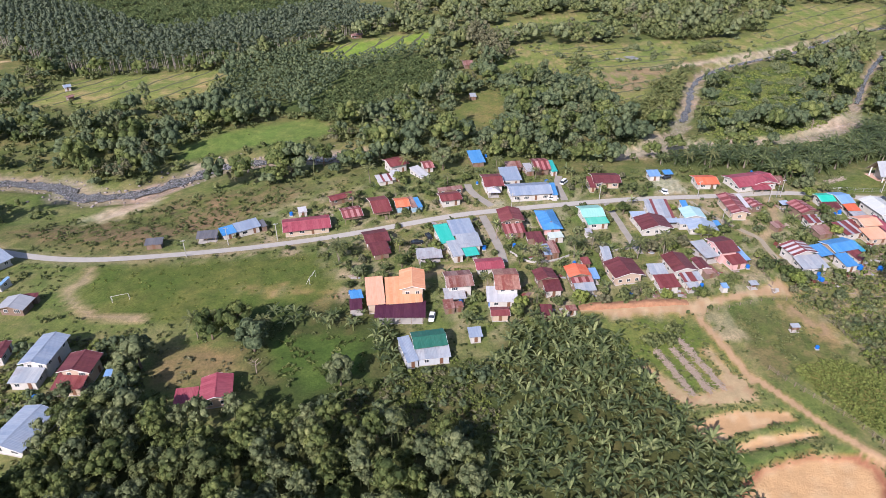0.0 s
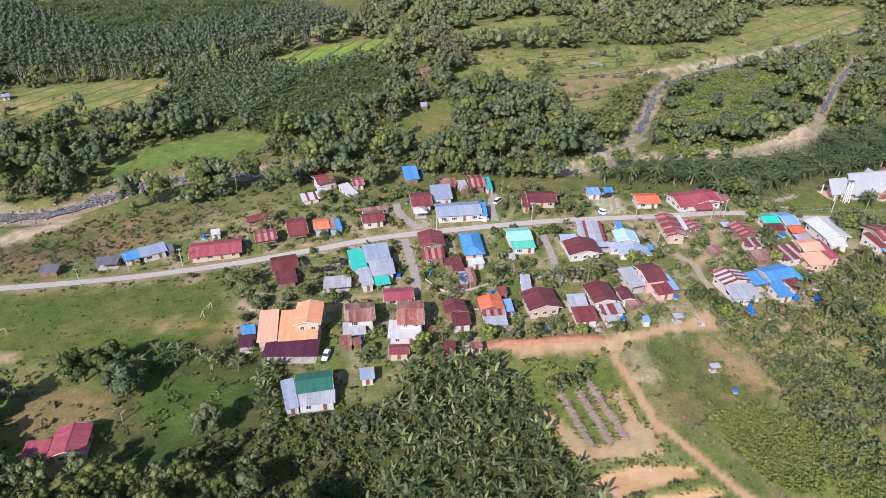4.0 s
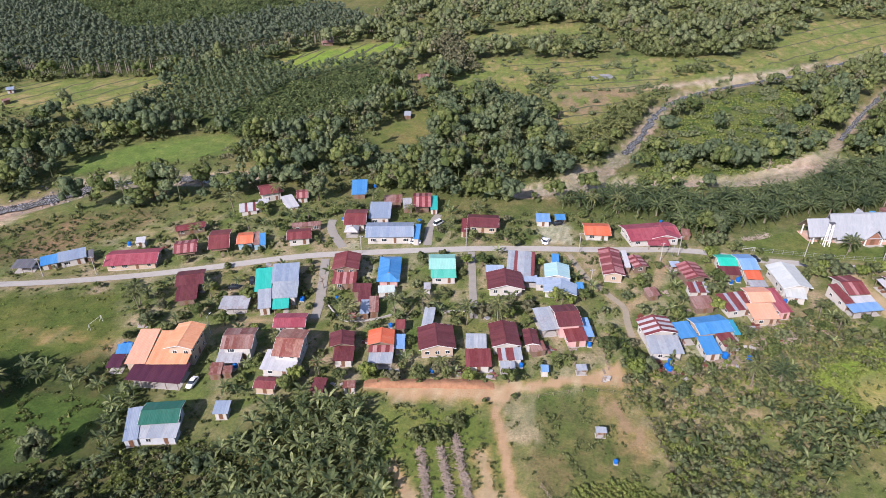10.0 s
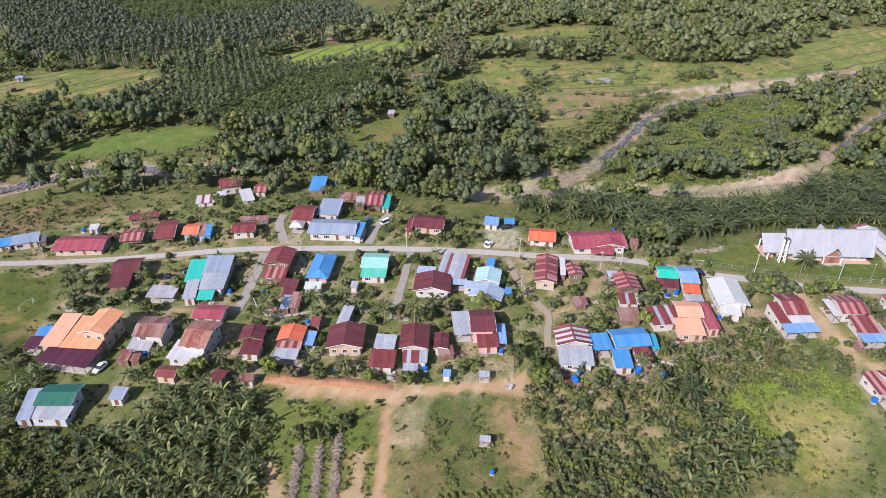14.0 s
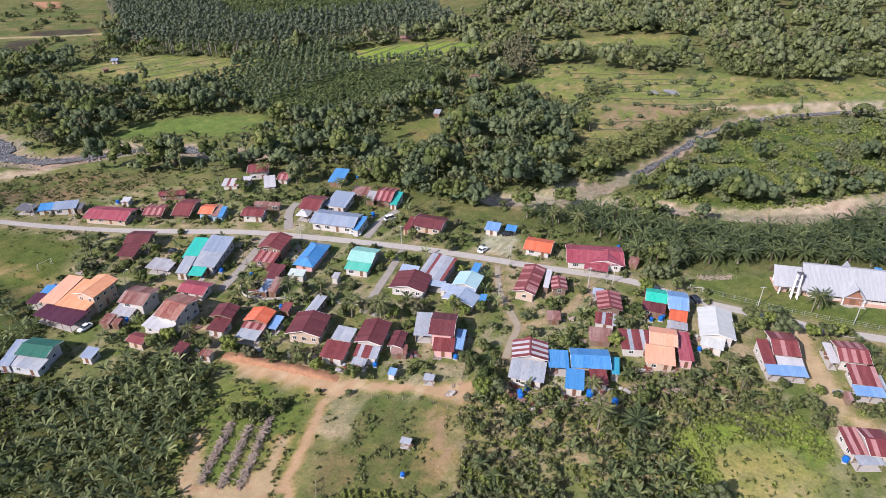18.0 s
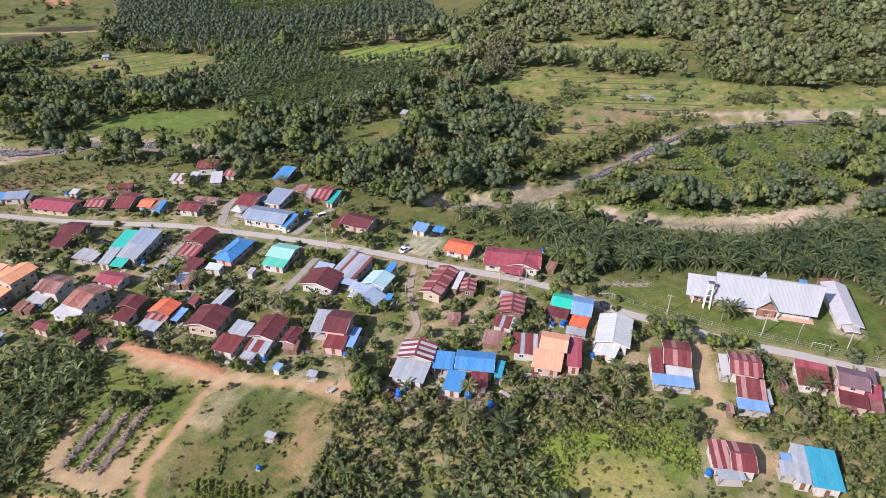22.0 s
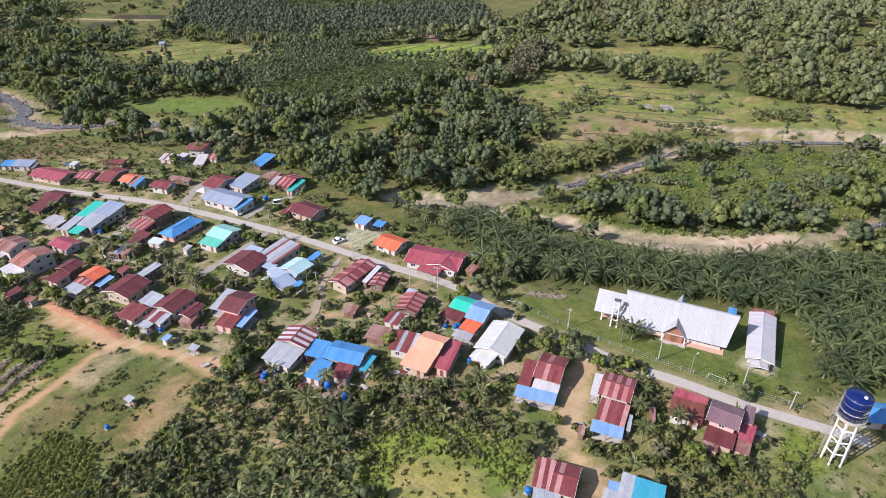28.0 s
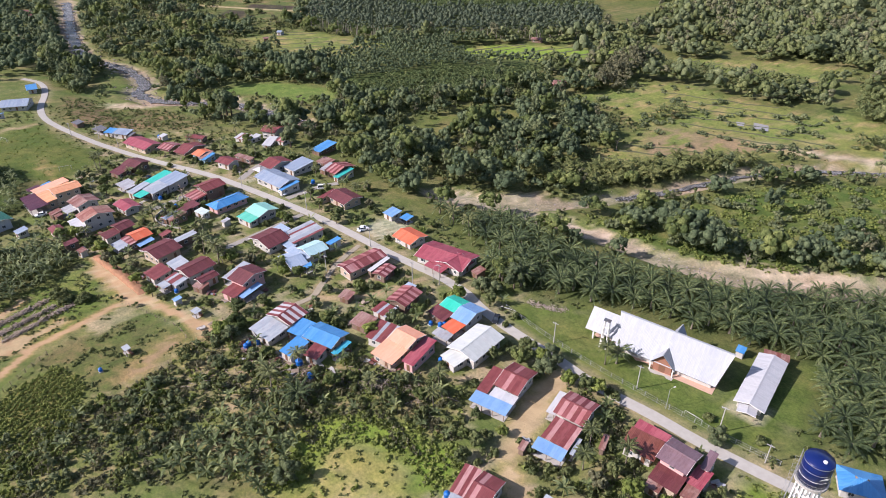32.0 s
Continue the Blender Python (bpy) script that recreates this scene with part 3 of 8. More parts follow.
def land(x, y):
    """Height of the valley floor without the river beds."""
    x, y = np.asarray(x, float), np.asarray(y, float)
    z = -6.5 * smoothstep(225, 340, y)
    z = z - 2.0 * (1 - smoothstep(-50, 10, x)) * smoothstep(165, 200, y) * (1 - smoothstep(260, 330, y))
    z = z - 3.0 * (1 - smoothstep(-110, -55, x)) * smoothstep(193, 214, y) * (1 - smoothstep(260, 330, y))
    r = np.hypot(x - 60, (y - 200))
    z = z + 55 * smoothstep(640, 1500, r) + 160 * smoothstep(900, 3200, r)
    return z


def ground(x, y):
    z = land(x, y)
    bed = np.zeros_like(z)
    for k, w in RIVERS.items():
        d = to_line(LINE[k], x, y)
        bed = np.maximum(bed, 1.7 * (1 - smoothstep(w * 0.75, w * 1.9, d)))
    z = z - bed
    for k in ("TERRACE_A", "TERRACE_B", "TERRACE_C"):
        z = z - {"TERRACE_A": 0.5, "TERRACE_B": 1.0, "TERRACE_C": 1.6}[k] * edge_soft(k, x, y, 0.8)
    return z


def gz(x, y):
    return float(ground(np.array([x]), np.array([y]))[0])


# ---- ground sheet ----
def graded(lo, a, b, hi, fine, grow):
    v, s = [a], fine
    left = [a]
    while left[-1] > lo:
        s *= grow
        left.append(left[-1] - s)
    mid = list(np.arange(a + fine, b, fine))
    right, s = [b], fine
    while right[-1] < hi:
        s *= grow
        right.append(right[-1] + s)
    return np.array(left[::-1] + mid + right)


def mesh_from(name, verts, faces, material, colours=None, tint=None, smooth=False):
    verts = np.asarray(verts, np.float32)
    faces = np.asarray(faces, np.int32)
    k = faces.shape[1]
    me = bpy.data.meshes.new(name)
    me.vertices.add(len(verts))
    me.vertices.foreach_set("co", verts.ravel())
    me.loops.add(faces.size)
    me.loops.foreach_set("vertex_index", faces.ravel())
    me.polygons.add(len(faces))
    me.polygons.foreach_set("loop_start", np.arange(0, faces.size, k, dtype=np.int32))
    if smooth:
        me.polygons.foreach_set("use_smooth", np.ones(len(faces), bool))
    me.update(calc_edges=True)
    if colours is not None:
        at = me.attributes.new("cover", "FLOAT_COLOR", "POINT")
        at.data.foreach_set("color", np.c_[colours, np.ones(len(colours))].astype(np.float32).ravel())
    if tint is not None:
        at = me.attributes.new("tint", "FLOAT", "POINT")
        at.data.foreach_set("value", np.asarray(tint, np.float32))
    me.materials.append(material)
    return me


def finer(v, a, b):
    """Halves the steps of a grid line between a and b."""
    m = (v[1:] + v[:-1]) / 2
    return np.sort(np.r_[v, m[(m > a) & (m < b)]])


gx = finer(finer(finer(graded(-3200, -140, 270, 3200, 2.1, 1.07), 20, 125), -480, -160), -480, -240)
gx = finer(gx, 285, 480)
gy = finer(finer(graded(-2600, 78, 320, 3600, 2.1, 1.055), 80, 140), 345, 620)
GX, GY = np.meshgrid(gx, gy)
X, Y = GX.ravel(), GY.ravel()
Zg = ground(X, Y) + 0.10 * wobble(X, Y, 9, 3) * (Y > 60) + 0.05 * wobble(X, Y, 3.5, 4)


def cover_colours(x, y):
    def c(*v):
        return np.array(v)
    n1, n2, n3 = wobble(x, y, 26, 11), wobble(x, y, 8, 12), wobble(x, y, 3.2, 13)
    nn = 0.45 * n1 + 0.35 * n2 + 0.3 * n3
    out = np.empty((len(x), 3))
    grass, dry, soil = c(0.120, 0.155, 0.054), c(0.205, 0.195, 0.105), c(0.32, 0.275, 0.215)
    m = smoothstep(-0.25, 0.45, nn)[:, None]
    out[:] = grass * (1 - m) + dry * m
    # trodden ground between the houses
    vil = (1 - smoothstep(28, 62, to_line([(-40, 190), (20, 185), (75, 190), (130, 200), (175, 210), (215, 215)], x, y)))
    s = (vil * smoothstep(-0.12, 0.4, wobble(x, y, 17, 14) * 0.6 + n2 * 0.5))[:, None]
    out = out * (1 - s) + soil * s
    far = smoothstep(232, 262, y)[:, None]
    out = out * (1 - far) + (c(0.115, 0.135, 0.052) * (1 - m) + c(0.18, 0.17, 0.09) * m) * far

    def lay(name, colour, colour2=None, soft=1.5, rag=1.6, mixn=None):
        nonlocal out
        d = edge_soft(name, x + rag * n3 + rag * n2, y + rag * n2 - rag * n3, soft)[:, None]
        k = colour if colour2 is None else colour * (1 - m) + colour2 * m
        if mixn is not None:
            q = smoothstep(0.0, 0.5, mixn)[:, None]
            k = colour * (1 - q) + colour2 * q
        out = out * (1 - d) + k * d
    clay, sand = c(0.43, 0.295, 0.17), c(0.47, 0.362, 0.225)
    lay("BANK", c(0.20, 0.15, 0.10), c(0.115, 0.13, 0.05), 4, 3, n2 + n1 + n3)
    lay("PITCH", c(0.088, 0.122, 0.034), c(0.135, 0.148, 0.052), 2)
    # groves and the south wood get darker ground than the open grass
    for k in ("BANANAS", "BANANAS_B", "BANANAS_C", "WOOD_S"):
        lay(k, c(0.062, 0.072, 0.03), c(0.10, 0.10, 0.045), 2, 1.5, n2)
    lay("PITCH_BARE", clay * 0.9, dry, 2, 2.5, n3 + n2)
    lay("PITCH_BARE_B", clay * 0.9, dry, 2, 2.5, n3 + n2)
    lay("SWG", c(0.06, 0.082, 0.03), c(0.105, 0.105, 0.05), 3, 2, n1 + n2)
    lay("DRY_GARDEN", c(0.22, 0.165, 0.10), c(0.16, 0.15, 0.07), 2)
    lay("GREEN_FIELD", c(0.066, 0.105, 0.03), c(0.09, 0.13, 0.038), 1.5)
    lay("PLOT", c(0.115, 0.160, 0.045), c(0.195, 0.20, 0.075), 1.5)
    lay("PASTURE", c(0.098, 0.128, 0.045), c(0.165, 0.148, 0.080), 1.5)
    lay("BARE", c(0.32, 0.225, 0.14), c(0.22, 0.2, 0.085), 3, 2, n2)
    lay("DRYBED", c(0.28, 0.25, 0.18), c(0.36, 0.31, 0.235), 1.0)
    lay("CROP", c(0.17, 0.18, 0.07), c(0.14, 0.19, 0.055), 1.0)
    lay("LAWN", c(0.105, 0.145, 0.042), c(0.15, 0.17, 0.065), 1.5)
    lay("CLEARING", c(0.27, 0.26, 0.10), c(0.37, 0.30, 0.17), 2)
    lay("BUSH_E", c(0.17, 0.185, 0.08), c(0.32, 0.27, 0.19), 2.5, 2, n2 + n3)
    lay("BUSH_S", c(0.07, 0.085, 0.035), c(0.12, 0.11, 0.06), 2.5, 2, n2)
    for k in ("BUSH_F", "BUSH_H", "BUSH_G", "BUSH_W", "BUSH_E2"):
        lay(k, c(0.15, 0.17, 0.068), c(0.28, 0.23, 0.15), 2.0, 2, n2 + n3)
    lay("VINES", c(0.17, 0.24, 0.05), None, 2)
    lay("TOWER_GRASS", c(0.16, 0.21, 0.05), None, 2)
    lay("SCRUB", c(0.085, 0.125, 0.038), c(0.155, 0.17, 0.07), 4, 3, n1 + n2 + n3)
    for k in ("PLANTATION", "RUBBER_B", "PALMS_FAR", "PALMS", "PALMS_MID"):
        lay(k, c(0.075, 0.10, 0.04), c(0.11, 0.125, 0.055), 3, 1.5, n1 + n2)
    for k in ("PADDY_A", "PADDY_B", "PADDY_C", "PADDY_D", "PADDY_E", "PADDY_G", "STRIP_E", "FLAT_E", "FLAT_F"):
        lay(k, c(0.185, 0.215, 0.075), c(0.30, 0.25, 0.14), 3, 1.5, n1 + n2 + 0.5 * n3 - 0.1)
    lay("PADDY_B", c(0.22, 0.30, 0.065), c(0.29, 0.25, 0.13), 3, 1.5, n1 - 0.3)
    lay("FLAT_BROWN", c(0.27, 0.205, 0.14), c(0.18, 0.205, 0.075), 4, 3, n2 + n1)
    lay("PLOTS_W", c(0.115, 0.14, 0.056), c(0.19, 0.165, 0.09), 2, 2, n1 + n2)
    lay("RED_SOIL", c(0.42, 0.22, 0.13), None, 2, 2)
    for k in ("DARK_PLOT_A", "DARK_PLOT_B"):
        lay(k, c(0.06, 0.05, 0.045), c(0.085, 0.075, 0.06), 1.5, 1)
    lay("CLEAR_F", c(0.15, 0.17, 0.06), c(0.21, 0.18, 0.09), 3)
    d = to_line(LINE["PLOT_TRACK"], x, y)
    q = (1 - smoothstep(2.0, 3.4, d))[:, None]
    out = out * (1 - q) + c(0.40, 0.33, 0.22) * q
    lay("MEADOW", c(0.125, 0.185, 0.055), c(0.16, 0.21, 0.07), 3, 3, n1 + n2)
    lay("SAND", sand * 0.84, clay * 0.84, 0.8, 0.7, n2 + n3)
    for k in ("TERRACE_A", "TERRACE_B"):
        lay(k, c(0.46, 0.30, 0.155), c(0.50, 0.36, 0.21), 0.5, 0.2, n2)
    mid = np.mean(AREA["TERRACE_C"], axis=0)
    AREA["TERRACE_C_FLOOR"] = [tuple(mid + (np.array(p) - mid) * 0.84) for p in AREA["TERRACE_C"]]
    lay("TERRACE_C", c(0.27, 0.12, 0.07), c(0.36, 0.19, 0.11), 0.5, 0.25, n2)
    lay("TERRACE_C_FLOOR", c(0.50, 0.325, 0.165), c(0.53, 0.37, 0.205), 0.7, 0.25, n2)
    for k in ("PAD_A", "PAD_B", "PAD_C", "PAD_D"):
        lay(k, c(0.40, 0.37, 0.32), c(0.33, 0.30, 0.25), 0.5, 0.2, n2)
    lay("CLAY", clay, sand, 0.9, 0.7, n2 + n3)
    lay("YARD", sand * 0.92, c(0.36, 0.27, 0.17), 1.2, 1.0, n2)
    lay("GRAVEL_LOT", c(0.42, 0.40, 0.36), c(0.3, 0.28, 0.23), 1.0, 1.0, n3)
    for k in ("GRAVEL_W", "GRAVEL_W2", "GRAVEL_C", "GRAVEL_D", "GRAVEL_F"):
        lay(k, c(0.45, 0.375, 0.31), c(0.32, 0.265, 0.215), 1.8, 2.6, n3 + n2)
    for k, w in RIVERS.items():
        d = to_line(LINE[k], x, y)
        q = (1 - smoothstep(w * 0.85, w * 1.35, d + 2.6 * n2 + 2.4 * n1))[:, None]
        out = out * (1 - q) + ((c(0.32, 0.265, 0.23) if k != "RIVER_A" else c(0.40, 0.33, 0.285)) * (1 + 0.35 * n3[:, None])) * q
    for k, w in (("LANE_A", 1.5), ("LANE_C", 1.3), ("LANE_F", 1.3), ("WEST_TRACK", 1.6), ("CLAY_PATH", 1.1)):
        d = to_line(LINE[k], x, y)
        q = (1 - smoothstep(w * 0.7, w * 1.5, d + 0.35 * n3 + 0.2 * n2))[:, None]
        out = out * (1 - q) + (c(0.42, 0.285, 0.165) * (1 + 0.15 * n3[:, None]) if k == "CLAY_PATH" else c(0.33, 0.26, 0.18)) * q
    d = to_line(LINE["MAIN_ROAD"], x, y)
    q = (1 - smoothstep(2.4, 4.2, d + 0.9 * n3))[:, None] * 0.55
    out = out * (1 - q) + c(0.30, 0.26, 0.19) * q
    return np.clip(out, 0.01, 0.9)


def ground_material():
    m, n, l, b = nodes_of("ground_cover")
    a = n.new("ShaderNodeAttribute")
    a.attribute_name = "cover"
    pos = n.new("ShaderNodeNewGeometry").outputs["Position"]
    col = a.outputs["Color"]
    f0 = noise_out(n, l, pos, 0.035, 5, 0.6)
    col = mix_rgb(n, l, ramp(n, l, f0, 0.35, 0.65), mix_rgb(n, l, 1.0, col, (0.86, 0.98, 0.84), "MULTIPLY"), mix_rgb(n, l, 1.0, col, (1.22, 1.08, 1.1), "MULTIPLY"))
    f1, f2, f3 = noise_out(n, l, pos, 0.22, 6, 0.65), noise_out(n, l, pos, 1.3, 5, 0.7), noise_out(n, l, pos, 6.0, 4, 0.7)
    col = mix_rgb(n, l, ramp(n, l, f1, 0.35, 0.68), mix_rgb(n, l, 1.0, col, (0.74, 0.78, 0.72), "MULTIPLY"), mix_rgb(n, l, 1.0, col, (1.22, 1.16, 1.06), "MULTIPLY"))
    col = mix_rgb(n, l, ramp(n, l, f2, 0.32, 0.7), mix_rgb(n, l, 1.0, col, (0.62, 0.68, 0.62), "MULTIPLY"), mix_rgb(n, l, 1.0, col, (1.25, 1.2, 1.12), "MULTIPLY"))
    col = mix_rgb(n, l, ramp(n, l, f3, 0.3, 0.72), mix_rgb(n, l, 1.0, col, (0.66, 0.7, 0.66), "MULTIPLY"), mix_rgb(n, l, 1.0, col, (1.25, 1.22, 1.15), "MULTIPLY"))
    sep = n.new("ShaderNodeSeparateColor")
    l.new(a.outputs["Color"], sep.inputs[0])
    less = n.new("ShaderNodeMath")
    less.operation = "SUBTRACT"
    l.new(sep.outputs[0], less.inputs[0])
    l.new(sep.outputs[1], less.inputs[1])
    earth = mix_rgb(n, l, ramp(n, l, f1, 0.3, 0.7), mix_rgb(n, l, 1.0, a.outputs["Color"], (0.86, 0.84, 0.82), "MULTIPLY"), mix_rgb(n, l, 1.0, a.outputs["Color"], (1.1, 1.08, 1.06), "MULTIPLY"))
    earth = mix_rgb(n, l, ramp(n, l, f3, 0.25, 0.75), mix_rgb(n, l, 1.0, earth, (0.9, 0.89, 0.88), "MULTIPLY"), mix_rgb(n, l, 1.0, earth, (1.06, 1.06, 1.05), "MULTIPLY"))
    col = mix_rgb(n, l, ramp(n, l, less.outputs[0], 0.05, 0.11), col, earth)
    l.new(col, b.inputs["Base Color"])
    b.inputs["Roughness"].default_value = 0.95
    b.inputs["Specular IOR Level"].default_value = 0.15
    bump_to(n, l, b, f2, 0.45, 0.4)
    return m


nx, ny = len(gx), len(gy)
ii = (np.arange(ny - 1)[:, None] * nx + np.arange(nx - 1)[None]).ravel()
GROUND = ground_material()
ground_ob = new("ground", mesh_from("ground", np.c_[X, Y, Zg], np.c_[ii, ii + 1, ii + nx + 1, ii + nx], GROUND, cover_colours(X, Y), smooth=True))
tagged(ground_ob, "grassy valley floor with bare clay, fields and river banks", "ground", kind="structure")


def resample(line, step):
    """Points at even steps along a rounded line."""
    p = np.array(line, float)
    for _ in range(2):
        q = [p[0]]
        for a, b in zip(p, p[1:]):
            q += [0.75 * a + 0.25 * b, 0.25 * a + 0.75 * b]
        p = np.array(q + [p[-1]])
    s = np.r_[0, np.cumsum(np.hypot(*np.diff(p, axis=0).T))]
    t = np.linspace(0, s[-1], max(3, int(s[-1] / step)))
    return np.c_[np.interp(t, s, p[:, 0]), np.interp(t, s, p[:, 1])]


def ribbon(name, line, width, lift, material, label, category, height=land, step=2.0, rag=0.0, seed=1, across=5):
    p = resample(line, step)
    d = np.gradient(p, axis=0)
    d /= np.hypot(*d.T)[:, None]
    nrm = np.c_[-d[:, 1], d[:, 0]]
    w = width / 2 * (1 + rag * wobble(p[:, 0], p[:, 1], 11, seed))
    w2 = width / 2 * (1 + rag * wobble(p[:, 0], p[:, 1], 11, seed + 50))
    cols = [p + nrm * (-w2 + (w + w2) * k / (across - 1))[:, None] for k in range(across)]
    v = np.stack(cols, 1).reshape(-1, 2)
    z = height(v[:, 0], v[:, 1]) + lift
    n = len(p)
    i = (np.arange(n - 1)[:, None] * across + np.arange(across - 1)[None]).ravel()
    ob = new(name, mesh_from(name, np.c_[v, z], np.c_[i, i + 1, i + across + 1, i + across][:, ::-1], material, smooth=True))
    return tagged(ob, label, category, kind="structure")


ASPHALT = plain("old_asphalt", (0.38, 0.36, 0.32), 0.85, 0, 0.22, 0.6)
TRACK_MAT = plain("track_dirt", (0.29, 0.25, 0.18), 0.95, 0, 0.3, 0.5)
LANE_MAT = plain("lane_concrete", (0.28, 0.26, 0.225), 0.9, 0, 0.25, 0.5)


def water_material():
    m, n, l, b = nodes_of("river_water")
    pos = n.new("ShaderNodeNewGeometry").outputs["Position"]
    f = noise_out(n, l, pos, 0.55, 6, 0.75)
    g = noise_out(n, l, pos, 2.2, 5, 0.7)
    col = mix_rgb(n, l, ramp(n, l, f, 0.42, 0.58), (0.045, 0.047, 0.048), (0.17, 0.16, 0.15))
    col = mix_rgb(n, l, ramp(n, l, g, 0.53, 0.64), col, (0.58, 0.60, 0.63))
    l.new(col, b.inputs["Base Color"])
    b.inputs["Roughness"].default_value = 0.22
    b.inputs["Specular IOR Level"].default_value = 0.5
    bump_to(n, l, b, g, 1.0, 0.4)
    return m


WATER = water_material()
ribbon("road", LINE["MAIN_ROAD"], 3.3, 0.16, ASPHALT, "narrow grey sealed village road", "road", rag=0.05)
ribbon("lane", LINE["LANE_B"], 2.4, 0.15, LANE_MAT, "narrow concrete lane between hedges", "lane", rag=0.12)
ribbon("lane", LINE["LANE_A"][:4], 2.9, 0.15, LANE_MAT, "worn grey-brown lane between house plots", "lane", rag=0.15)
ribbon("track", LINE["LANE_C"], 1.9, 0.13, TRACK_MAT, "pale dirt track through grass", "track", rag=0.3)
ribbon("lane", LINE["LANE_D"], 3.0, 0.15, LANE_MAT, "pale concrete driveway up to a house", "lane", rag=0.1)
ribbon("lane", LINE["LANE_E"], 2.8, 0.15, LANE_MAT, "pale concrete driveway beside the long shop", "lane", rag=0.1)
for k in ("RIVER_W", "RIVER_B", "RIVER_C"):
    ribbon("water", LINE[k][2:] if k in ("RIVER_B", "RIVER_C") else LINE[k], WATER_WIDTH[k], -1.25, WATER, "shallow grey-brown river with white riffles", "river", height=land, step=2.0, rag=0.9, seed=7)

for q in ([(115.0, 446.4), (118.2, 441.5), (121.1, 442.7), (118.9, 448.2)], [(122.0, 451.9), (125.6, 443.4), (133.0, 444.5), (129.3, 452.9)]):
    ob = new("pond", mesh_from("pond", [(a, b, float(land(a, b)) + 0.15) for a, b in q], [[0, 1, 2, 3]], plain("pond_water", (0.30, 0.29, 0.28), 0.25, 0, 0.3, 0.3)))
    tagged(ob, "small pale still pond in the rice fields", "pond", kind="structure")

# ---- plants: templates ----
def ico(level):
    bm = bmesh.new()
    bmesh.ops.create_icosphere(bm, subdivisions=level, radius=1)
    bm.verts.index_update()
    v = np.array([p.co[:] for p in bm.verts])
    f = np.array([[q.index for q in p.verts] for p in bm.faces])
    bm.free()
    return v, np.c_[f, f[:, 2]]


ICO1, ICO2 = ico(1), ico(2)


def leaf_cards(r, pos, nrm, size, stretch=1.5):
    """Rhombic leaf clumps at pos, facing about along nrm."""
    k = len(pos)
    n = nrm + r.normal(0, 0.34, (k, 3))
    n /= np.linalg.norm(n, axis=1)[:, None]
    a = np.cross(n, r.normal(0, 1, (k, 3)))
    a /= np.linalg.norm(a, axis=1)[:, None] + 1e-9
    b = np.cross(n, a)
    s = size * r.uniform(0.5, 1.5, (k, 1))
    bend = n * s * 0.25
    v = np.stack([pos - a * s * stretch / 2, pos - b * s / 2 + bend, pos + a * s * stretch / 2, pos + b * s / 2 + bend], 1)
    return v.reshape(-1, 3), np.arange(4 * k).reshape(-1, 4)


def join(parts):
    vs, fs, o = [], [], 0
    for v, f in parts:
        vs.append(v)
        fs.append(f + o)
        o += len(v)
    return np.concatenate(vs), np.concatenate(fs)


def crown(seed, rx, rz, mid, lobes, leaves, size, core=0.6, fine=False):
    """A crown of rounded boughs, open between them, with leaf clumps standing out of their outlines."""
    r = np.random.RandomState(seed)
    bv, bf = ICO2 if fine else ICO1
    spots = []
    for i in range(lobes):
        a = 2.4 * i + r.uniform(-0.5, 0.5)
        rad = rx * (r.uniform(0.0, 0.25) if i == 0 else r.uniform(0.3, 0.8))
        lift = 0.5 if i == 0 else r.uniform(-0.55, 0.5) * (1 - 0.5 * rad / rx)
        spots.append((np.array([rad * math.cos(a), rad * math.sin(a), mid + rz * lift]), rx * r.uniform(0.24, 0.44) * core / 0.6))
    out = []
    for i, (c, lr) in enumerate(spots):
        lump = bv * (1 + 0.24 * r.normal(0, 1, (len(bv), 1)).clip(-1.5, 1.5)) * lr * [0.92, 0.92, 0.85] + c
        heart = lump[bf[:, :3]].mean(1)
        keep = (heart[:, 2] - c[2]) > -0.5 * lr
        for k, (c2, l2) in enumerate(spots):
            if k != i:
                keep &= np.linalg.norm((heart - c2) / [1, 1, 0.85], axis=1) > l2 * 0.82
        if keep.any():
            used, back = np.unique(bf[keep], return_inverse=True)
            out.append((lump[used], back.reshape(-1, 4)))
        k = max(3, int(leaves / lobes * r.uniform(0.7, 1.3)))
        d = r.normal(0, 1, (k, 3))
        d[:, 2] = np.abs(d[:, 2]) - 0.45
        d /= np.linalg.norm(d, axis=1)[:, None]
        p = c + d * lr * r.uniform(0.8, 1.3, (k, 1)) * [1, 1, 0.9]
        out.append(leaf_cards(r, p, d, size))
    return join(out)


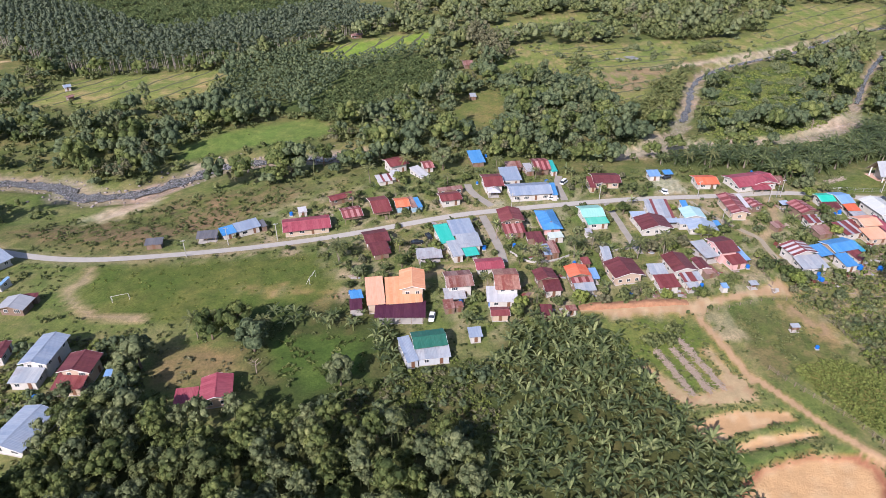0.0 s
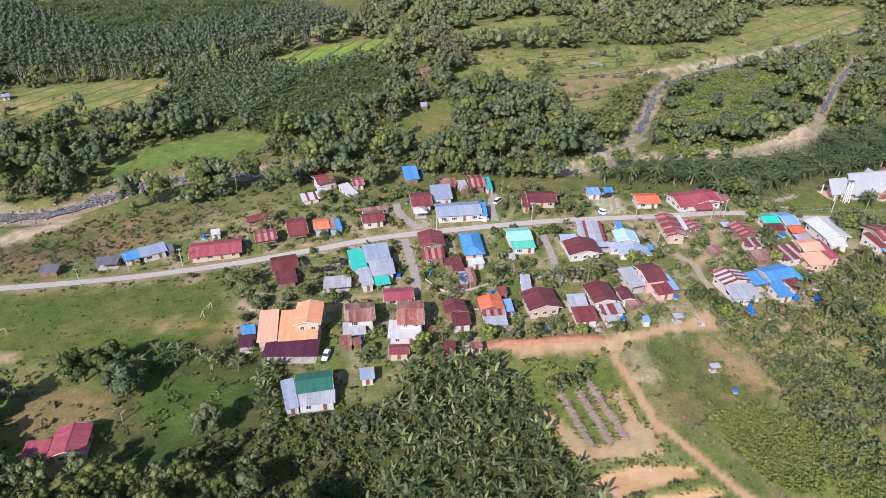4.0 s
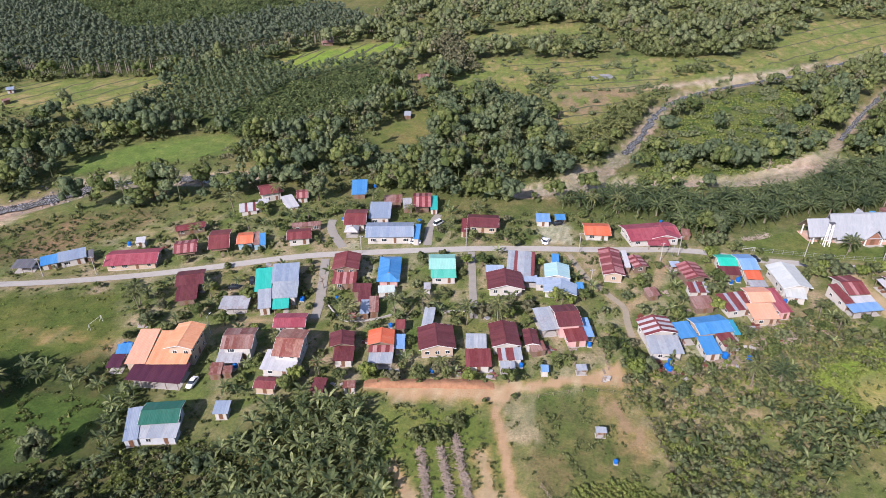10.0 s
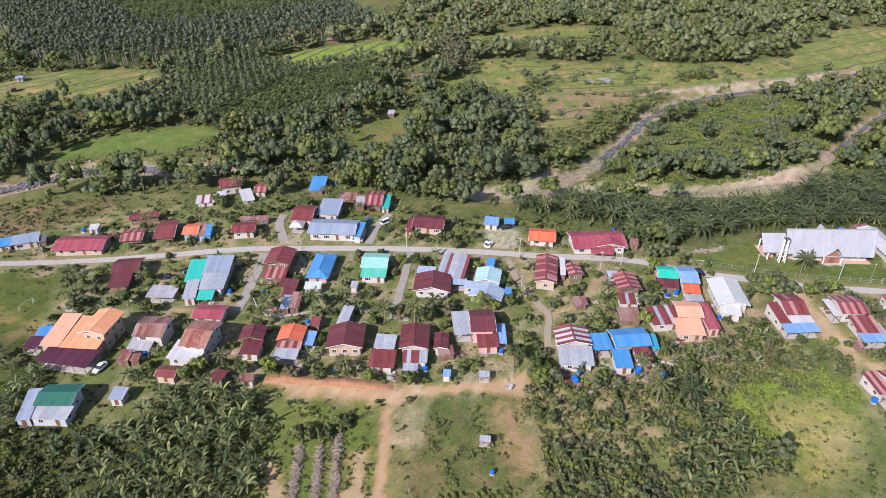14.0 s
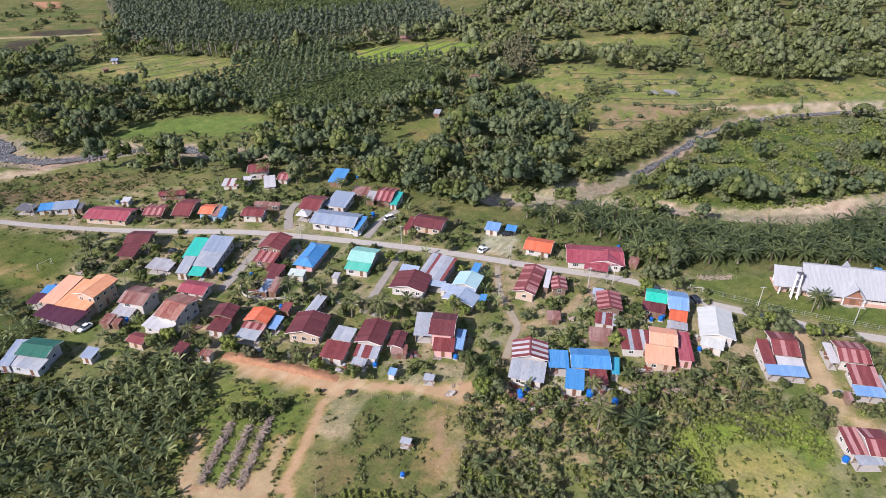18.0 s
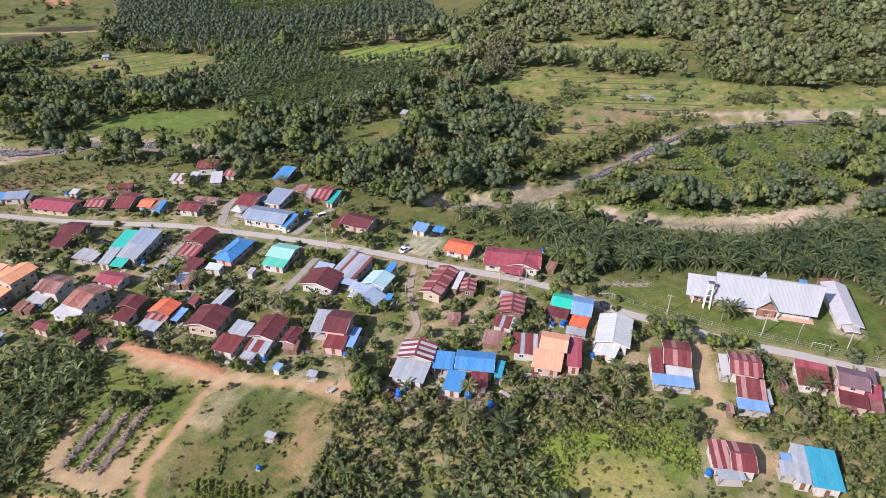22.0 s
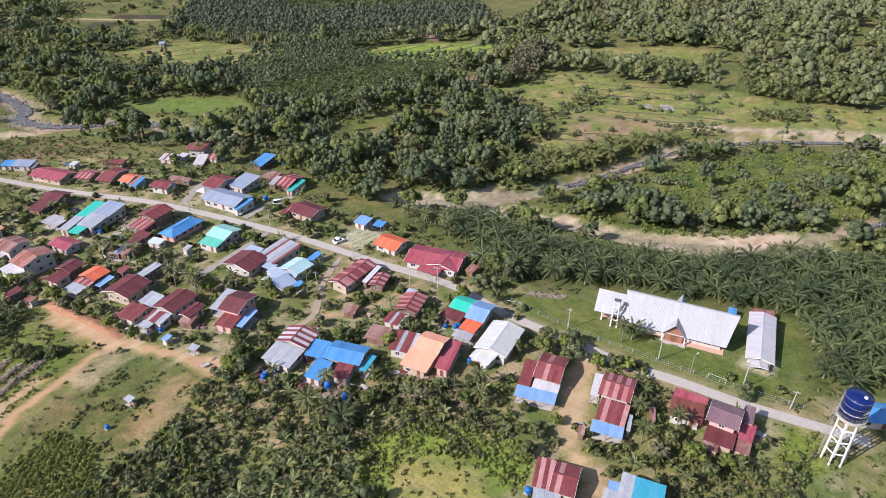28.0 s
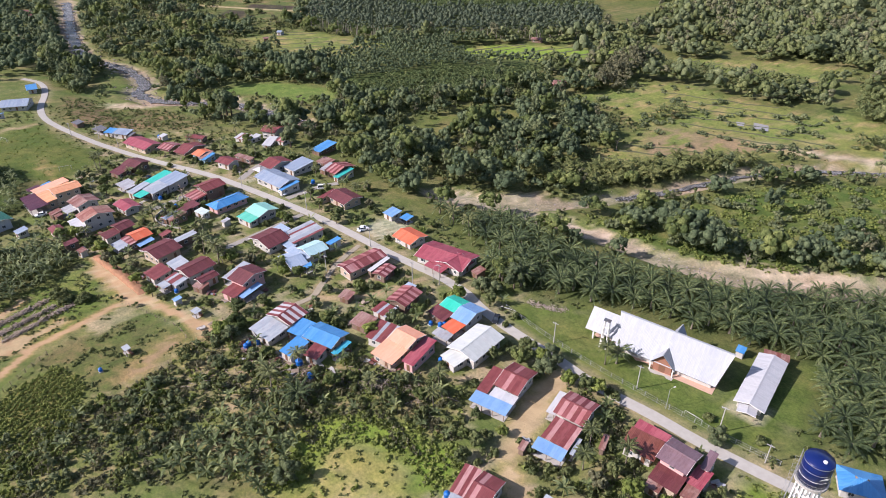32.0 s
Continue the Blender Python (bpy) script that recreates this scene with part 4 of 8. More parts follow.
def trunk_mesh(seed, h, rad, spread, limbs=5, sides=6, bend=0.3):
    r = random.Random(seed)
    bm = bmesh.new()
    top = (r.uniform(-bend, bend), r.uniform(-bend, bend), h)
    tube(bm, [(0, 0, -0.3), (0, 0, h * 0.15), (top[0] * 0.5, top[1] * 0.5, h * 0.6), top], [rad * 1.5, rad * 1.1, rad * 0.8, rad * 0.5], sides)
    for i in range(limbs):
        a = 6.28 * i / limbs + r.uniform(-0.4, 0.4)
        z = h * r.uniform(0.55, 0.95)
        e = (math.cos(a) * spread * r.uniform(0.5, 0.9), math.sin(a) * spread * r.uniform(0.5, 0.9), z + spread * r.uniform(0.35, 0.8))
        tube(bm, [(top[0] * z / h, top[1] * z / h, z), (e[0] * 0.5, e[1] * 0.5, (z + e[2]) * 0.5 + 0.1), e], [rad * 0.5, rad * 0.33, rad * 0.12], 4)
    bm.verts.index_update()
    v = np.array([p.co[:] for p in bm.verts])
    f = [[q.index for q in p.verts] for p in bm.faces]
    bm.free()
    fq = []
    for q in f:
        if len(q) <= 4:
            fq.append(q + [q[-1]] * (4 - len(q)))
        else:
            fq += [[q[0], q[i], q[i + 1], q[i + 2] if i + 2 < len(q) else q[i + 1]] for i in range(1, len(q) - 1, 2)]
    return v, np.array(fq)


def frond(r, length, width, rise, droop, leaflets, az, base):
    """One feathered palm leaf: two rows of leaflets off a bowed rib."""
    out_v, out_f = [], []
    steps = leaflets
    rib = []
    for i in range(steps + 1):
        s = i / steps
        rad = length * (s - 0.12 * s * s)
        z = length * (rise * s - droop * s * s)
        rib.append(np.array([math.cos(az) * rad, math.sin(az) * rad, z]) + base)
    side = np.array([-math.sin(az), math.cos(az), 0])
    fwd = np.array([math.cos(az), math.sin(az), 0])
    for i in range(1, steps + 1):
        s = i / steps
        w = width * (0.35 + 1.0 * s) * (1 - 0.8 * max(0, s - 0.55) / 0.45)
        b0, b1 = rib[i - 1], rib[i]
        for sg in (-1, 1):
            tip = (b0 + b1) / 2 + sg * side * w + fwd * w * 0.55 - np.array([0, 0, w * r.uniform(0.25, 0.55)])
            o = len(out_v)
            out_v += [b0, tip - fwd * 0.02, tip + fwd * length / steps * 0.55, b1]
            out_f.append([o, o + 1, o + 2, o + 3] if sg > 0 else [o + 3, o + 2, o + 1, o])
    return np.array(out_v), np.array(out_f)


def palm_crown(seed, fronds, length, width, h, leaflets, rise=(0.15, 0.95), droop=(0.45, 0.8)):
    r = np.random.RandomState(seed)
    out = []
    for i in range(fronds):
        k = i / fronds
        out.append(frond(r, length * r.uniform(0.85, 1.1), width, rise[1] + (rise[0] - rise[1]) * k, r.uniform(*droop), leaflets, i * 2.4 + r.uniform(-0.2, 0.2), np.array([0, 0, h])))
    return join(out)


def banana_leaves(seed, leaves, h):
    """Long torn blades that arch out of the top of the stem."""
    r = np.random.RandomState(seed)
    out = []
    for i in range(leaves):
        az = i * 2.4 + r.uniform(-0.3, 0.3)
        ln, w, up = r.uniform(1.9, 2.9), r.uniform(0.22, 0.34), r.uniform(0.5, 1.6)
        f = np.array([math.cos(az), math.sin(az), 0])
        sd = np.array([-math.sin(az), math.cos(az), 0])
        v, q = [], []
        for j in range(4):
            s = j / 3
            p = f * ln * (s - 0.15 * s * s) + np.array([0, 0, h + ln * (up * s - 0.8 * s * s)])
            ww = w * (0.35, 1.0, 0.95, 0.12)[j]
            v += [p - sd * ww + [0, 0, 0.12 * ww], p - [0, 0, 0.1 * ww], p + sd * ww + [0, 0, 0.12 * ww]]
        for j in range(3):
            o = 3 * j
            q += [[o, o + 1, o + 4, o + 3], [o + 1, o + 2, o + 5, o + 4]]
        out.append((np.array(v), np.array(q)))
    return join(out)


def shrub(seed, r0, leaves, size):
    return crown(seed, r0, r0 * 0.8, r0 * 0.55, 4, leaves, size, 0.7)


BLOCKS = []  # footprints of houses, filled below: x, y, turn, half width, half depth


def clear_of_houses(x, y, gap):
    ok = np.ones(len(x), bool)
    for bx, by, a, hw, hd in BLOCKS:
        c, s = math.cos(a), math.sin(a)
        u, v = (x - bx) * c + (y - by) * s, -(x - bx) * s + (y - by) * c
        ok &= ~((np.abs(u) < hw + gap) & (np.abs(v) < hd + gap))
    return ok


def clear_of_ways(x, y, gap):
    ok = to_line(LINE["MAIN_ROAD"], x, y) > 2.6 + gap
    for k, w in (("LANE_A", 1.4), ("LANE_B", 1.2), ("LANE_C", 1.4), ("LANE_F", 1.2), ("LANE_D", 1.5), ("LANE_E", 1.4), ("CLAY_PATH", 1.6), ("WEST_TRACK", 1.6)):
        ok &= to_line(LINE[k], x, y) > w + gap
    for k, w in RIVERS.items():
        ok &= to_line(LINE[k], x, y) > w * 1.15 + gap
    return ok


OPEN = ("CLAY", "SAND", "TERRACE_A", "TERRACE_B", "TERRACE_C", "PLOT", "PASTURE", "CROP", "PITCH", "DRY_GARDEN", "GREEN_FIELD", "YARD", "GRAVEL_LOT", "CLEARING",
        "LAWN", "TOWER_GRASS", "GRAVEL_W", "GRAVEL_W2", "GRAVEL_C", "GRAVEL_D", "GRAVEL_F", "PADDY_A", "PADDY_B", "PADDY_C", "PADDY_D", "PADDY_E", "CLEAR_F", "MEADOW",
        "PLOTS_W", "STRIP_E", "PADDY_G", "FLAT_E", "FLAT_F")


def clear_of_open(x, y, but=()):
    ok = np.ones(len(x), bool)
    for k in OPEN:
        if k not in but:
            ok &= ~inside(AREA[k], x, y)
    return ok


def scatter(poly, spacing, seed, jitter=0.8, row=False):
    r = np.random.RandomState(seed)
    p = np.array(poly)
    (x0, y0), (x1, y1) = p.min(0), p.max(0)
    xs, ys = np.meshgrid(np.arange(x0, x1, spacing), np.arange(y0, y1, spacing * 0.87))
    xs = xs + (np.arange(ys.shape[0]) % 2)[:, None] * spacing / 2
    xs = xs.ravel() + r.uniform(-0.5, 0.5, xs.size) * spacing * jitter
    ys = ys.ravel() + r.uniform(-0.5, 0.5, ys.size) * spacing * jitter
    k = inside(poly, xs, ys)
    return xs[k], ys[k]


def mass(name, templates, x, y, smin, smax, seed, material, label, category, squash=0.15, sink=0.1):
    """One mesh of many plants: for growth that nobody could count."""
    if len(x) == 0:
        return None
    r = np.random.RandomState(seed)
    z = ground(x, y) - sink
    which = r.randint(0, len(templates), len(x))
    vs, fs, ts, o = [], [], [], 0
    patch = 0.5 + 0.5 * wobble(x, y, 30, seed + 5)
    for k, (tv, tf) in enumerate(templates):
        sel = np.nonzero(which == k)[0]
        m = len(sel)
        if not m:
            continue
        a, s = r.uniform(0, 6.28, m), smin + (smax - smin) * r.uniform(0, 1, m) ** 1.35
        sz = s * r.uniform(1 - squash, 1 + squash, m)
        c, sn = np.cos(a) * s, np.sin(a) * s
        vx = c[:, None] * tv[None, :, 0] - sn[:, None] * tv[None, :, 1] + x[sel][:, None]
        vy = sn[:, None] * tv[None, :, 0] + c[:, None] * tv[None, :, 1] + y[sel][:, None]
        vz = sz[:, None] * tv[None, :, 2] + z[sel][:, None]
        vs.append(np.stack([vx, vy, vz], 2).reshape(-1, 3))
        fs.append((tf[None] + (np.arange(m) * len(tv))[:, None, None]).reshape(-1, 4) + o)
        t = np.clip(0.55 * patch[sel] + 0.55 * r.uniform(0, 1, m), 0, 1)
        ts.append(np.repeat(t, len(tv)))
        o += m * len(tv)
    v, f, t = np.concatenate(vs), np.concatenate(fs), np.concatenate(ts)
    tri = f[:, 2] == f[:, 3]
    ob = new(name, mixed_mesh(name, v, f[~tri], f[tri][:, :3], material, t))
    return tagged(ob, label, category, kind="stuff")


def mixed_mesh(name, v, quads, tris, material, tint=None):
    me = bpy.data.meshes.new(name)
    me.vertices.add(len(v))
    me.vertices.foreach_set("co", np.asarray(v, np.float32).ravel())
    me.loops.add(quads.size + tris.size)
    me.loops.foreach_set("vertex_index", np.concatenate([quads.ravel(), tris.ravel()]).astype(np.int32))
    me.polygons.add(len(quads) + len(tris))
    me.polygons.foreach_set("loop_start", np.concatenate([np.arange(len(quads)) * 4, quads.size + np.arange(len(tris)) * 3]).astype(np.int32))
    me.polygons.foreach_set("use_smooth", np.ones(len(quads) + len(tris), bool))
    me.update(calc_edges=True)
    if tint is not None:
        at = me.attributes.new("tint", "FLOAT", "POINT")
        at.data.foreach_set("value", np.asarray(tint, np.float32))
    me.materials.append(material)
    return me


def template_mesh(name, vf, material):
    v, f = vf
    tri = f[:, 2] == f[:, 3]
    return mixed_mesh(name, v, f[~tri], f[tri][:, :3], material)


def plant(name, stem_name, crown_name, stem, leaf, x, y, scale, turn, label, category, group="", lean=0.0):
    ob = thing(name, pose(x, y, gz(x, y) - 0.05, lean, 0, turn) @ Matrix.Diagonal((scale, scale, scale, 1)), label, category, group)
    if stem is not None:
        part(stem_name, stem, None, ob)
    if leaf is not None:
        part(crown_name, leaf, None, ob)
    return ob


# ---- buildings ----
def window_data(w, h, wide):
    bm = bmesh.new()
    t = 0.07
    xs = [-w / 2, -w / 2 + t]
    for k in range(1, wide):
        xs += [-w / 2 + w * k / wide - 0.025, -w / 2 + w * k / wide + 0.025]
    xs += [w / 2 - t, w / 2]
    zs = [0, t, h - t, h]
    grid = {(i, j): bm.verts.new((x, -0.05, z)) for i, x in enumerate(xs) for j, z in enumerate(zs)}
    faces = [bm.faces.new((grid[i, j], grid[i + 1, j], grid[i + 1, j + 1], grid[i, j + 1])) for i in range(len(xs) - 1) for j in range(3) if j != 1 or i % 2 == 0]
    back = bmesh.ops.extrude_face_region(bm, geom=faces)
    bmesh.ops.translate(bm, vec=(0, 0.08, 0), verts=[e for e in back["geom"] if isinstance(e, bmesh.types.BMVert)])
    bmesh.ops.recalc_face_normals(bm, faces=bm.faces)
    me = bpy.data.meshes.new("window")
    bm.to_mesh(me)
    bm.free()
    me.materials.append(WHITE_PAINT)
    bm = bmesh.new()
    box(bm, -w / 2 + t, w / 2 - t, -0.012, 0.012, t, h - t)
    pe = bpy.data.meshes.new("pane")
    bm.to_mesh(pe)
    bm.free()
    pe.materials.append(GLASS)
    return me, pe


WINDOWS = [window_data(1.2, 1.1, 2), window_data(1.8, 1.15, 3), window_data(0.8, 0.9, 2)]
bm0 = bmesh.new()
box(bm0, -0.45, 0.45, -0.04, 0.03, 0, 2.0)
box(bm0, 0.33, 0.37, -0.09, -0.04, 0.95, 1.05)
DOOR = bpy.data.meshes.new("door")
bm0.to_mesh(DOOR)
bm0.free()
DOOR.materials.append(DOOR_WOOD)


def add_window(parent, kind, at):
    me, pe = WINDOWS[kind]
    w = part("window", me, None, parent, at=at)
    part("pane", pe, None, w)


def sheet_slope(house, at, x0, x1, ya, za, yb, zb, rnd, mats, kinds, clip0=0.0, clip1=0.0, name="roof_slope", label=""):
    """A roof deck from eave (ya, za) to top (yb, zb), with its sheets side by side on it; clip shortens the top towards the ends, for hips."""
    up = yb > ya

    def corners(a, b, ka, kb, dz, ea=0.0):
        s = -1 if up else 1
        q = [(a, ya + s * ea, za + dz), (b, ya + s * ea, za + dz), (b, ya + (yb - ya) * kb, za + (zb - za) * kb + dz), (a, ya + (yb - ya) * ka, za + (zb - za) * ka + dz)]
        return q if up else [q[1], q[0], q[3], q[2]]
    bm = bmesh.new()
    if clip0 > 0:
        t0, t1 = min(x0 + clip0, (x0 + x1) / 2 - 0.02), max(x1 - clip1, (x0 + x1) / 2 + 0.02)
        q = [(x0 + 0.1, ya, za - 0.05), (x1 - 0.1, ya, za - 0.05), (t1, yb, zb - 0.05), (t0, yb, zb - 0.05)]
        slab(bm, q if up else [q[1], q[0], q[3], q[2]], 0.03)
    else:
        slab(bm, corners(x0 + 0.02, x1 - 0.02, 1, 1, -0.05), 0.03)
    deck = part(name, bm, POST_WOOD, house, label, at)
    n = max(2, int(round((x1 - x0) / 1.05)))
    w = (x1 - x0) / n
    shared = {}
    for i in range(n):
        a, b = x0 + w * i, x0 + w * (i + 1)
        lift = 0.012 * (i % 2) + rnd.uniform(0, 0.01)
        k = kinds(i)
        if clip0 > 0:
            ka, kb = (max(0.02, min(1, (v - x0) / clip0, (x1 - v) / clip1)) for v in (a, b))
            bm = bmesh.new()
            slab(bm, corners(a - 0.01, b + 0.01, ka, kb, 0), 0.03)
            part("roof_sheet", bm, mats[k], deck, at=pose(0, 0, lift))
            continue
        if k not in shared:
            bm = bmesh.new()
            slab(bm, corners(-w / 2 - 0.01, w / 2 + 0.01, 1, 1, 0, 0.03), 0.03)
            me = bpy.data.meshes.new("roof_sheet")
            bm.to_mesh(me)
            bm.free()
            me.materials.append(mats[k])
            shared[k] = me
        part("roof_sheet", shared[k], None, deck, at=pose((a + b) / 2, rnd.uniform(-0.03, 0.03), lift))
    return deck


def block(house, x, y, turn, w, d, z, kind, colour, wall, rnd):
    """One roofed part of a house: walls or posts, sheets, ridge, windows, a door."""
    if kind == "G":
        turn, w, d, kind = turn + 90, d, w, "G2"
    base = pose(x - house.location.x, y - house.location.y, 0, 0, 0, turn)
    g = kind in ("g", "G2")
    pitch = 0.27 if g else 0.13
    if wall == "open":
        pitch = 0.16 if g else 0.10
    rise = min(pitch * (d / 2 if g else d), 1.9 if g else 1.1)
    if kind in ("h", "p"):
        rise = min(0.36 * min(w, d) / 2, 1.9) * (1.6 if kind == "p" else 1)
    if colour in TWO_KINDS:
        k1, k2, every = TWO_KINDS[colour]
        mats = [ROOF[k1], ROOF[k2]]
        off = rnd.randint(0, 3)
        if every == 2:
            kinds = lambda i: i % 2
        else:
            kinds = lambda i: 1 if (i * 7 + off) % every == 0 or rnd.random() < 0.12 else 0
    else:
        mats, kinds = [ROOF[colour]], lambda i: 0
    hw, hd = w / 2, d / 2
    inset = 0.85 if min(w, d) > 5.5 else (0.55 if min(w, d) > 3.6 else 0.25)
    # sheets
    if g:
        for s in (-1, 1):
            sheet_slope(house, base, -hw, hw, s * hd, z, 0, z + rise, rnd, mats, kinds)
        bm = bmesh.new()
        slab(bm, [(-hw - 0.03, -0.28, z + rise - 0.02), (hw + 0.03, -0.28, z + rise - 0.02), (hw + 0.03, 0, z + rise + 0.07), (-hw - 0.03, 0, z + rise + 0.07)], 0.03)
        slab(bm, [(-hw - 0.03, 0, z + rise + 0.07), (hw + 0.03, 0, z + rise + 0.07), (hw + 0.03, 0.28, z + rise - 0.02), (-hw - 0.03, 0.28, z + rise - 0.02)], 0.03)
        part("ridge_cap", bm, mats[0], house, at=base)
        for s in (-1, 1):
            bm = bmesh.new()
            for sy in (-1, 1):
                q = [(s * (hw + 0.02), sy * (hd + 0.02), z - 0.16), (s * (hw + 0.02), 0, z + rise - 0.16), (s * (hw + 0.02), 0, z + rise - 0.01), (s * (hw + 0.02), sy * (hd + 0.02), z - 0.01)]
                slab(bm, q if s * sy > 0 else q[::-1], 0.05)
            part("barge_board", bm, WHITE_PAINT if wall != "timber" else POST_WOOD, house, at=base)
    elif kind == "m":
        sheet_slope(house, base, -hw, hw, -hd, z, hd, z + rise, rnd, mats, kinds)
    else:
        k = min(hw, hd)
        long_x = w >= d
        r0 = base if long_x else base @ pose(0, 0, 0, 0, 0, 90)
        L, D = (hw, hd) if long_x else (hd, hw)
        for s in (0, 180):
            sheet_slope(house, r0 @ pose(0, 0, 0, 0, 0, s), -L, L, -D, z, 0, z + rise, rnd, mats, kinds, D, D)
            sheet_slope(house, r0 @ pose(0, 0, 0, 0, 0, s + 90), -D, D, -L, z, -L + D, z + rise, rnd, mats, kinds, D, D)
        bm = bmesh.new()
        box(bm, -(L - D) - 0.1, (L - D) + 0.1, -0.16, 0.16, z + rise - 0.02, z + rise + 0.07)
        part("ridge_cap", bm, mats[0], house, at=r0)
    BLOCKS.append((x, y, radians(turn), hw, hd))
    # walls
    z0 = 0.0
    iw, idp = hw - inset, hd - (inset if kind != "m" else min(inset, 0.3))
    if wall == "open" or wall == "stilt":
        nxp = max(2, int(w / 3.2) + 1)
        for i in range(nxp):
            for s in (-1, 1):
                px = -iw + 2 * iw * i / (nxp - 1)
                top = (z if s < 0 or g or kind in "hp" else z + rise) - 0.05
                if wall == "stilt":
                    top = 1.9
                bm = bmesh.new()
                box(bm, px - 0.07, px + 0.07, s * idp - 0.07, s * idp + 0.07, -0.2, top + 0.02)
                part("post", bm, POST_WOOD, house, at=base)
        if wall == "open":
            bm = bmesh.new()
            box(bm, -iw - 0.2, iw + 0.2, -idp - 0.2, idp + 0.2, -0.3, 0.12)
            part("floor_slab", bm, CONCRETE, house, at=base)
            for i in range(rnd.randint(1, 3)):
                bm = bmesh.new()
                bx, by = rnd.uniform(-iw * 0.7, iw * 0.5), rnd.uniform(0, idp * 0.7)
                box(bm, bx, bx + rnd.uniform(0.6, 1.4), by, by + rnd.uniform(0.4, 0.8), 0.12, rnd.uniform(0.5, 1.1))
                part("stored_crate", bm, rnd.choice((POST_WOOD, DOOR_WOOD, CONCRETE)), house, at=base)
            return
        z0 = 1.9
    wm = WALL[wall]
    bm = bmesh.new()
    if g:
        e = rise * (hd - idp) / hd
        prof = [(-idp, z0 - 0.1 * (z0 == 0)), (idp, z0 - 0.1 * (z0 == 0)), (idp, z - 0.06 + e), (0, z + rise - 0.08), (-idp, z - 0.06 + e)]
    elif kind == "m":
        e = rise * (hd - idp) / d
        prof = [(-idp, -0.1), (idp, -0.1), (idp, z + rise - e - 0.06), (-idp, z + e - 0.06)]
    else:
        prof = [(-idp, -0.1), (idp, -0.1), (idp, z), (-idp, z)]
    ends = [[bm.verts.new((s * iw, py, pz)) for py, pz in prof] for s in (-1, 1)]
    bm.faces.new(ends[0][::-1])
    bm.faces.new(ends[1])
    for i in range(len(prof)):
        j = (i + 1) % len(prof)
        bm.faces.new((ends[0][i], ends[0][j], ends[1][j], ends[1][i]))
    part("wall", bm, wm, house, at=base)
    if wall != "timber" and z0 == 0:
        bm = bmesh.new()
        box(bm, -iw - 0.12, iw + 0.12, -idp - 0.12, idp + 0.12, -0.4, 0.22)
        part("plinth", bm, CONCRETE, house, at=base)
    # openings on the walls that stand free
    levels = [z0 + 0.95] if z < 4.7 else [0.95, 3.6]
    if 3.9 <= z < 4.7 and z0 == 0:
        levels = [z - 1.75]
    for side in (0, 1, 2, 3):
        half, off = (iw, idp) if side % 2 == 0 else (idp, iw)
        if half < 0.9:
            continue
        at0 = base @ pose(0, 0, 0, 0, 0, 90 * side)
        n = max(1, min(4, int(2 * half / 2.7)))
        for li, lv in enumerate(levels):
            for i in range(n):
                px = -half + 2 * half * (i + 0.5) / n
                if side == 0 and li == 0 and i == n // 2 and z0 == 0:
                    part("door", DOOR, None, house, at=at0 @ pose(px, -off - 0.02, 0.22))
                    continue
                if side == 2 and rnd.random() < 0.4:
                    continue
                top = z if side % 2 == 0 or g else z
                kindw = 1 if half / n > 1.5 and rnd.random() < 0.5 else (0 if half / n > 0.8 else 2)
                if lv + 1.2 < top + 0.05:
                    add_window(house, kindw, at0 @ pose(px, -off - 0.025, lv))
    if wall == "stilt":
        bm = bmesh.new()
        for i in range(6):
            box(bm, -0.5, 0.5, -idp - 0.35 - 0.28 * (6 - i), -idp - 0.07 - 0.28 * (6 - i), 0.3 * i, 0.3 * i + 0.09)
        box(bm, -0.58, -0.5, -idp - 1.95, -idp - 0.05, 0.0, 0.12)
        part("stair", bm, POST_WOOD, house, at=base @ pose(iw * 0.4, 0, 0))


def house(name, label, category, *blocks):
    """Each block: x, y, turn, width, depth, eave height, roof kind, roof colour, wall."""
    rnd = random.Random(name + str(blocks[0][:2]))
    x, y = blocks[0][:2]
    z = min(gz(b[0], b[1]) for b in blocks)
    ob = thing(name, pose(x, y, z), label, category, "village houses")
    for b in blocks:
        block(ob, *b, rnd)
    return ob


house("blue_hut", "blue hut with sky blue roof over white walls", "hut",
      (84.7, 242.1, 4.0, 5.1, 5.1, 2.24, 'm', 'skyblue', 'white'),
      (90.9, 243.8, 6.0, 3.8, 3.8, 2.08, 'm', 'blue', 'open'))
house("rusty_shack", "rusty shack with rusty roof over timber walls", "shack",
      (133.8, 237.6, -3.0, 3.0, 4.0, 2.08, 'm', 'rust', 'timber'))
house("low_shed", "low shed with dark grey roof over timber walls", "shed",
      (-98.8, 187.8, 11.0, 5.8, 4.0, 2.08, 'm', 'slate', 'timber'))
house("open_shelter", "open shelter with dark grey roof over open sides", "shelter",
      (-82.5, 193.0, 10.0, 7.0, 4.9, 2.24, 'm', 'slate', 'open'))
house("roadside_shop", "roadside shop with bright blue roof over white walls", "shop",
      (-76.4, 196.3, 34.0, 5.1, 5.2, 2.32, 'm', 'blue', 'white'),
      (-70.5, 199.8, 33.0, 8.5, 5.8, 2.48, 'm', 'greyblue', 'white'),
      (-65.6, 202.0, 31.0, 2.1, 4.5, 2.0, 'm', 'slate', 'timber'))
house("long_house", "long house with crimson roof over cream walls", "house",
      (-49.7, 201.4, 14.0, 16.7, 9.7, 2.48, 'g', 'crimson', 'cream'))
house("garden_shed", "garden shed with white roof over white walls", "shed",
      (-53.3, 212.3, 19.0, 3.2, 3.6, 2.08, 'm', 'white', 'white'))
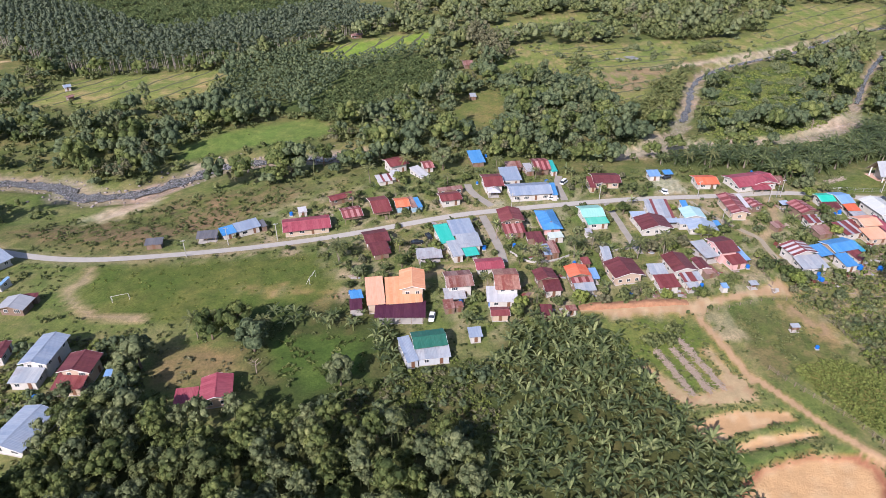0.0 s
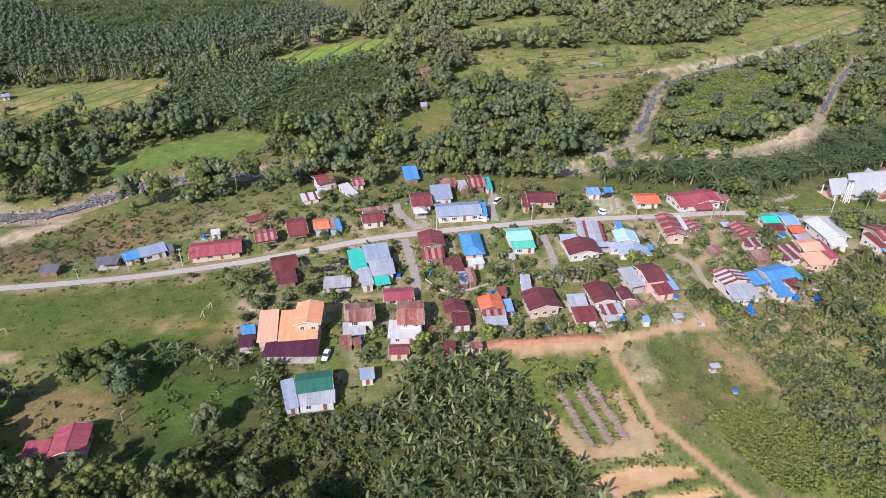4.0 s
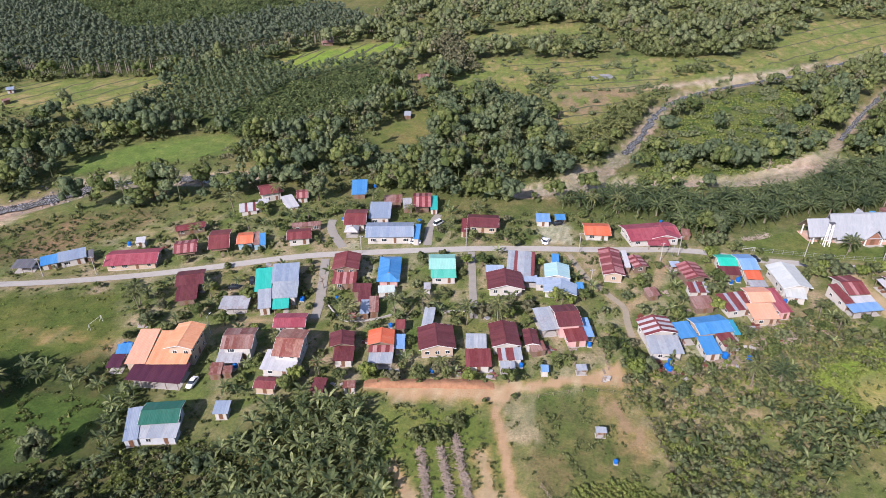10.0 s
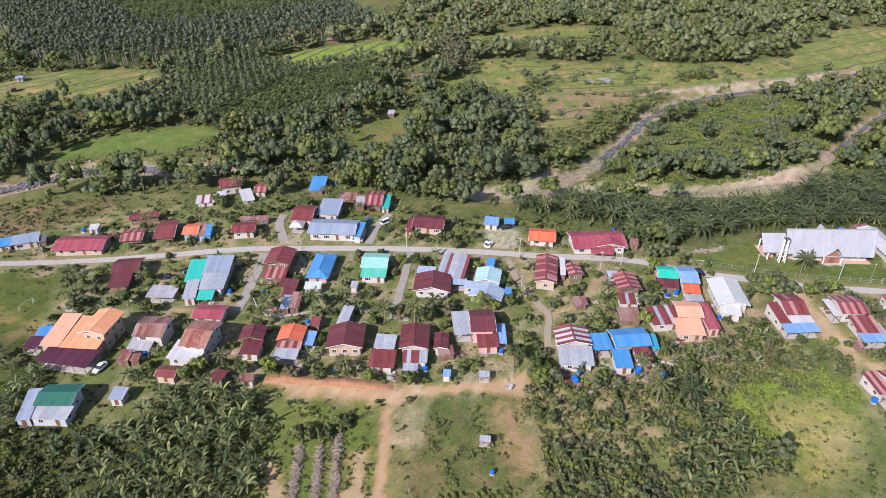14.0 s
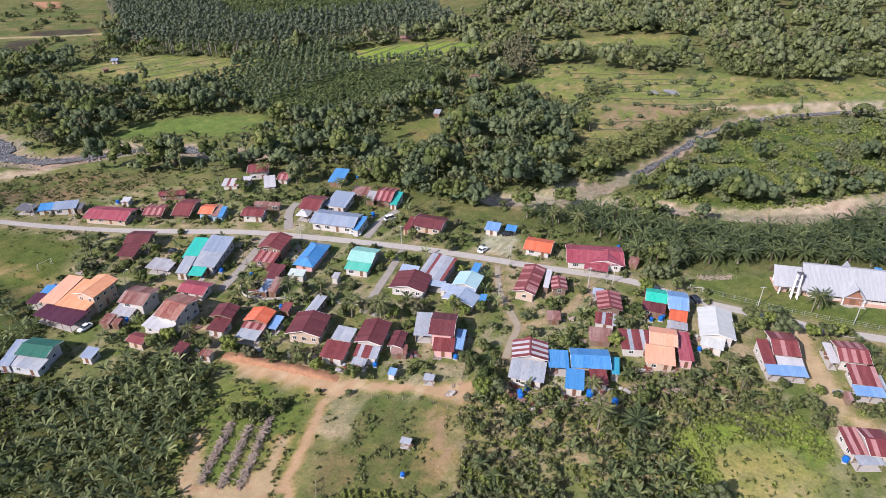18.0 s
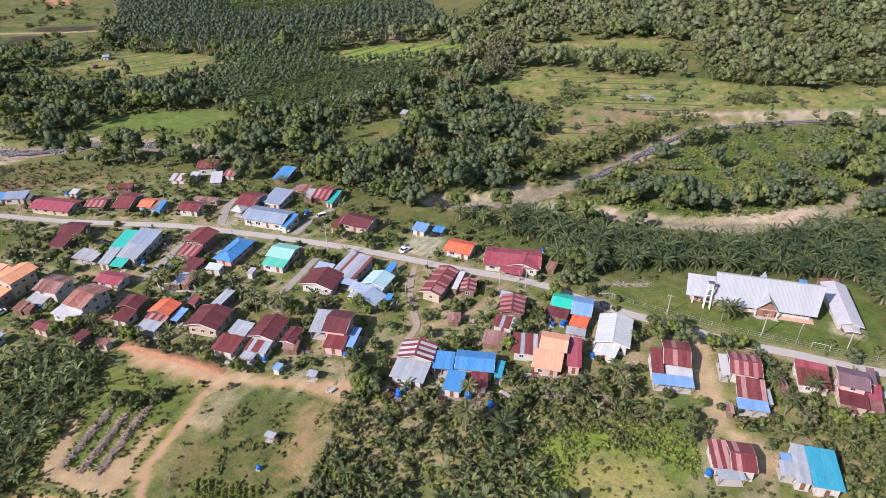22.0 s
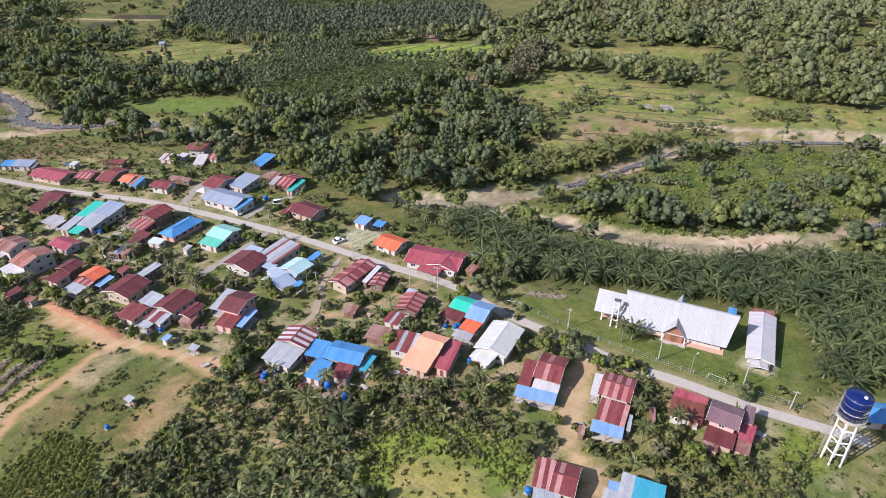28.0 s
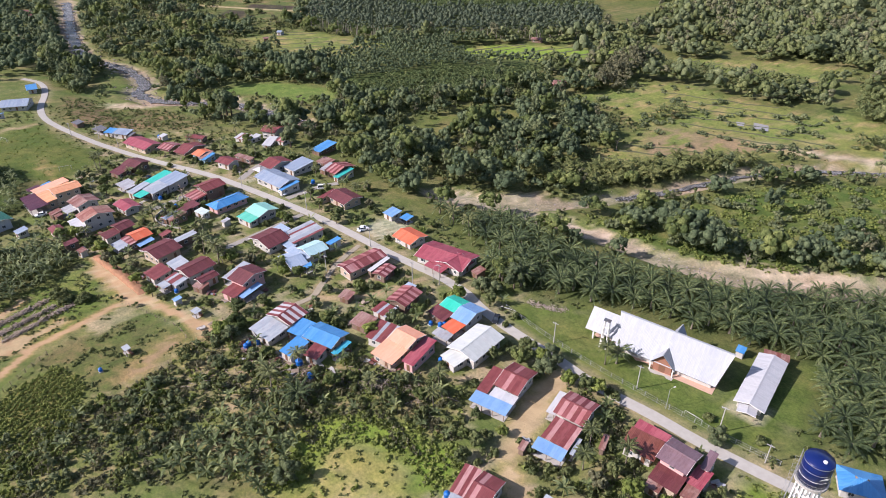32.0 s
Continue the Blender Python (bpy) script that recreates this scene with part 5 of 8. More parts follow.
house("stilt_house", "stilt house with red and pink striped roof over brown stilted walls", "house",
      (-34.6, 208.3, 20.0, 7.4, 8.3, 3.2, 'g', 'redstripe', 'stilt'))
house("stilt_house", "stilt house with dark red roof over brown stilted walls", "house",
      (-24.8, 213.6, 18.0, 6.9, 12.9, 3.2, 'g', 'red', 'stilt'))
house("orange_house", "orange house with orange roof over pale blue board walls", "house",
      (-16.6, 215.6, 15.0, 5.4, 7.7, 2.64, 'g', 'orange', 'paleblue'),
      (-12.7, 215.6, 20.0, 2.2, 7.3, 2.4, 'm', 'rust', 'paleblue'),
      (-10.5, 215.6, 20.0, 1.9, 6.8, 2.32, 'm', 'blue', 'paleblue'))
house("bungalow", "bungalow with dark red roof over timber walls", "house",
      (-40.3, 223.1, 29.0, 10.1, 4.6, 2.4, 'g', 'red', 'timber'))
house("hill_house", "hill house with dark red roof over white walls", "house",
      (-21.4, 253.1, 28.0, 8.6, 9.0, 3.84, 'g', 'red', 'white'),
      (-24.9, 239.4, 22.0, 7.0, 5.7, 2.4, 'm', 'paleststripe', 'white'),
      (-20.6, 242.7, 14.0, 3.8, 6.4, 2.4, 'm', 'white', 'white'),
      (-11.1, 245.7, 36.0, 4.6, 9.1, 2.24, 'm', 'white', 'white'))
house("bungalow", "bungalow with red and pink striped roof over white walls", "house",
      (-8.0, 251.8, 17.0, 4.5, 7.5, 2.4, 'g', 'redstripe', 'white'))
house("bungalow", "bungalow with dark red roof over white walls", "house",
      (1.4, 218.9, 16.0, 8.2, 7.1, 2.88, 'g', 'red', 'white'),
      (1.6, 226.4, 16.0, 9.9, 2.6, 2.4, 'm', 'rust', 'timber'))
house("blue_hut", "blue hut with bright blue roof over timber walls", "hut",
      (12.9, 259.6, 11.0, 6.1, 11.2, 2.4, 'm', 'blue', 'timber'))
house("shop_house", "shop house with dark red roof over white walls", "house",
      (18.1, 232.5, 8.0, 7.9, 11.4, 3.2, 'g', 'red', 'white'),
      (18.3, 225.4, 7.0, 4.9, 5.2, 2.4, 'p', 'white', 'open'))
house("grey_annex", "grey annex with grey-blue roof over white walls", "annex",
      (25.7, 238.7, 7.0, 7.9, 10.8, 2.88, 'm', 'greyblue', 'white'))
house("long_shop", "long shop with grey-blue roof over white walls", "shop",
      (31.9, 225.1, 8.0, 16.5, 10.4, 3.04, 'g', 'greyblue', 'white'),
      (41.4, 225.0, 3.0, 2.1, 8.6, 2.56, 'm', 'blue', 'white'))
house("bungalow", "bungalow with red and pink striped roof over timber walls", "house",
      (39.3, 250.3, 8.0, 6.7, 11.6, 3.04, 'g', 'redstripe', 'timber'),
      (34.2, 247.5, 13.0, 3.4, 6.7, 2.4, 'm', 'grey', 'timber'),
      (44.1, 248.8, 8.0, 2.7, 9.3, 2.4, 'm', 'teal', 'white'),
      (28.2, 250.5, 9.0, 6.8, 5.3, 2.4, 'm', 'rust', 'timber'))
house("bungalow", "bungalow with maroon roof over cream walls", "house",
      (63.5, 235.9, 2.0, 11.1, 9.2, 2.88, 'g', 'maroon', 'cream'),
      (57.3, 232.1, 3.0, 2.4, 8.0, 2.4, 'm', 'red', 'cream'))
house("timber_house", "timber house with maroon roof over timber walls", "house",
      (-23.8, 189.4, 19.0, 8.3, 8.5, 3.36, 'g', 'maroon', 'timber'),
      (-21.8, 182.4, 18.0, 6.2, 7.2, 2.56, 'm', 'maroon', 'timber'))
house("low_shed", "low shed with grey roof over open sides", "shed",
      (-5.4, 179.1, 8.0, 8.4, 5.7, 2.08, 'm', 'grey', 'open'))
house("turquoise_house", "turquoise house with turquoise roof over white walls", "house",
      (-0.5, 189.9, 17.0, 5.0, 11.1, 3.04, 'm', 'turq', 'white'),
      (5.3, 193.5, 14.0, 8.2, 9.3, 3.52, 'm', 'greyblue', 'white'),
      (7.7, 185.6, 12.0, 7.7, 7.4, 3.04, 'm', 'palegrey', 'white'),
      (3.1, 180.8, 18.0, 3.8, 8.4, 2.72, 'm', 'palegrey', 'white'),
      (8.2, 179.9, 15.0, 4.7, 4.8, 2.4, 'm', 'turq', 'open'))
house("bungalow", "bungalow with crimson roof over white walls", "house",
      (13.7, 172.4, 8.0, 9.0, 6.5, 2.56, 'g', 'crimson', 'white'))
house("two_storey_house", "two storey house with rusty roof over white walls", "house",
      (3.8, 160.7, 9.0, 8.2, 8.7, 4.68, 'g', 'rust', 'white'),
      (2.7, 156.0, 9.0, 6.3, 5.4, 2.4, 'm', 'grey', 'open'),
      (1.0, 151.1, 12.0, 3.1, 4.1, 2.08, 'm', 'rust', 'timber'),
      (3.9, 151.3, 15.0, 2.4, 2.6, 1.92, 'm', 'rust', 'timber'))
house("big_orange_house", "big orange house with pale orange roof over cream walls", "house",
      (-20.7, 155.5, 9.0, 5.3, 12.8, 3.36, 'm', 'salmon', 'cream'),
      (-12.4, 156.1, 7.0, 10.5, 12.3, 3.36, 'm', 'orangetile', 'cream'),
      (-9.9, 158.3, 4.0, 7.6, 10.2, 5.94, 'G', 'orangetile', 'cream'),
      (-12.8, 147.9, 1.0, 14.4, 7.0, 2.4, 'm', 'purple', 'open'),
      (-25.8, 150.6, 9.0, 3.6, 4.8, 2.24, 'm', 'purple', 'open'),
      (-26.3, 155.4, 17.0, 3.7, 4.0, 2.24, 'm', 'blue', 'open'))
house("two_storey_house", "two storey house with rust-streaked red roof over white walls", "house",
      (18.0, 160.4, 3.0, 7.4, 11.2, 4.86, 'g', 'rustbright', 'white'),
      (16.6, 155.5, 0.0, 9.1, 6.8, 2.4, 'm', 'white', 'white'))
house("bungalow", "bungalow with dark red roof over cream walls", "house",
      (15.5, 147.6, 3.0, 5.4, 4.2, 2.4, 'g', 'red', 'cream'))
house("green_house", "green house with dark green roof over grey walls", "house",
      (-4.3, 133.8, 12.0, 9.0, 7.1, 3.68, 'g', 'green', 'greywall'),
      (-9.7, 130.3, 20.0, 3.2, 9.3, 2.56, 'm', 'greyblue', 'greywall'),
      (-3.1, 129.4, 9.0, 8.9, 4.1, 2.4, 'm', 'palegrey', 'greywall'))
house("small_hut", "small hut with grey-blue roof over white walls", "hut",
      (8.1, 138.2, 9.0, 3.7, 3.9, 2.24, 'm', 'greyblue', 'white'))
house("small_hut", "small hut with maroon roof over timber walls", "hut",
      (28.8, 148.5, 0.0, 3.4, 4.4, 2.24, 'm', 'maroon', 'timber'))
house("small_hut", "small hut with rusty roof over white walls", "hut",
      (36.1, 149.7, 11.0, 3.1, 2.4, 2.08, 'm', 'rust', 'white'))
house("gable_house", "gable house with dark red roof over timber walls", "house",
      (22.7, 201.2, 8.0, 8.4, 9.3, 4.5, 'G', 'red', 'timber'),
      (23.5, 195.1, 8.0, 7.4, 6.2, 2.4, 'm', 'redstripe', 'timber'))
house("hip_house", "hip house with bright blue roof over pink walls", "house",
      (36.3, 201.6, 7.0, 7.1, 14.4, 2.56, 'h', 'blue', 'pinkwhite'))
house("timber_house", "timber house with maroon roof over timber walls", "house",
      (30.0, 190.4, 8.0, 5.6, 3.9, 2.4, 'm', 'maroon', 'timber'),
      (31.7, 186.3, 10.0, 3.7, 4.6, 2.32, 'm', 'maroon', 'timber'))
house("small_annex", "small annex with pale green roof over white walls", "annex",
      (37.4, 190.9, 12.0, 5.1, 3.3, 2.24, 'm', 'palegreen', 'white'))
house("rusty_shack", "rusty shack with grey-blue roof over timber walls", "shack",
      (33.0, 181.2, 8.0, 2.6, 5.8, 2.24, 'm', 'greyblue', 'timber'),
      (35.4, 182.5, 10.0, 2.8, 6.7, 2.4, 'm', 'rust', 'timber'))
house("mint_house", "mint house with pale mint roof over white walls", "house",
      (52.3, 207.1, 8.0, 8.4, 8.8, 3.04, 'g', 'mint', 'white'),
      (53.5, 200.8, 9.0, 7.9, 4.1, 2.4, 'm', 'mintdark', 'white'))
house("small_hut", "small hut with grey roof over white walls", "hut",
      (49.3, 194.3, 9.0, 2.1, 3.0, 2.0, 'm', 'grey', 'white'))
house("low_shed", "low shed with pale grey roof over timber walls", "shed",
      (52.0, 177.8, 0.0, 3.1, 8.7, 2.32, 'm', 'palegrey', 'timber'))
house("patched_house", "patched house with patched grey and red roof over white walls", "house",
      (77.3, 209.0, -1.0, 8.7, 12.3, 2.88, 'm', 'patched', 'white'),
      (69.3, 205.0, 6.0, 5.8, 4.6, 2.4, 'm', 'paleblue', 'white'),
      (80.1, 201.9, 4.0, 4.9, 3.2, 2.24, 'm', 'paleblue', 'open'))
house("gable_house", "gable house with maroon roof over white walls", "house",
      (72.7, 199.0, 7.0, 11.2, 9.3, 2.88, 'G', 'maroon', 'white'))
house("aqua_house", "aqua house with pale aqua roof over white walls", "house",
      (88.6, 205.9, 1.0, 7.8, 7.5, 3.12, 'G', 'aqua', 'white'),
      (89.4, 197.8, -4.0, 10.0, 6.0, 2.4, 'G', 'paleblue', 'white'),
      (95.5, 199.9, 6.0, 2.0, 3.3, 2.24, 'm', 'blue', 'open'),
      (87.3, 200.9, 4.0, 10.5, 3.4, 2.4, 'm', 'paleblue', 'white'))
house("blue_hut", "blue hut with bright blue roof over white walls", "hut",
      (88.3, 214.1, 0.0, 2.4, 4.9, 2.24, 'm', 'blue', 'white'))
house("small_orange_house", "small orange house with orange-red roof over white walls", "house",
      (103.1, 235.3, 3.0, 9.1, 8.6, 2.56, 'g', 'orangered', 'white'))
house("crimson_house", "crimson house with crimson roof over white walls", "house",
      (121.3, 235.7, 15.0, 18.2, 11.4, 2.72, 'g', 'crimson', 'white'),
      (125.6, 234.7, 7.0, 10.5, 7.4, 2.88, 'G', 'crimson', 'white'),
      (123.2, 229.2, 5.0, 7.3, 3.5, 2.16, 'm', 'crimson', 'open'))
house("maroon_house", "maroon house with mixed red roof over cream walls", "house",
      (105.9, 213.2, 2.0, 6.8, 15.3, 3.2, 'G', 'redmix', 'cream'),
      (110.8, 216.1, 6.0, 1.7, 8.6, 2.4, 'm', 'white', 'timber'),
      (114.4, 215.4, 18.0, 4.8, 6.7, 2.56, 'G', 'redstripe', 'timber'))
house("striped_house", "striped house with red and pink striped roof over timber walls", "house",
      (130.2, 210.7, 15.0, 7.0, 8.8, 3.36, 'G', 'redstripe', 'timber'),
      (130.6, 202.9, 7.0, 5.8, 4.8, 2.4, 'm', 'patchred', 'white'),
      (126.3, 215.8, 9.0, 3.3, 3.0, 2.24, 'm', 'paleblue', 'open'))
house("rusty_shack", "rusty shack with rusty roof over timber walls", "shack",
      (130.5, 195.7, 13.0, 6.1, 5.3, 2.08, 'm', 'rust', 'timber'))
house("rusty_shack", "rusty shack with rusty roof over timber walls", "shack",
      (116.7, 199.6, 19.0, 3.9, 3.9, 1.9, 'm', 'rust', 'timber'))
house("striped_house", "striped house with red and white striped roof over white walls", "house",
      (114.9, 180.8, 14.0, 9.3, 7.2, 3.68, 'G', 'whitestripe', 'white'),
      (116.1, 174.2, 8.0, 9.0, 6.8, 2.4, 'm', 'palegrey', 'white'))
house("blue_house", "blue house with bright blue roof over cream walls", "house",
      (129.9, 183.7, 17.0, 10.0, 7.6, 3.36, 'g', 'blue', 'cream'),
      (122.4, 180.8, 17.0, 5.2, 6.3, 2.88, 'm', 'blue', 'open'),
      (127.9, 175.2, 11.0, 4.6, 6.6, 2.56, 'm', 'blue', 'white'),
      (133.2, 178.4, 20.0, 4.3, 5.1, 2.56, 'm', 'red', 'white'),
      (136.4, 184.2, 10.0, 1.9, 5.9, 2.4, 'm', 'tealblue', 'open'))
house("orange_complex", "orange complex with patched red and grey roof over white walls", "house",
      (140.0, 196.4, 17.0, 8.9, 7.5, 2.56, 'm', 'patchred', 'white'),
      (146.3, 198.3, 9.0, 7.1, 7.5, 4.5, 'g', 'salmon', 'cream'),
      (146.4, 192.4, 9.0, 7.6, 6.5, 2.56, 'm', 'salmon', 'cream'),
      (151.9, 197.9, 14.0, 3.7, 10.6, 2.88, 'm', 'crimson', 'pinkwhite'))
house("row_house", "row house with deep turquoise roof over white walls", "house",
      (142.6, 219.3, 5.0, 6.1, 6.9, 2.88, 'g', 'turqdeep', 'white'),
      (148.6, 218.8, 8.0, 5.7, 9.2, 3.04, 'g', 'skyblue', 'white'),
      (142.5, 213.9, 1.0, 6.6, 4.4, 2.24, 'm', 'maroon', 'timber'),
      (149.4, 212.4, 1.0, 4.9, 4.9, 2.24, 'm', 'orangered', 'open'),
      (149.6, 208.1, 7.0, 5.4, 3.1, 1.92, 'm', 'grey', 'open'))
house("white_hall", "white hall with white roof over white walls", "hall",
      (159.3, 211.2, 7.0, 9.2, 13.0, 3.36, 'G', 'brightwhite', 'white'),
      (159.0, 203.7, -5.0, 5.9, 4.9, 2.24, 'm', 'brightwhite', 'white'))
house("two_wing_house", "two wing house with maroon roof over timber walls", "house",
      (30.4, 165.2, 12.0, 6.6, 5.9, 3.36, 'G', 'maroon', 'timber'),
      (32.1, 160.3, 7.0, 5.3, 5.2, 2.4, 'm', 'maroon', 'white'))
house("orange_house", "orange house with orange-red roof over timber walls", "house",
      (40.7, 167.2, 8.0, 7.1, 6.2, 3.36, 'G', 'orangered', 'timber'),
      (41.5, 163.2, 8.0, 6.7, 2.5, 2.72, 'm', 'redstripe', 'timber'),
      (41.9, 160.2, 6.0, 6.3, 4.0, 2.24, 'm', 'palegrey', 'open'),
      (45.8, 167.2, 7.0, 2.7, 5.5, 2.24, 'm', 'skyblue', 'open'),
      (44.6, 174.4, 9.0, 2.7, 3.6, 2.4, 'm', 'red', 'timber'))
house("big_maroon_house", "big maroon house with maroon roof over cream walls", "house",
      (55.4, 168.9, 12.0, 9.9, 9.6, 3.36, 'G', 'maroon', 'cream'))
house("maroon_house", "maroon house with maroon roof over white walls", "house",
      (73.5, 172.5, 10.0, 7.8, 10.0, 3.36, 'G', 'maroon', 'white'),
      (66.1, 169.7, 5.0, 5.6, 5.2, 2.4, 'm', 'palegrey', 'white'),
      (67.2, 162.9, 8.0, 6.7, 6.2, 2.4, 'm', 'red', 'white'),
      (75.3, 165.3, 10.0, 6.4, 4.3, 2.56, 'm', 'patchred', 'white'),
      (74.9, 161.7, 8.0, 3.8, 2.6, 2.08, 'm', 'palegrey', 'open'))
house("side_house", "side house with maroon roof over white walls", "house",
      (80.7, 172.8, 9.0, 3.9, 6.5, 2.88, 'G', 'maroon', 'white'),
      (82.5, 169.9, 19.0, 4.2, 3.5, 2.08, 'm', 'rust', 'timber'))
house("maroon_house", "maroon house with maroon roof over pink walls", "house",
      (90.3, 181.6, 14.0, 6.9, 9.8, 4.5, 'g', 'maroon', 'pinkwhite'),
      (92.8, 175.7, 15.0, 5.7, 5.2, 2.4, 'm', 'red', 'pinkwhite'),
      (84.8, 181.4, 17.0, 5.2, 9.3, 2.56, 'm', 'palegrey', 'open'),
      (96.0, 179.4, 12.0, 2.5, 7.6, 2.24, 'm', 'skyblue', 'open'))
house("coop", "coop with sky blue roof over white walls", "coop",
      (84.4, 161.7, 5.0, 2.0, 2.4, 1.9, 'm', 'skyblue', 'white'))
house("coop", "coop with pale grey roof over open sides", "coop",
      (93.8, 163.3, 8.0, 2.7, 2.2, 1.9, 'm', 'palegrey', 'open'))
house("field_hut", "field hut with pale grey roof over open sides", "hut",
      (97.0, 142.5, 4.0, 2.5, 1.7, 1.9, 'm', 'palegrey', 'open'))
house("terrace_house", "terrace house with mixed red roof over white walls", "house",
      (175.9, 208.5, 12.0, 6.8, 10.0, 3.44, 'g', 'redmix', 'white'),
      (171.8, 203.8, 15.0, 3.0, 8.6, 2.72, 'm', 'red', 'white'),
      (177.7, 201.9, 13.0, 6.5, 4.1, 2.4, 'm', 'white', 'white'),
      (176.7, 198.8, 15.0, 9.9, 3.7, 2.24, 'm', 'skyblue', 'open'))
house("terrace_house", "terrace house with red and pink striped roof over white walls", "house",
      (192.2, 211.3, 10.0, 7.7, 8.6, 3.52, 'g', 'redstripe', 'white'),
      (187.6, 210.1, 13.0, 2.2, 7.4, 2.4, 'm', 'white', 'open'),
      (194.3, 203.4, 10.0, 6.7, 6.7, 2.56, 'm', 'redmix', 'white'),
      (195.1, 198.3, 13.0, 7.2, 3.4, 2.16, 'm', 'skyblue', 'open'),
      (198.6, 203.0, 14.0, 0.9, 4.9, 2.08, 'm', 'palegrey', 'open'))
house("rusty_shack", "rusty shack with rusty roof over timber walls", "shack",
      (201.9, 208.8, 20.0, 1.4, 4.4, 1.92, 'm', 'rust', 'timber'))
house("rusty_shack", "rusty shack with rusty roof over timber walls", "shack",
      (190.4, 195.0, 16.0, 1.6, 2.7, 1.9, 'm', 'rust', 'timber'))
house("purple_house", "purple house with purple-grey roof over pink walls", "house",
      (216.1, 214.9, 3.0, 6.9, 7.4, 5.04, 'g', 'slatepurple', 'pinkwhite'),
      (207.7, 218.5, 6.0, 7.7, 3.2, 2.72, 'm', 'crimson', 'white'),
      (208.1, 214.1, 10.0, 7.6, 6.1, 2.4, 'm', 'rustdark', 'white'),
      (220.7, 219.3, 7.0, 1.9, 5.4, 3.68, 'm', 'slatepurple', 'white'),
      (221.2, 214.8, 2.0, 3.4, 5.5, 2.56, 'm', 'crimson', 'cream'),
      (216.7, 210.0, 5.0, 6.3, 4.9, 2.56, 'm', 'maroon', 'cream'),
      (221.7, 210.3, 4.0, 2.9, 3.5, 2.16, 'm', 'rust', 'cream'),
      (215.6, 207.1, 8.0, 3.2, 3.2, 2.08, 'm', 'rust', 'cream'))
house("red_house", "red house with mixed red roof over white walls", "house",
      (193.6, 179.7, 14.0, 5.2, 8.2, 3.2, 'g', 'redmix', 'white'),
      (189.2, 178.7, 18.0, 3.9, 7.2, 2.56, 'm', 'redstripe', 'white'),
      (192.0, 174.6, 22.0, 5.6, 2.5, 2.24, 'm', 'palegrey', 'open'))
house("teal_house", "teal house with teal blue roof over white walls", "house",
      (209.5, 183.6, 12.0, 6.1, 10.2, 2.88, 'm', 'tealblue', 'white'),
      (205.1, 183.3, 10.0, 3.0, 9.9, 2.56, 'm', 'palegrey', 'white'),
      (202.4, 184.3, 16.0, 2.2, 2.6, 2.24, 'm', 'skyblue', 'open'),
      (202.7, 181.4, 11.0, 2.9, 3.9, 2.08, 'm', 'palegrey', 'open'))
house("meeting_hall", "meeting hall with white roof over white walls", "hall",
      (216.3, 253.9, 10.0, 7.1, 21.8, 2.72, 'G', 'white', 'white'),
      (218.3, 242.5, 16.0, 4.2, 3.1, 2.24, 'G', 'white', 'open'))
house("blue_roof_house", "blue roof house with bright blue roof over white walls", "house",
      (244.0, 238.3, 26.0, 8.7, 7.1, 2.72, 'h', 'blue', 'white'))
house("shed_row", "shed row with rusty roof over timber walls", "shed",
      (214.0, 268.3, 20.0, 6.3, 2.7, 2.0, 'm', 'rust', 'timber'))
house("toilet_block", "toilet block with bright blue roof over white walls", "outbuilding",
      (206.7, 263.3, 10.0, 2.3, 2.8, 2.08, 'm', 'blue', 'white'))
house("long_white_house", "long white house with grey-blue roof over white walls", "house",
      (-94.9, 102.6, -11.0, 9.7, 12.5, 2.64, 'G', 'greyblue', 'white'))
house("two_storey_house", "two storey house with grey-blue roof over white walls", "house",
      (-102.6, 127.4, -1.0, 7.4, 11.7, 4.68, 'G', 'greyblue', 'white'),
      (-103.7, 120.1, 2.0, 7.2, 5.5, 2.4, 'm', 'palegrey', 'white'))
house("maroon_house", "maroon house with maroon roof over cream walls", "house",
      (-91.2, 122.6, -1.0, 8.3, 7.4, 4.5, 'G', 'maroon', 'cream'),
      (-91.9, 117.9, 3.0, 7.5, 5.4, 2.4, 'm', 'red', 'cream'))
house("blue_hut", "blue hut with sky blue roof over open sides", "hut",
      (-83.8, 121.9, 5.0, 2.6, 3.5, 2.24, 'm', 'skyblue', 'open'))
house("pink_house", "pink house with crimson roof over cream walls", "house",
      (-55.1, 115.4, 13.0, 7.7, 8.6, 3.2, 'G', 'crimson', 'cream'),
      (-61.8, 113.3, 9.0, 5.4, 4.7, 2.4, 'm', 'crimson', 'cream'))
house("bungalow", "bungalow with white roof over timber walls", "house",
      (-123.7, 149.8, -2.0, 8.3, 6.3, 2.56, 'G', 'whitemetal', 'timber'),
      (-122.7, 153.5, 11.0, 6.6, 2.2, 2.4, 'm', 'maroon', 'timber'))
house("bungalow", "bungalow with maroon roof over white walls", "house",
      (-115.8, 129.5, 10.0, 2.9, 7.1, 2.56, 'G', 'maroon', 'white'))
house("blue_hut", "blue hut with sky blue roof over white walls", "hut",
      (-133.7, 161.0, -13.0, 1.2, 4.4, 2.24, 'm', 'skyblue', 'white'))
house("far_house", "far house with grey-blue roof over white walls", "house",
      (-148.0, 172.2, 62.0, 13.6, 14.2, 2.56, 'g', 'greyblue', 'white'))
house("far_house", "far house with bright blue roof over white walls", "house",
      (-177.5, 186.1, 80.0, 5.6, 12.1, 2.56, 'g', 'blue', 'white'))
house("far_house", "far house with dark red roof over white walls", "house",
      (-435.4, 243.1, 79.0, 9.8, 30.7, 2.8, 'g', 'red', 'white'))
house("far_house", "far house with dark red roof over white walls", "house",
      (-338.8, 220.1, 73.0, 7.7, 19.4, 2.8, 'g', 'red', 'white'))
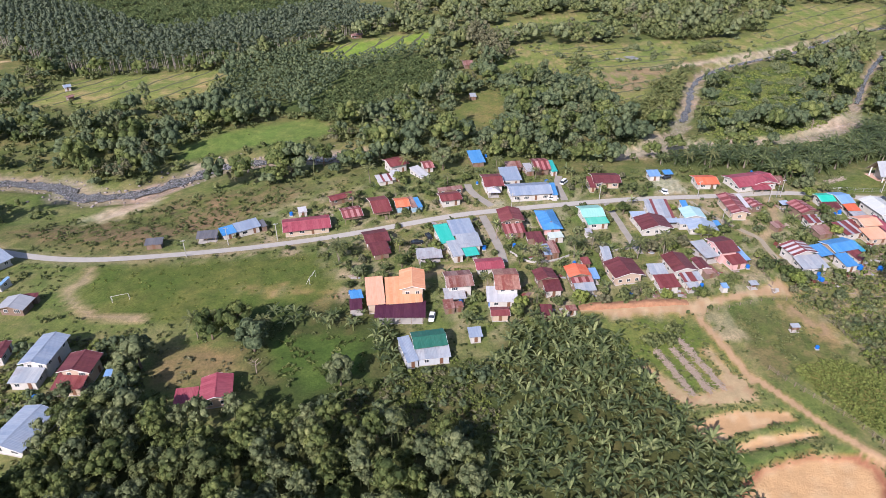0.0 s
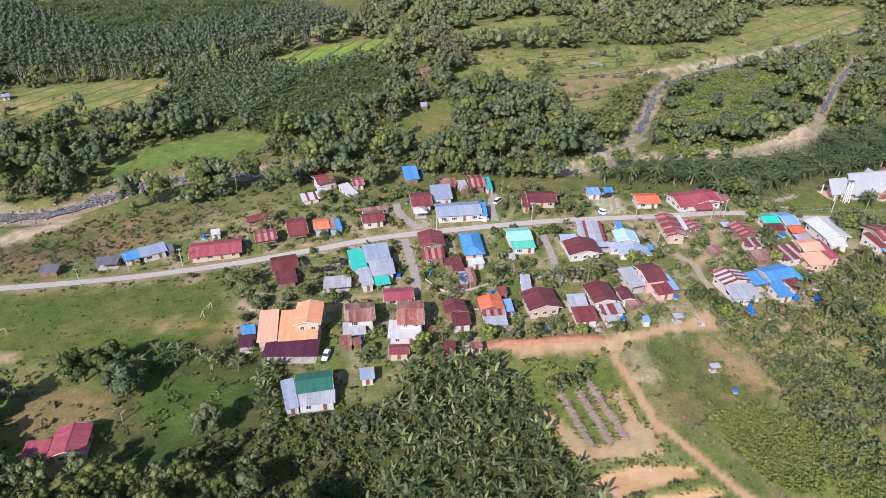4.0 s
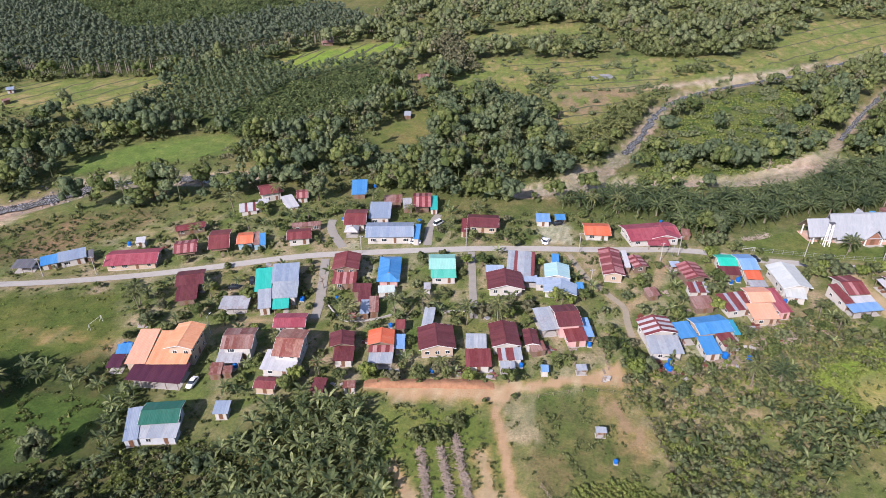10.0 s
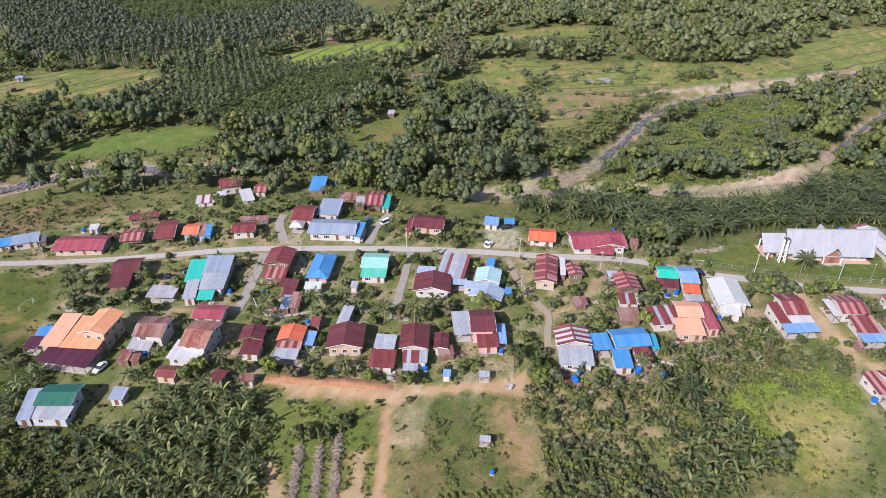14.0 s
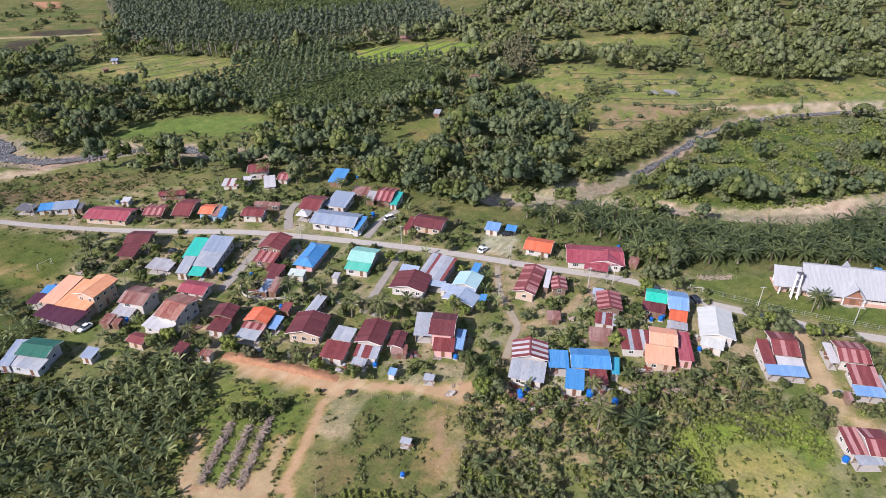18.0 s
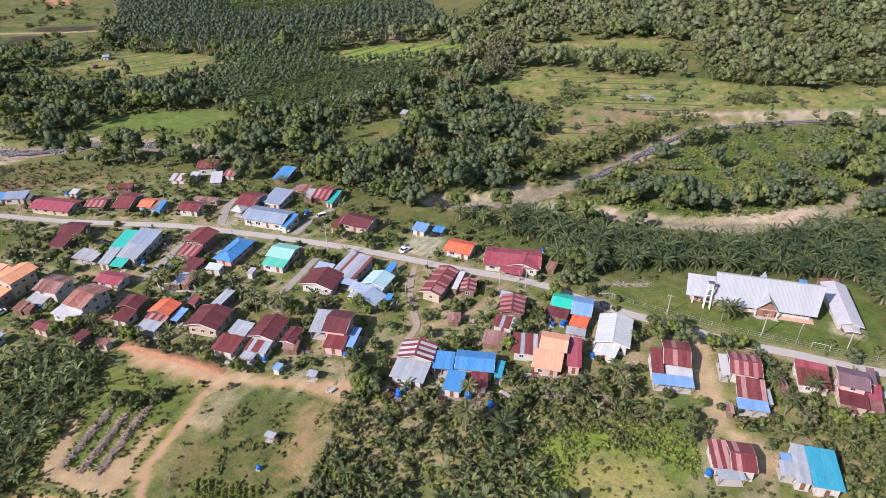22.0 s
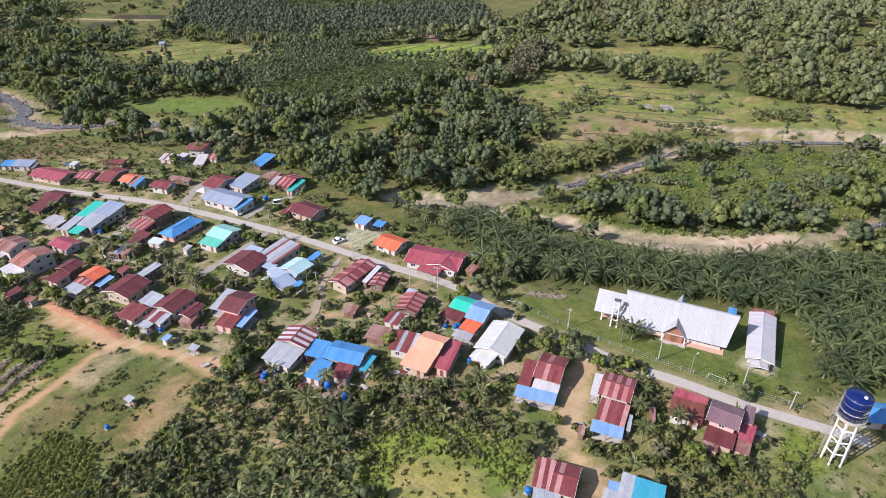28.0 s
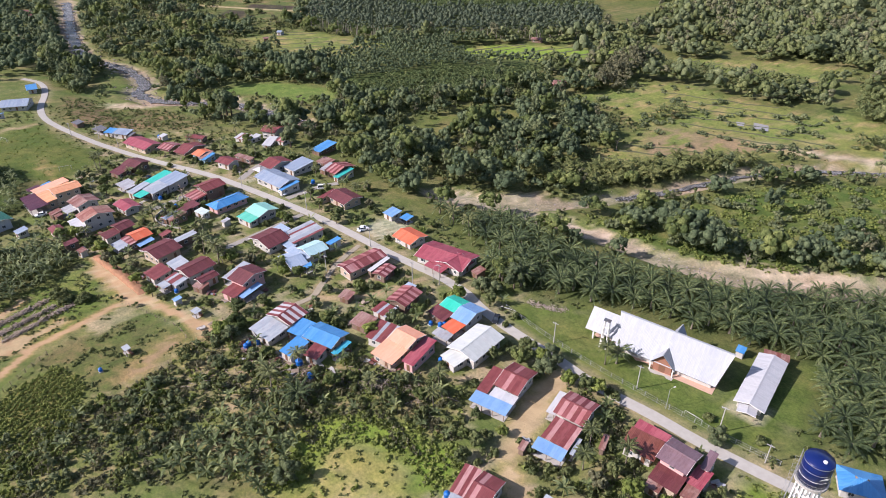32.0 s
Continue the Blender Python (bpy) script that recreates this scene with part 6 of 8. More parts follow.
house("far_hut", "far hut with rusty roof over timber walls", "hut",
      (-212.2, 354.4, 60.0, 4.2, 4.0, 2.4, 'g', 'rust', 'timber'))
house("far_hut", "far hut with grey-blue roof over white walls", "hut",
      (-223.2, 373.3, 32.0, 4.2, 6.3, 2.4, 'g', 'greyblue', 'white'))
house("far_hut", "far hut with rusty roof over timber walls", "hut",
      (-68.4, 501.8, 23.0, 9.1, 6.6, 2.4, 'g', 'rust', 'timber'))
house("far_hut", "far hut with pale grey roof over timber walls", "hut",
      (15.0, 360.1, 8.0, 3.6, 5.2, 2.08, 'm', 'palegrey', 'timber'))
house("field_house", "field house with rusty roof over timber walls", "house",
      (13.6, 426.1, 9.0, 6.9, 11.8, 2.4, 'g', 'rust', 'timber'))

bpy.context.view_layer.update()

# ---- church, water tower, cars, poles ----
def church(x, y, turn):
    z = gz(x, y)
    ob = thing("church", pose(x, y, z, 0, 0, turn), "long white-roofed church with a brick-fronted porch and bell frame", "church")
    L, top, D, ze, zr = 13.0, 14.8, 5.5, 2.6, 9.8
    rnd = random.Random(5)
    white = ROOF["whitemetal"]
    for s in (0, 180):
        sheet_slope(ob, pose(0, 0, 0, 0, 0, s), -L, L, -D, ze, 0, zr, rnd, [white], lambda i: 0, label="white metal roof")
        for sx in (-1, 1):
            bm = bmesh.new()
            q = [(sx * (L - 0.02), -D, ze), (sx * (L + 0.05), -D, ze), (sx * top, 0, zr), (sx * (L - 0.02), 0, zr)]
            slab(bm, q if sx > 0 else q[::-1], 0.05)
            part("roof_flare", bm, white, ob, "white roof edge that leans out at the ridge", pose(0, 0, 0, 0, 0, s))
    bm = bmesh.new()
    box(bm, -top, top, -0.25, 0.25, zr - 0.05, zr + 0.08)
    part("ridge_cap", bm, white, ob)
    iw, idp = L - 1.2, D - 1.6
    e = (zr - ze) * 1.6 / D
    bm = bmesh.new()
    prof = [(-idp, 0), (idp, 0), (idp, ze + e - 0.1), (0, zr - 0.12), (-idp, ze + e - 0.1)]
    ends = [[bm.verts.new((s * iw, py, pz)) for py, pz in prof] for s in (-1, 1)]
    bm.faces.new(ends[0][::-1])
    bm.faces.new(ends[1])
    for i in range(5):
        j = (i + 1) % 5
        bm.faces.new((ends[0][i], ends[0][j], ends[1][j], ends[1][i]))
    part("wall", bm, WALL["white"], ob)
    bm = bmesh.new()
    box(bm, -L - 7.6, L - 0.2, -D - 0.3, D, -0.5, 0.25)
    part("floor_slab", bm, painted_wall("terracotta_apron", (0.55, 0.36, 0.27)), ob)
    # open end bay under a lower roof
    for s, x0, x1 in ((0, -L - 9.4, -L - 1.5), (180, L + 1.5, L + 9.4)):
        sheet_slope(ob, pose(0, 0, 0, 0, 0, s), x0, x1, -4.3, 3.3, 0, 8.2, rnd, [white], lambda i: 0, name="end_bay_roof")
    for s, x0, x1 in ((0, -L - 1.5, -L + 0.6), (180, L - 0.6, L + 1.5)):
        sheet_slope(ob, pose(0, 0, 0, 0, 0, s), x0, x1, -4.8, 3.1, 0, 8.9, rnd, [white], lambda i: 0, name="end_bay_roof")
    bm = bmesh.new()
    box(bm, -L - 5.6, -L + 1.6, -1.2, 3.0, -0.2, 4.4)
    part("end_bay_wall", bm, WALL["white"], ob)
    for px in (-L - 7.2, -L - 4.2, -L - 1.2):
        for py in (-3.6, 3.6):
            bm = bmesh.new()
            box(bm, px - 0.18, px + 0.18, py - 0.18, py + 0.18, -0.2, 3.95)
            part("column", bm, WHITE_PAINT, ob)
    # brick porch and the two cross gables
    gx0 = -0.2
    for s, reach, half, apex, back, foot in ((-1, D + 0.4, 3.3, 6.4, 1.8, D - 1.2), (1, D + 0.4, 3.3, 8.2, 0.6, D - 2.4)):
        for sd in (-1, 1):
            bm = bmesh.new()
            q = [(gx0 + sd * half, s * reach, ze - 0.3), (gx0, s * (reach + 0.7), apex), (gx0, s * back, apex), (gx0 + sd * half, s * foot, ze + 0.3)]
            slab(bm, q if s * sd < 0 else q[::-1], 0.06)
            part("porch_roof", bm, white, ob)
    bm = bmesh.new()
    v = [bm.verts.new(p) for p in ((gx0 - 2.4, -D + 0.1, 0), (gx0 + 2.4, -D + 0.1, 0), (gx0 + 2.4, -D + 0.1, 3.0), (gx0, -D + 0.1, 5.6), (gx0 - 2.4, -D + 0.1, 3.0))]
    w = [bm.verts.new((p.co.x, -D + 2.0, p.co.z)) for p in v]
    bm.faces.new(v)
    bm.faces.new(w[::-1])
    for i in range(5):
        j = (i + 1) % 5
        bm.faces.new((v[j], v[i], w[i], w[j]))
    part("porch_wall", bm, BRICK_RED, ob)
    bm = bmesh.new()
    box(bm, gx0 - 0.8, gx0 + 0.8, -D + 0.02, -D + 0.15, 0.2, 2.3)
    part("door", bm, DOOR_WOOD, ob)
    for sd in (-1, 1):
        bm = bmesh.new()
        box(bm, gx0 + sd * 2.9 - 0.16, gx0 + sd * 2.9 + 0.16, -D - 0.5, -D - 0.18, -0.2, 2.5)
        part("porch_post", bm, WHITE_PAINT, ob)
    bm = bmesh.new()
    box(bm, gx0 - 3.4, gx0 + 3.4, -D - 1.6, -D - 0.32, -0.4, 0.3)
    part("porch_step", bm, CONCRETE, ob)
    k = -iw + 1.2
    while k < iw - 1:
        if abs(k - gx0) > 3.4:
            add_window(ob, 1, pose(k, -idp - 0.03, 1.1))
            add_window(ob, 1, pose(-k, idp + 0.03, 1.1, 0, 0, 180))
        k += 2.1
    # bell frame: two splayed pairs of posts under a dark cap
    for dx in (-0.6, 0.6):
        for dy in (0.0, 1.1):
            bm = bmesh.new()
            tube(bm, [(-16.3 + dx * 1.5, -5.0 - 0.9 + dy, -0.3), (-16.3 + dx, -5.0 + dy * 0.4, 8.8)], [0.2, 0.17], 6)
            part("bell_frame_post", bm, WHITE_PAINT, ob, "white splayed bell frame post")
    for zz in (2.4, 4.6, 6.8):
        bm = bmesh.new()
        box(bm, -17.1, -15.5, -5.5, -5.3, zz, zz + 0.18)
        part("bell_frame_rung", bm, WHITE_PAINT, ob)
    bm = bmesh.new()
    box(bm, -17.2, -15.4, -5.4, -4.2, 8.8, 9.05)
    part("bell_frame_top", bm, ROOF["slate"], ob)
    BLOCKS.append((x - 2.5, y - 0.5, radians(turn), L + 7, D + 2))
    return ob


def water_tower(x, y, turn, rad, legs_h, tank_h):
    z = gz(x, y)
    ob = thing("water_tower", pose(x, y, z, 0, 0, turn), "navy round water tank on a white concrete leg frame", "water tower")
    n = 6
    for i in range(n):
        a = 6.283 * i / n
        c, s = math.cos(a), math.sin(a)
        bm = bmesh.new()
        tube(bm, [(c * rad * 0.86, s * rad * 0.86, -0.4), (c * rad * 0.78, s * rad * 0.78, legs_h)], [0.24, 0.22], 4)
        part("leg", bm, WHITE_PAINT, ob)
        for zz in (0.26, 0.52, 0.78):
            b = 6.283 * (i + 1) / n
            bm = bmesh.new()
            k = rad * (0.86 - 0.08 * zz)
            tube(bm, [(c * k, s * k, legs_h * zz), (math.cos(b) * k, math.sin(b) * k, legs_h * zz)], [0.16, 0.16], 4)
            part("tie_beam", bm, WHITE_PAINT, ob)
    bm = bmesh.new()
    tube(bm, [(0, 0, 0), (0, 0, legs_h)], [0.3, 0.3], 8)
    part("riser_pipe", bm, WHITE_PAINT, ob)
    bm = bmesh.new()
    tube(bm, [(0, 0, legs_h - 0.1), (0, 0, legs_h + 0.35)], [rad * 1.12, rad * 1.12], 32)
    part("deck", bm, CONCRETE, ob)
    bm = bmesh.new()
    z0 = legs_h + 0.35
    tube(bm, [(0, 0, z0), (0, 0, z0 + tank_h), (0, 0, z0 + tank_h + 0.15), (0, 0, z0 + tank_h + 0.55)], [rad, rad, rad * 0.97, rad * 0.15], 40)
    for f in bm.faces:
        f.smooth = len(f.verts) == 4
    tank = part("tank", bm, TANK_NAVY, ob, "navy blue steel tank with pale bands")
    for k in (0.0, 0.33, 0.66, 0.97):
        bm = bmesh.new()
        tube(bm, [(0, 0, z0 + tank_h * k), (0, 0, z0 + tank_h * k + 0.07)], [rad * 1.015, rad * 1.015], 40)
        part("band", bm, STEEL if k != 0.33 else WHITE_PAINT, tank, "pale steel band")
    bm = bmesh.new()
    tube(bm, [(rad * 0.3, -rad * 0.3, z0 + tank_h + 0.3), (rad * 0.3, -rad * 0.3, z0 + tank_h + 0.6)], [0.4, 0.36], 12)
    part("hatch", bm, WHITE_PAINT, tank)
    bm = bmesh.new()
    for i in range(24):
        a, b = 6.283 * i / 24, 6.283 * (i + 1) / 24
        r = rad * 1.1
        tube(bm, [(math.cos(a) * r, math.sin(a) * r, legs_h + 0.3), (math.cos(a) * r, math.sin(a) * r, legs_h + 1.3)], [0.03, 0.03], 4)
        for zz in (0.85, 1.3):
            tube(bm, [(math.cos(a) * r, math.sin(a) * r, legs_h + zz), (math.cos(b) * r, math.sin(b) * r, legs_h + zz)], [0.03, 0.03], 4)
    part("guard_rail", bm, STEEL, ob)
    bm = bmesh.new()
    for sx in (-0.28, 0.28):
        tube(bm, [(-rad - 0.45, sx, 0), (-rad - 0.35, sx, z0 + tank_h + 1.0)], [0.045, 0.045], 4)
    for i in range(34):
        zz = 0.4 + i * (z0 + tank_h) / 34
        tube(bm, [(-rad - 0.42, -0.28, zz), (-rad - 0.42, 0.28, zz)], [0.025, 0.025], 4)
    for i in range(12):
        zz = legs_h * 0.5 + i * (tank_h + legs_h * 0.5) / 12
        tube(bm, [(-rad - 0.4, -0.4, zz), (-rad - 1.15, -0.35, zz), (-rad - 1.15, 0.35, zz), (-rad - 0.4, 0.4, zz)], [0.03] * 4, 4)
    part("ladder", bm, STEEL, ob, "caged steel ladder")
    bm = bmesh.new()
    for q in ([(-0.9, 0, 0.0), (0.9, 0, 0.0), (0.5, 0, 0.22), (-0.5, 0, 0.22)], [(-0.2, 0, 0.3), (0.8, 0, 0.3), (1.0, 0, 0.5), (0.1, 0, 0.5)]):
        slab(bm, q, 0.02)
    part("emblem", bm, WHITE_PAINT, tank, "white emblem", at=pose(rad * 0.55, -rad * 0.85, z0 + tank_h * 0.5, 0, 0, 33))
    return ob


def car_master(paint, length=4.2, high=1.45, boxy=False):
    ob = thing("car", pose(0, 0, -60), "", "car")
    L, W, H = length / 2, 0.84, high
    bm = bmesh.new()
    sec = [(-L, 0.45, 0.78, 0.72), (-L + 0.15, 0.28, 0.92, 0.8), (-L * 0.45, 0.24, 0.98, W), (L * 0.3, 0.24, 0.96, W), (L * 0.75, 0.26, 0.86, 0.82), (L, 0.42, 0.66, 0.7)]
    rings = []
    for x, zb, zt, w in sec:
        rings.append([bm.verts.new(p) for p in ((x, -w * 0.92, zb), (x, w * 0.92, zb), (x, w, (zb + zt) / 2), (x, w * 0.93, zt), (x, -w * 0.93, zt), (x, -w, (zb + zt) / 2))])
    for a, b in zip(rings, rings[1:]):
        for i in range(6):
            bm.faces.new((a[i], a[(i + 1) % 6], b[(i + 1) % 6], b[i]))
    bm.faces.new(rings[0][::-1])
    bm.faces.new(rings[-1])
    bmesh.ops.recalc_face_normals(bm, faces=bm.faces[:])
    part("body", bm, paint, ob)
    r0, r1, f1, f0 = (-L + 0.25, -L + 0.4, L * 0.42, L * 0.62) if boxy else (-L * 0.78, -L * 0.45, L * 0.12, L * 0.5)
    bm = bmesh.new()
    lo = [bm.verts.new(p) for p in ((r0, -0.74, 0.9), (f0, -0.74, 0.88), (f0, 0.74, 0.88), (r0, 0.74, 0.9))]
    hi = [bm.verts.new(p) for p in ((r1, -0.6, H - 0.05), (f1, -0.6, H - 0.05), (f1, 0.6, H - 0.05), (r1, 0.6, H - 0.05))]
    for i in range(4):
        j = (i + 1) % 4
        bm.faces.new((lo[i], lo[j], hi[j], hi[i]))
    part("glazing", bm, GLASS, ob)
    bm = bmesh.new()
    box(bm, r1 - 0.05, f1 + 0.05, -0.62, 0.62, H - 0.07, H)
    bmesh.ops.bevel(bm, geom=bm.edges[:], offset=0.03, segments=1, affect="EDGES")
    part("roof", bm, paint, ob)
    for sx in (-1, 1):
        for sy in (-1, 1):
            bm = bmesh.new()
            tube(bm, [(0, -0.1, 0), (0, 0.1, 0)], [0.31, 0.31], 12)
            wh = part("wheel", bm, RUBBER, ob, at=pose(sx * L * 0.62, sy * 0.76, 0.31))
            bm = bmesh.new()
            tube(bm, [(0, -0.112, 0), (0, 0.112, 0)], [0.18, 0.18], 8)
            part("rim", bm, STEEL, wh)
    for sy in (-1, 1):
        bm = bmesh.new()
        box(bm, L - 0.16, L + 0.01, sy * 0.55 - 0.14, sy * 0.55 + 0.14, 0.5, 0.64)
        part("headlight", bm, LAMP_GLASS, ob)
    return ob


def put_cars():
    masters = {"w": car_master(CAR_WHITE), "b": car_master(CAR_BLACK), "v": car_master(CAR_WHITE, 4.5, 1.95, True)}
    words = {"w": "white saloon car parked on the ground", "b": "black car parked by a house", "v": "white van parked on a driveway"}
    used = set()
    for k, x, y, turn in CARS:
        at = pose(x, y, gz(x, y) + 0.12, 0, 0, turn)
        m = masters[k]
        if k not in used:
            used.add(k)
            m.matrix_basis = at
            ob = m
        else:
            ob = copy_thing(m, at)
        tagged(ob, words[k], "car", "parked cars")
        ob.name = "van" if k == "v" else "car"


CARS = [
    ("w", -3.8, 147.1, -96),
    ("w", 85.1, 227.9, -69),
    ("v", 47.4, 236.4, 54),
    ("b", -5.9, 193.1, -68),
    ("b", 90.2, 241.8, 30),
    ("b", 153.6, 225.0, -59),
    ("w", 41.0, 222.0, 6),
    ("b", -87.3, 105.9, 84),
    ("b", -9.7, 189.1, 11),
    ("w", 85.8, 228.1, 68),
]

put_cars()


def utility_pole(x, y, turn, h, lean=0.0):
    ob = thing("utility_pole", pose(x, y, gz(x, y), lean, 0, turn), "grey concrete utility pole with a crossarm", "pole", "utility poles")
    bm = bmesh.new()
    tube(bm, [(0, 0, -0.5), (0, 0, h)], [0.15, 0.1], 8)
    part("pole", bm, CONCRETE, ob)
    bm = bmesh.new()
    box(bm, -0.8, 0.8, -0.06, 0.06, h - 0.5, h - 0.38)
    part("crossarm", bm, STEEL, ob)
    for k in (-0.7, -0.25, 0.25, 0.7):
        bm = bmesh.new()
        tube(bm, [(k, 0, h - 0.38), (k, 0, h - 0.2)], [0.05, 0.035], 6)
        part("insulator", bm, WHITE_PAINT, ob)
    return ob


def road_lamp(x, y, turn):
    ob = thing("street_lamp", pose(x, y, gz(x, y), 0, 0, turn), "slender grey street lamp with a short arm", "lamp", "street lamps")
    bm = bmesh.new()
    tube(bm, [(0, 0, -0.3), (0, 0, 5.8), (0, -0.5, 6.3), (0, -1.1, 6.4)], [0.09, 0.06, 0.05, 0.04], 6)
    part("pole", bm, STEEL, ob)
    bm = bmesh.new()
    box(bm, -0.12, 0.12, -1.6, -1.0, 6.33, 6.45)
    part("lamp_head", bm, WHITE_PAINT, ob)


def goal(x, y, turn, w, h, label):
    ob = thing("football_goal", pose(x, y, gz(x, y), 0, 0, turn), label, "goal", "football goals")
    for s in (-1, 1):
        bm = bmesh.new()
        tube(bm, [(s * w / 2, 0, -0.2), (s * w / 2, 0, h)], [0.045, 0.045], 6)
        part("goalpost", bm, WHITE_PAINT, ob)
        bm = bmesh.new()
        tube(bm, [(s * w / 2, 0, h), (s * w / 2, 1.2, 0)], [0.05, 0.05], 6)
        part("back_stay", bm, WHITE_PAINT, ob)
    bm = bmesh.new()
    tube(bm, [(-w / 2, 0, h), (w / 2, 0, h)], [0.045, 0.045], 6)
    part("crossbar", bm, WHITE_PAINT, ob)


def tank(x, y, r, h, stand):
    ob = thing("water_tank", pose(x, y, gz(x, y)), "blue plastic water tank on a low stand", "tank", "blue water tanks")
    bm = bmesh.new()
    tube(bm, [(0, 0, stand), (0, 0, stand + h * 0.08), (0, 0, stand + h * 0.8), (0, 0, stand + h)], [r * 0.95, r, r, r * 0.35], 14)
    part("tank_body", bm, TANK_BLUE, ob)
    bm = bmesh.new()
    tube(bm, [(0, 0, stand + h), (0, 0, stand + h + 0.1)], [r * 0.33, r * 0.3], 10)
    part("lid", bm, TANK_BLUE, ob)
    bm = bmesh.new()
    box(bm, -r, r, -r, r, -0.1, stand)
    part("stand", bm, CONCRETE, ob)


church(195.9, 246.2, 10.3)
water_tower(238.4, 220.4, 20, 2.6, 13.0, 5.3)
utility_pole(-74.5, 189.7, 15, 7)
utility_pole(-58.4, 193.1, 15, 7)
utility_pole(58.7, 221.9, 15, 7.5)
utility_pole(96.6, 223.2, 15, 7.5)
utility_pole(129.3, 225.1, 15, 7.5)
utility_pole(196.1, 230.7, 15, 7.5)
utility_pole(216.8, 232.2, 15, 8)
utility_pole(99.1, 203.9, 15, 6)
utility_pole(-85.7, 180.8, 15, 6.5)
utility_pole(24.4, 213.3, 15, 7)
utility_pole(170.9, 229.4, 15, 7)
utility_pole(122.6, 220.0, 15, 7.5)
utility_pole(227.9, 231.5, 10, 6.5, 8)
road_lamp(204.6, 230.0, 160)
road_lamp(127.4, 224.3, 160)
road_lamp(-7.8, 166.8, 160)
goal(-95.8, 154.6, 21, 4.7, 2.3, "white metal football goal on the grass pitch")
goal(-41.2, 166.1, 78, 4.5, 2.3, "white metal football goal at the far end of the pitch")
goal(210.8, 231.3, 0, 4.3, 1.6, "low white goal frame on the church lawn")
goal(153.2, 230.3, 17, 4.5, 1.5, "low white goal frame beside the road")
tank(-28.5, 158.9, 0.6, 1.14, 0.3)
tank(-27.4, 159.2, 0.6, 1.14, 0.3)
tank(13.3, 153.1, 0.7, 1.33, 0.3)
tank(55.7, 158.9, 0.6, 1.14, 0.3)
tank(78.4, 163.7, 0.6, 1.14, 0.3)
tank(96.7, 174.3, 0.6, 1.14, 0.3)
tank(116.1, 167.9, 0.7, 1.33, 0.3)
tank(116.6, 166.8, 0.7, 1.33, 0.3)
tank(138.3, 173.3, 0.8, 1.52, 0.3)
tank(99.7, 134.8, 0.5, 0.95, 0.3)
tank(23.1, 186.7, 0.6, 1.14, 0.3)
tank(22.3, 192.6, 0.5, 0.95, 0.3)
tank(41.5, 175.9, 0.6, 1.14, 0.3)
tank(117.3, 169.9, 0.7, 1.33, 0.3)
tank(132.1, 173.8, 0.9, 1.71, 0.3)
tank(145.4, 212.6, 0.7, 1.33, 0.3)
tank(145.0, 211.4, 0.7, 1.33, 0.3)
tank(187.9, 174.6, 0.7, 1.33, 0.3)
tank(127.5, 248.3, 0.5, 0.95, 0.3)
tank(-57.4, 211.7, 0.7, 1.33, 0.3)
tank(40.4, 236.3, 0.8, 1.52, 0.3)
tank(12.5, 235.3, 0.5, 0.95, 0.3)
tank(-99.2, 114.3, 0.6, 1.14, 0.3)
tank(-98.1, 114.3, 0.6, 1.14, 0.3)
tank(149.6, 212.2, 0.7, 1.33, 0.3)
tank(156.0, 201.6, 0.6, 1.14, 0.3)
tank(142.5, 210.0, 0.6, 1.14, 0.3)
tank(17.6, 266.4, 0.6, 1.14, 0.3)
tank(4.5, 154.3, 0.6, 1.14, 0.3)
tank(12.9, 185.0, 0.7, 1.33, 0.3)



def post_fence(name, line, step, h, label, rails=(0.5, 0.95), material=POST_WOOD, rail_r=0.03):
    p = resample(line, step)
    z = land(p[:, 0], p[:, 1])
    ob = thing(name, pose(p[0, 0], p[0, 1], z[0]), label, "fence")
    bm = bmesh.new()
    box(bm, -0.06, 0.06, -0.06, 0.06, -0.3, h)
    me = bpy.data.meshes.new("post")
    bm.to_mesh(me)
    bm.free()
    me.materials.append(material)
    q = [(a - p[0, 0], b - p[0, 1], c - z[0]) for (a, b), c in zip(p, z)]
    for k in q:
        part("post", me, None, ob, at=pose(*k))
    for r in rails:
        bm = bmesh.new()
        tube(bm, [(a, b, c + h * r) for a, b, c in q], [rail_r] * len(q), 4)
        part("rail", bm, material, ob)
    return ob


post_fence("field_fence", [(83.3, 126.5), (89.1, 117.4), (94.9, 110.0), (99.7, 99.9)], 2.2, 1.5, "weathered stake fence along the clay path", (0.35, 0.65, 0.95))
post_fence("field_fence", [(75.7, 150.6), (106.1, 160.6), (111.7, 133.9)], 3.5, 1.2, "post and wire fence round the pasture", (0.5, 0.95), POST_WOOD, 0.015)
post_fence("church_fence", [(151.6, 231.4), (167.1, 229.9), (183.5, 229.2), (201.6, 230.0), (219.2, 231.5), (230.4, 233.0)], 3.0, 1.5, "pale steel post and rail fence by the road", (0.1, 0.55, 0.95), STEEL, 0.025)
post_fence("garden_fence", [(98.9, 177.7), (100.3, 171.6), (100.9, 165.3)], 2.0, 1.1, "grey stake fence beside a garden", (0.4, 0.9))
post_fence("garden_fence", [(91.0, 172.4), (92.1, 167.2), (92.8, 162.9)], 2.0, 1.1, "grey stake fence between gardens", (0.4, 0.9))
post_fence("garden_wall", [(21.4, 183.3), (25.4, 178.3), (28.3, 176.5), (35.5, 177.8), (40.7, 181.1)], 1.2, 0.7, "low pale block wall round a yard", (0.1, 0.35, 0.6, 0.85), CONCRETE, 0.14)
post_fence("garden_wall", [(54.5, 184.0), (62.7, 186.0)], 1.2, 0.7, "low pale block wall by the lane", (0.1, 0.35, 0.6, 0.85), CONCRETE, 0.14)


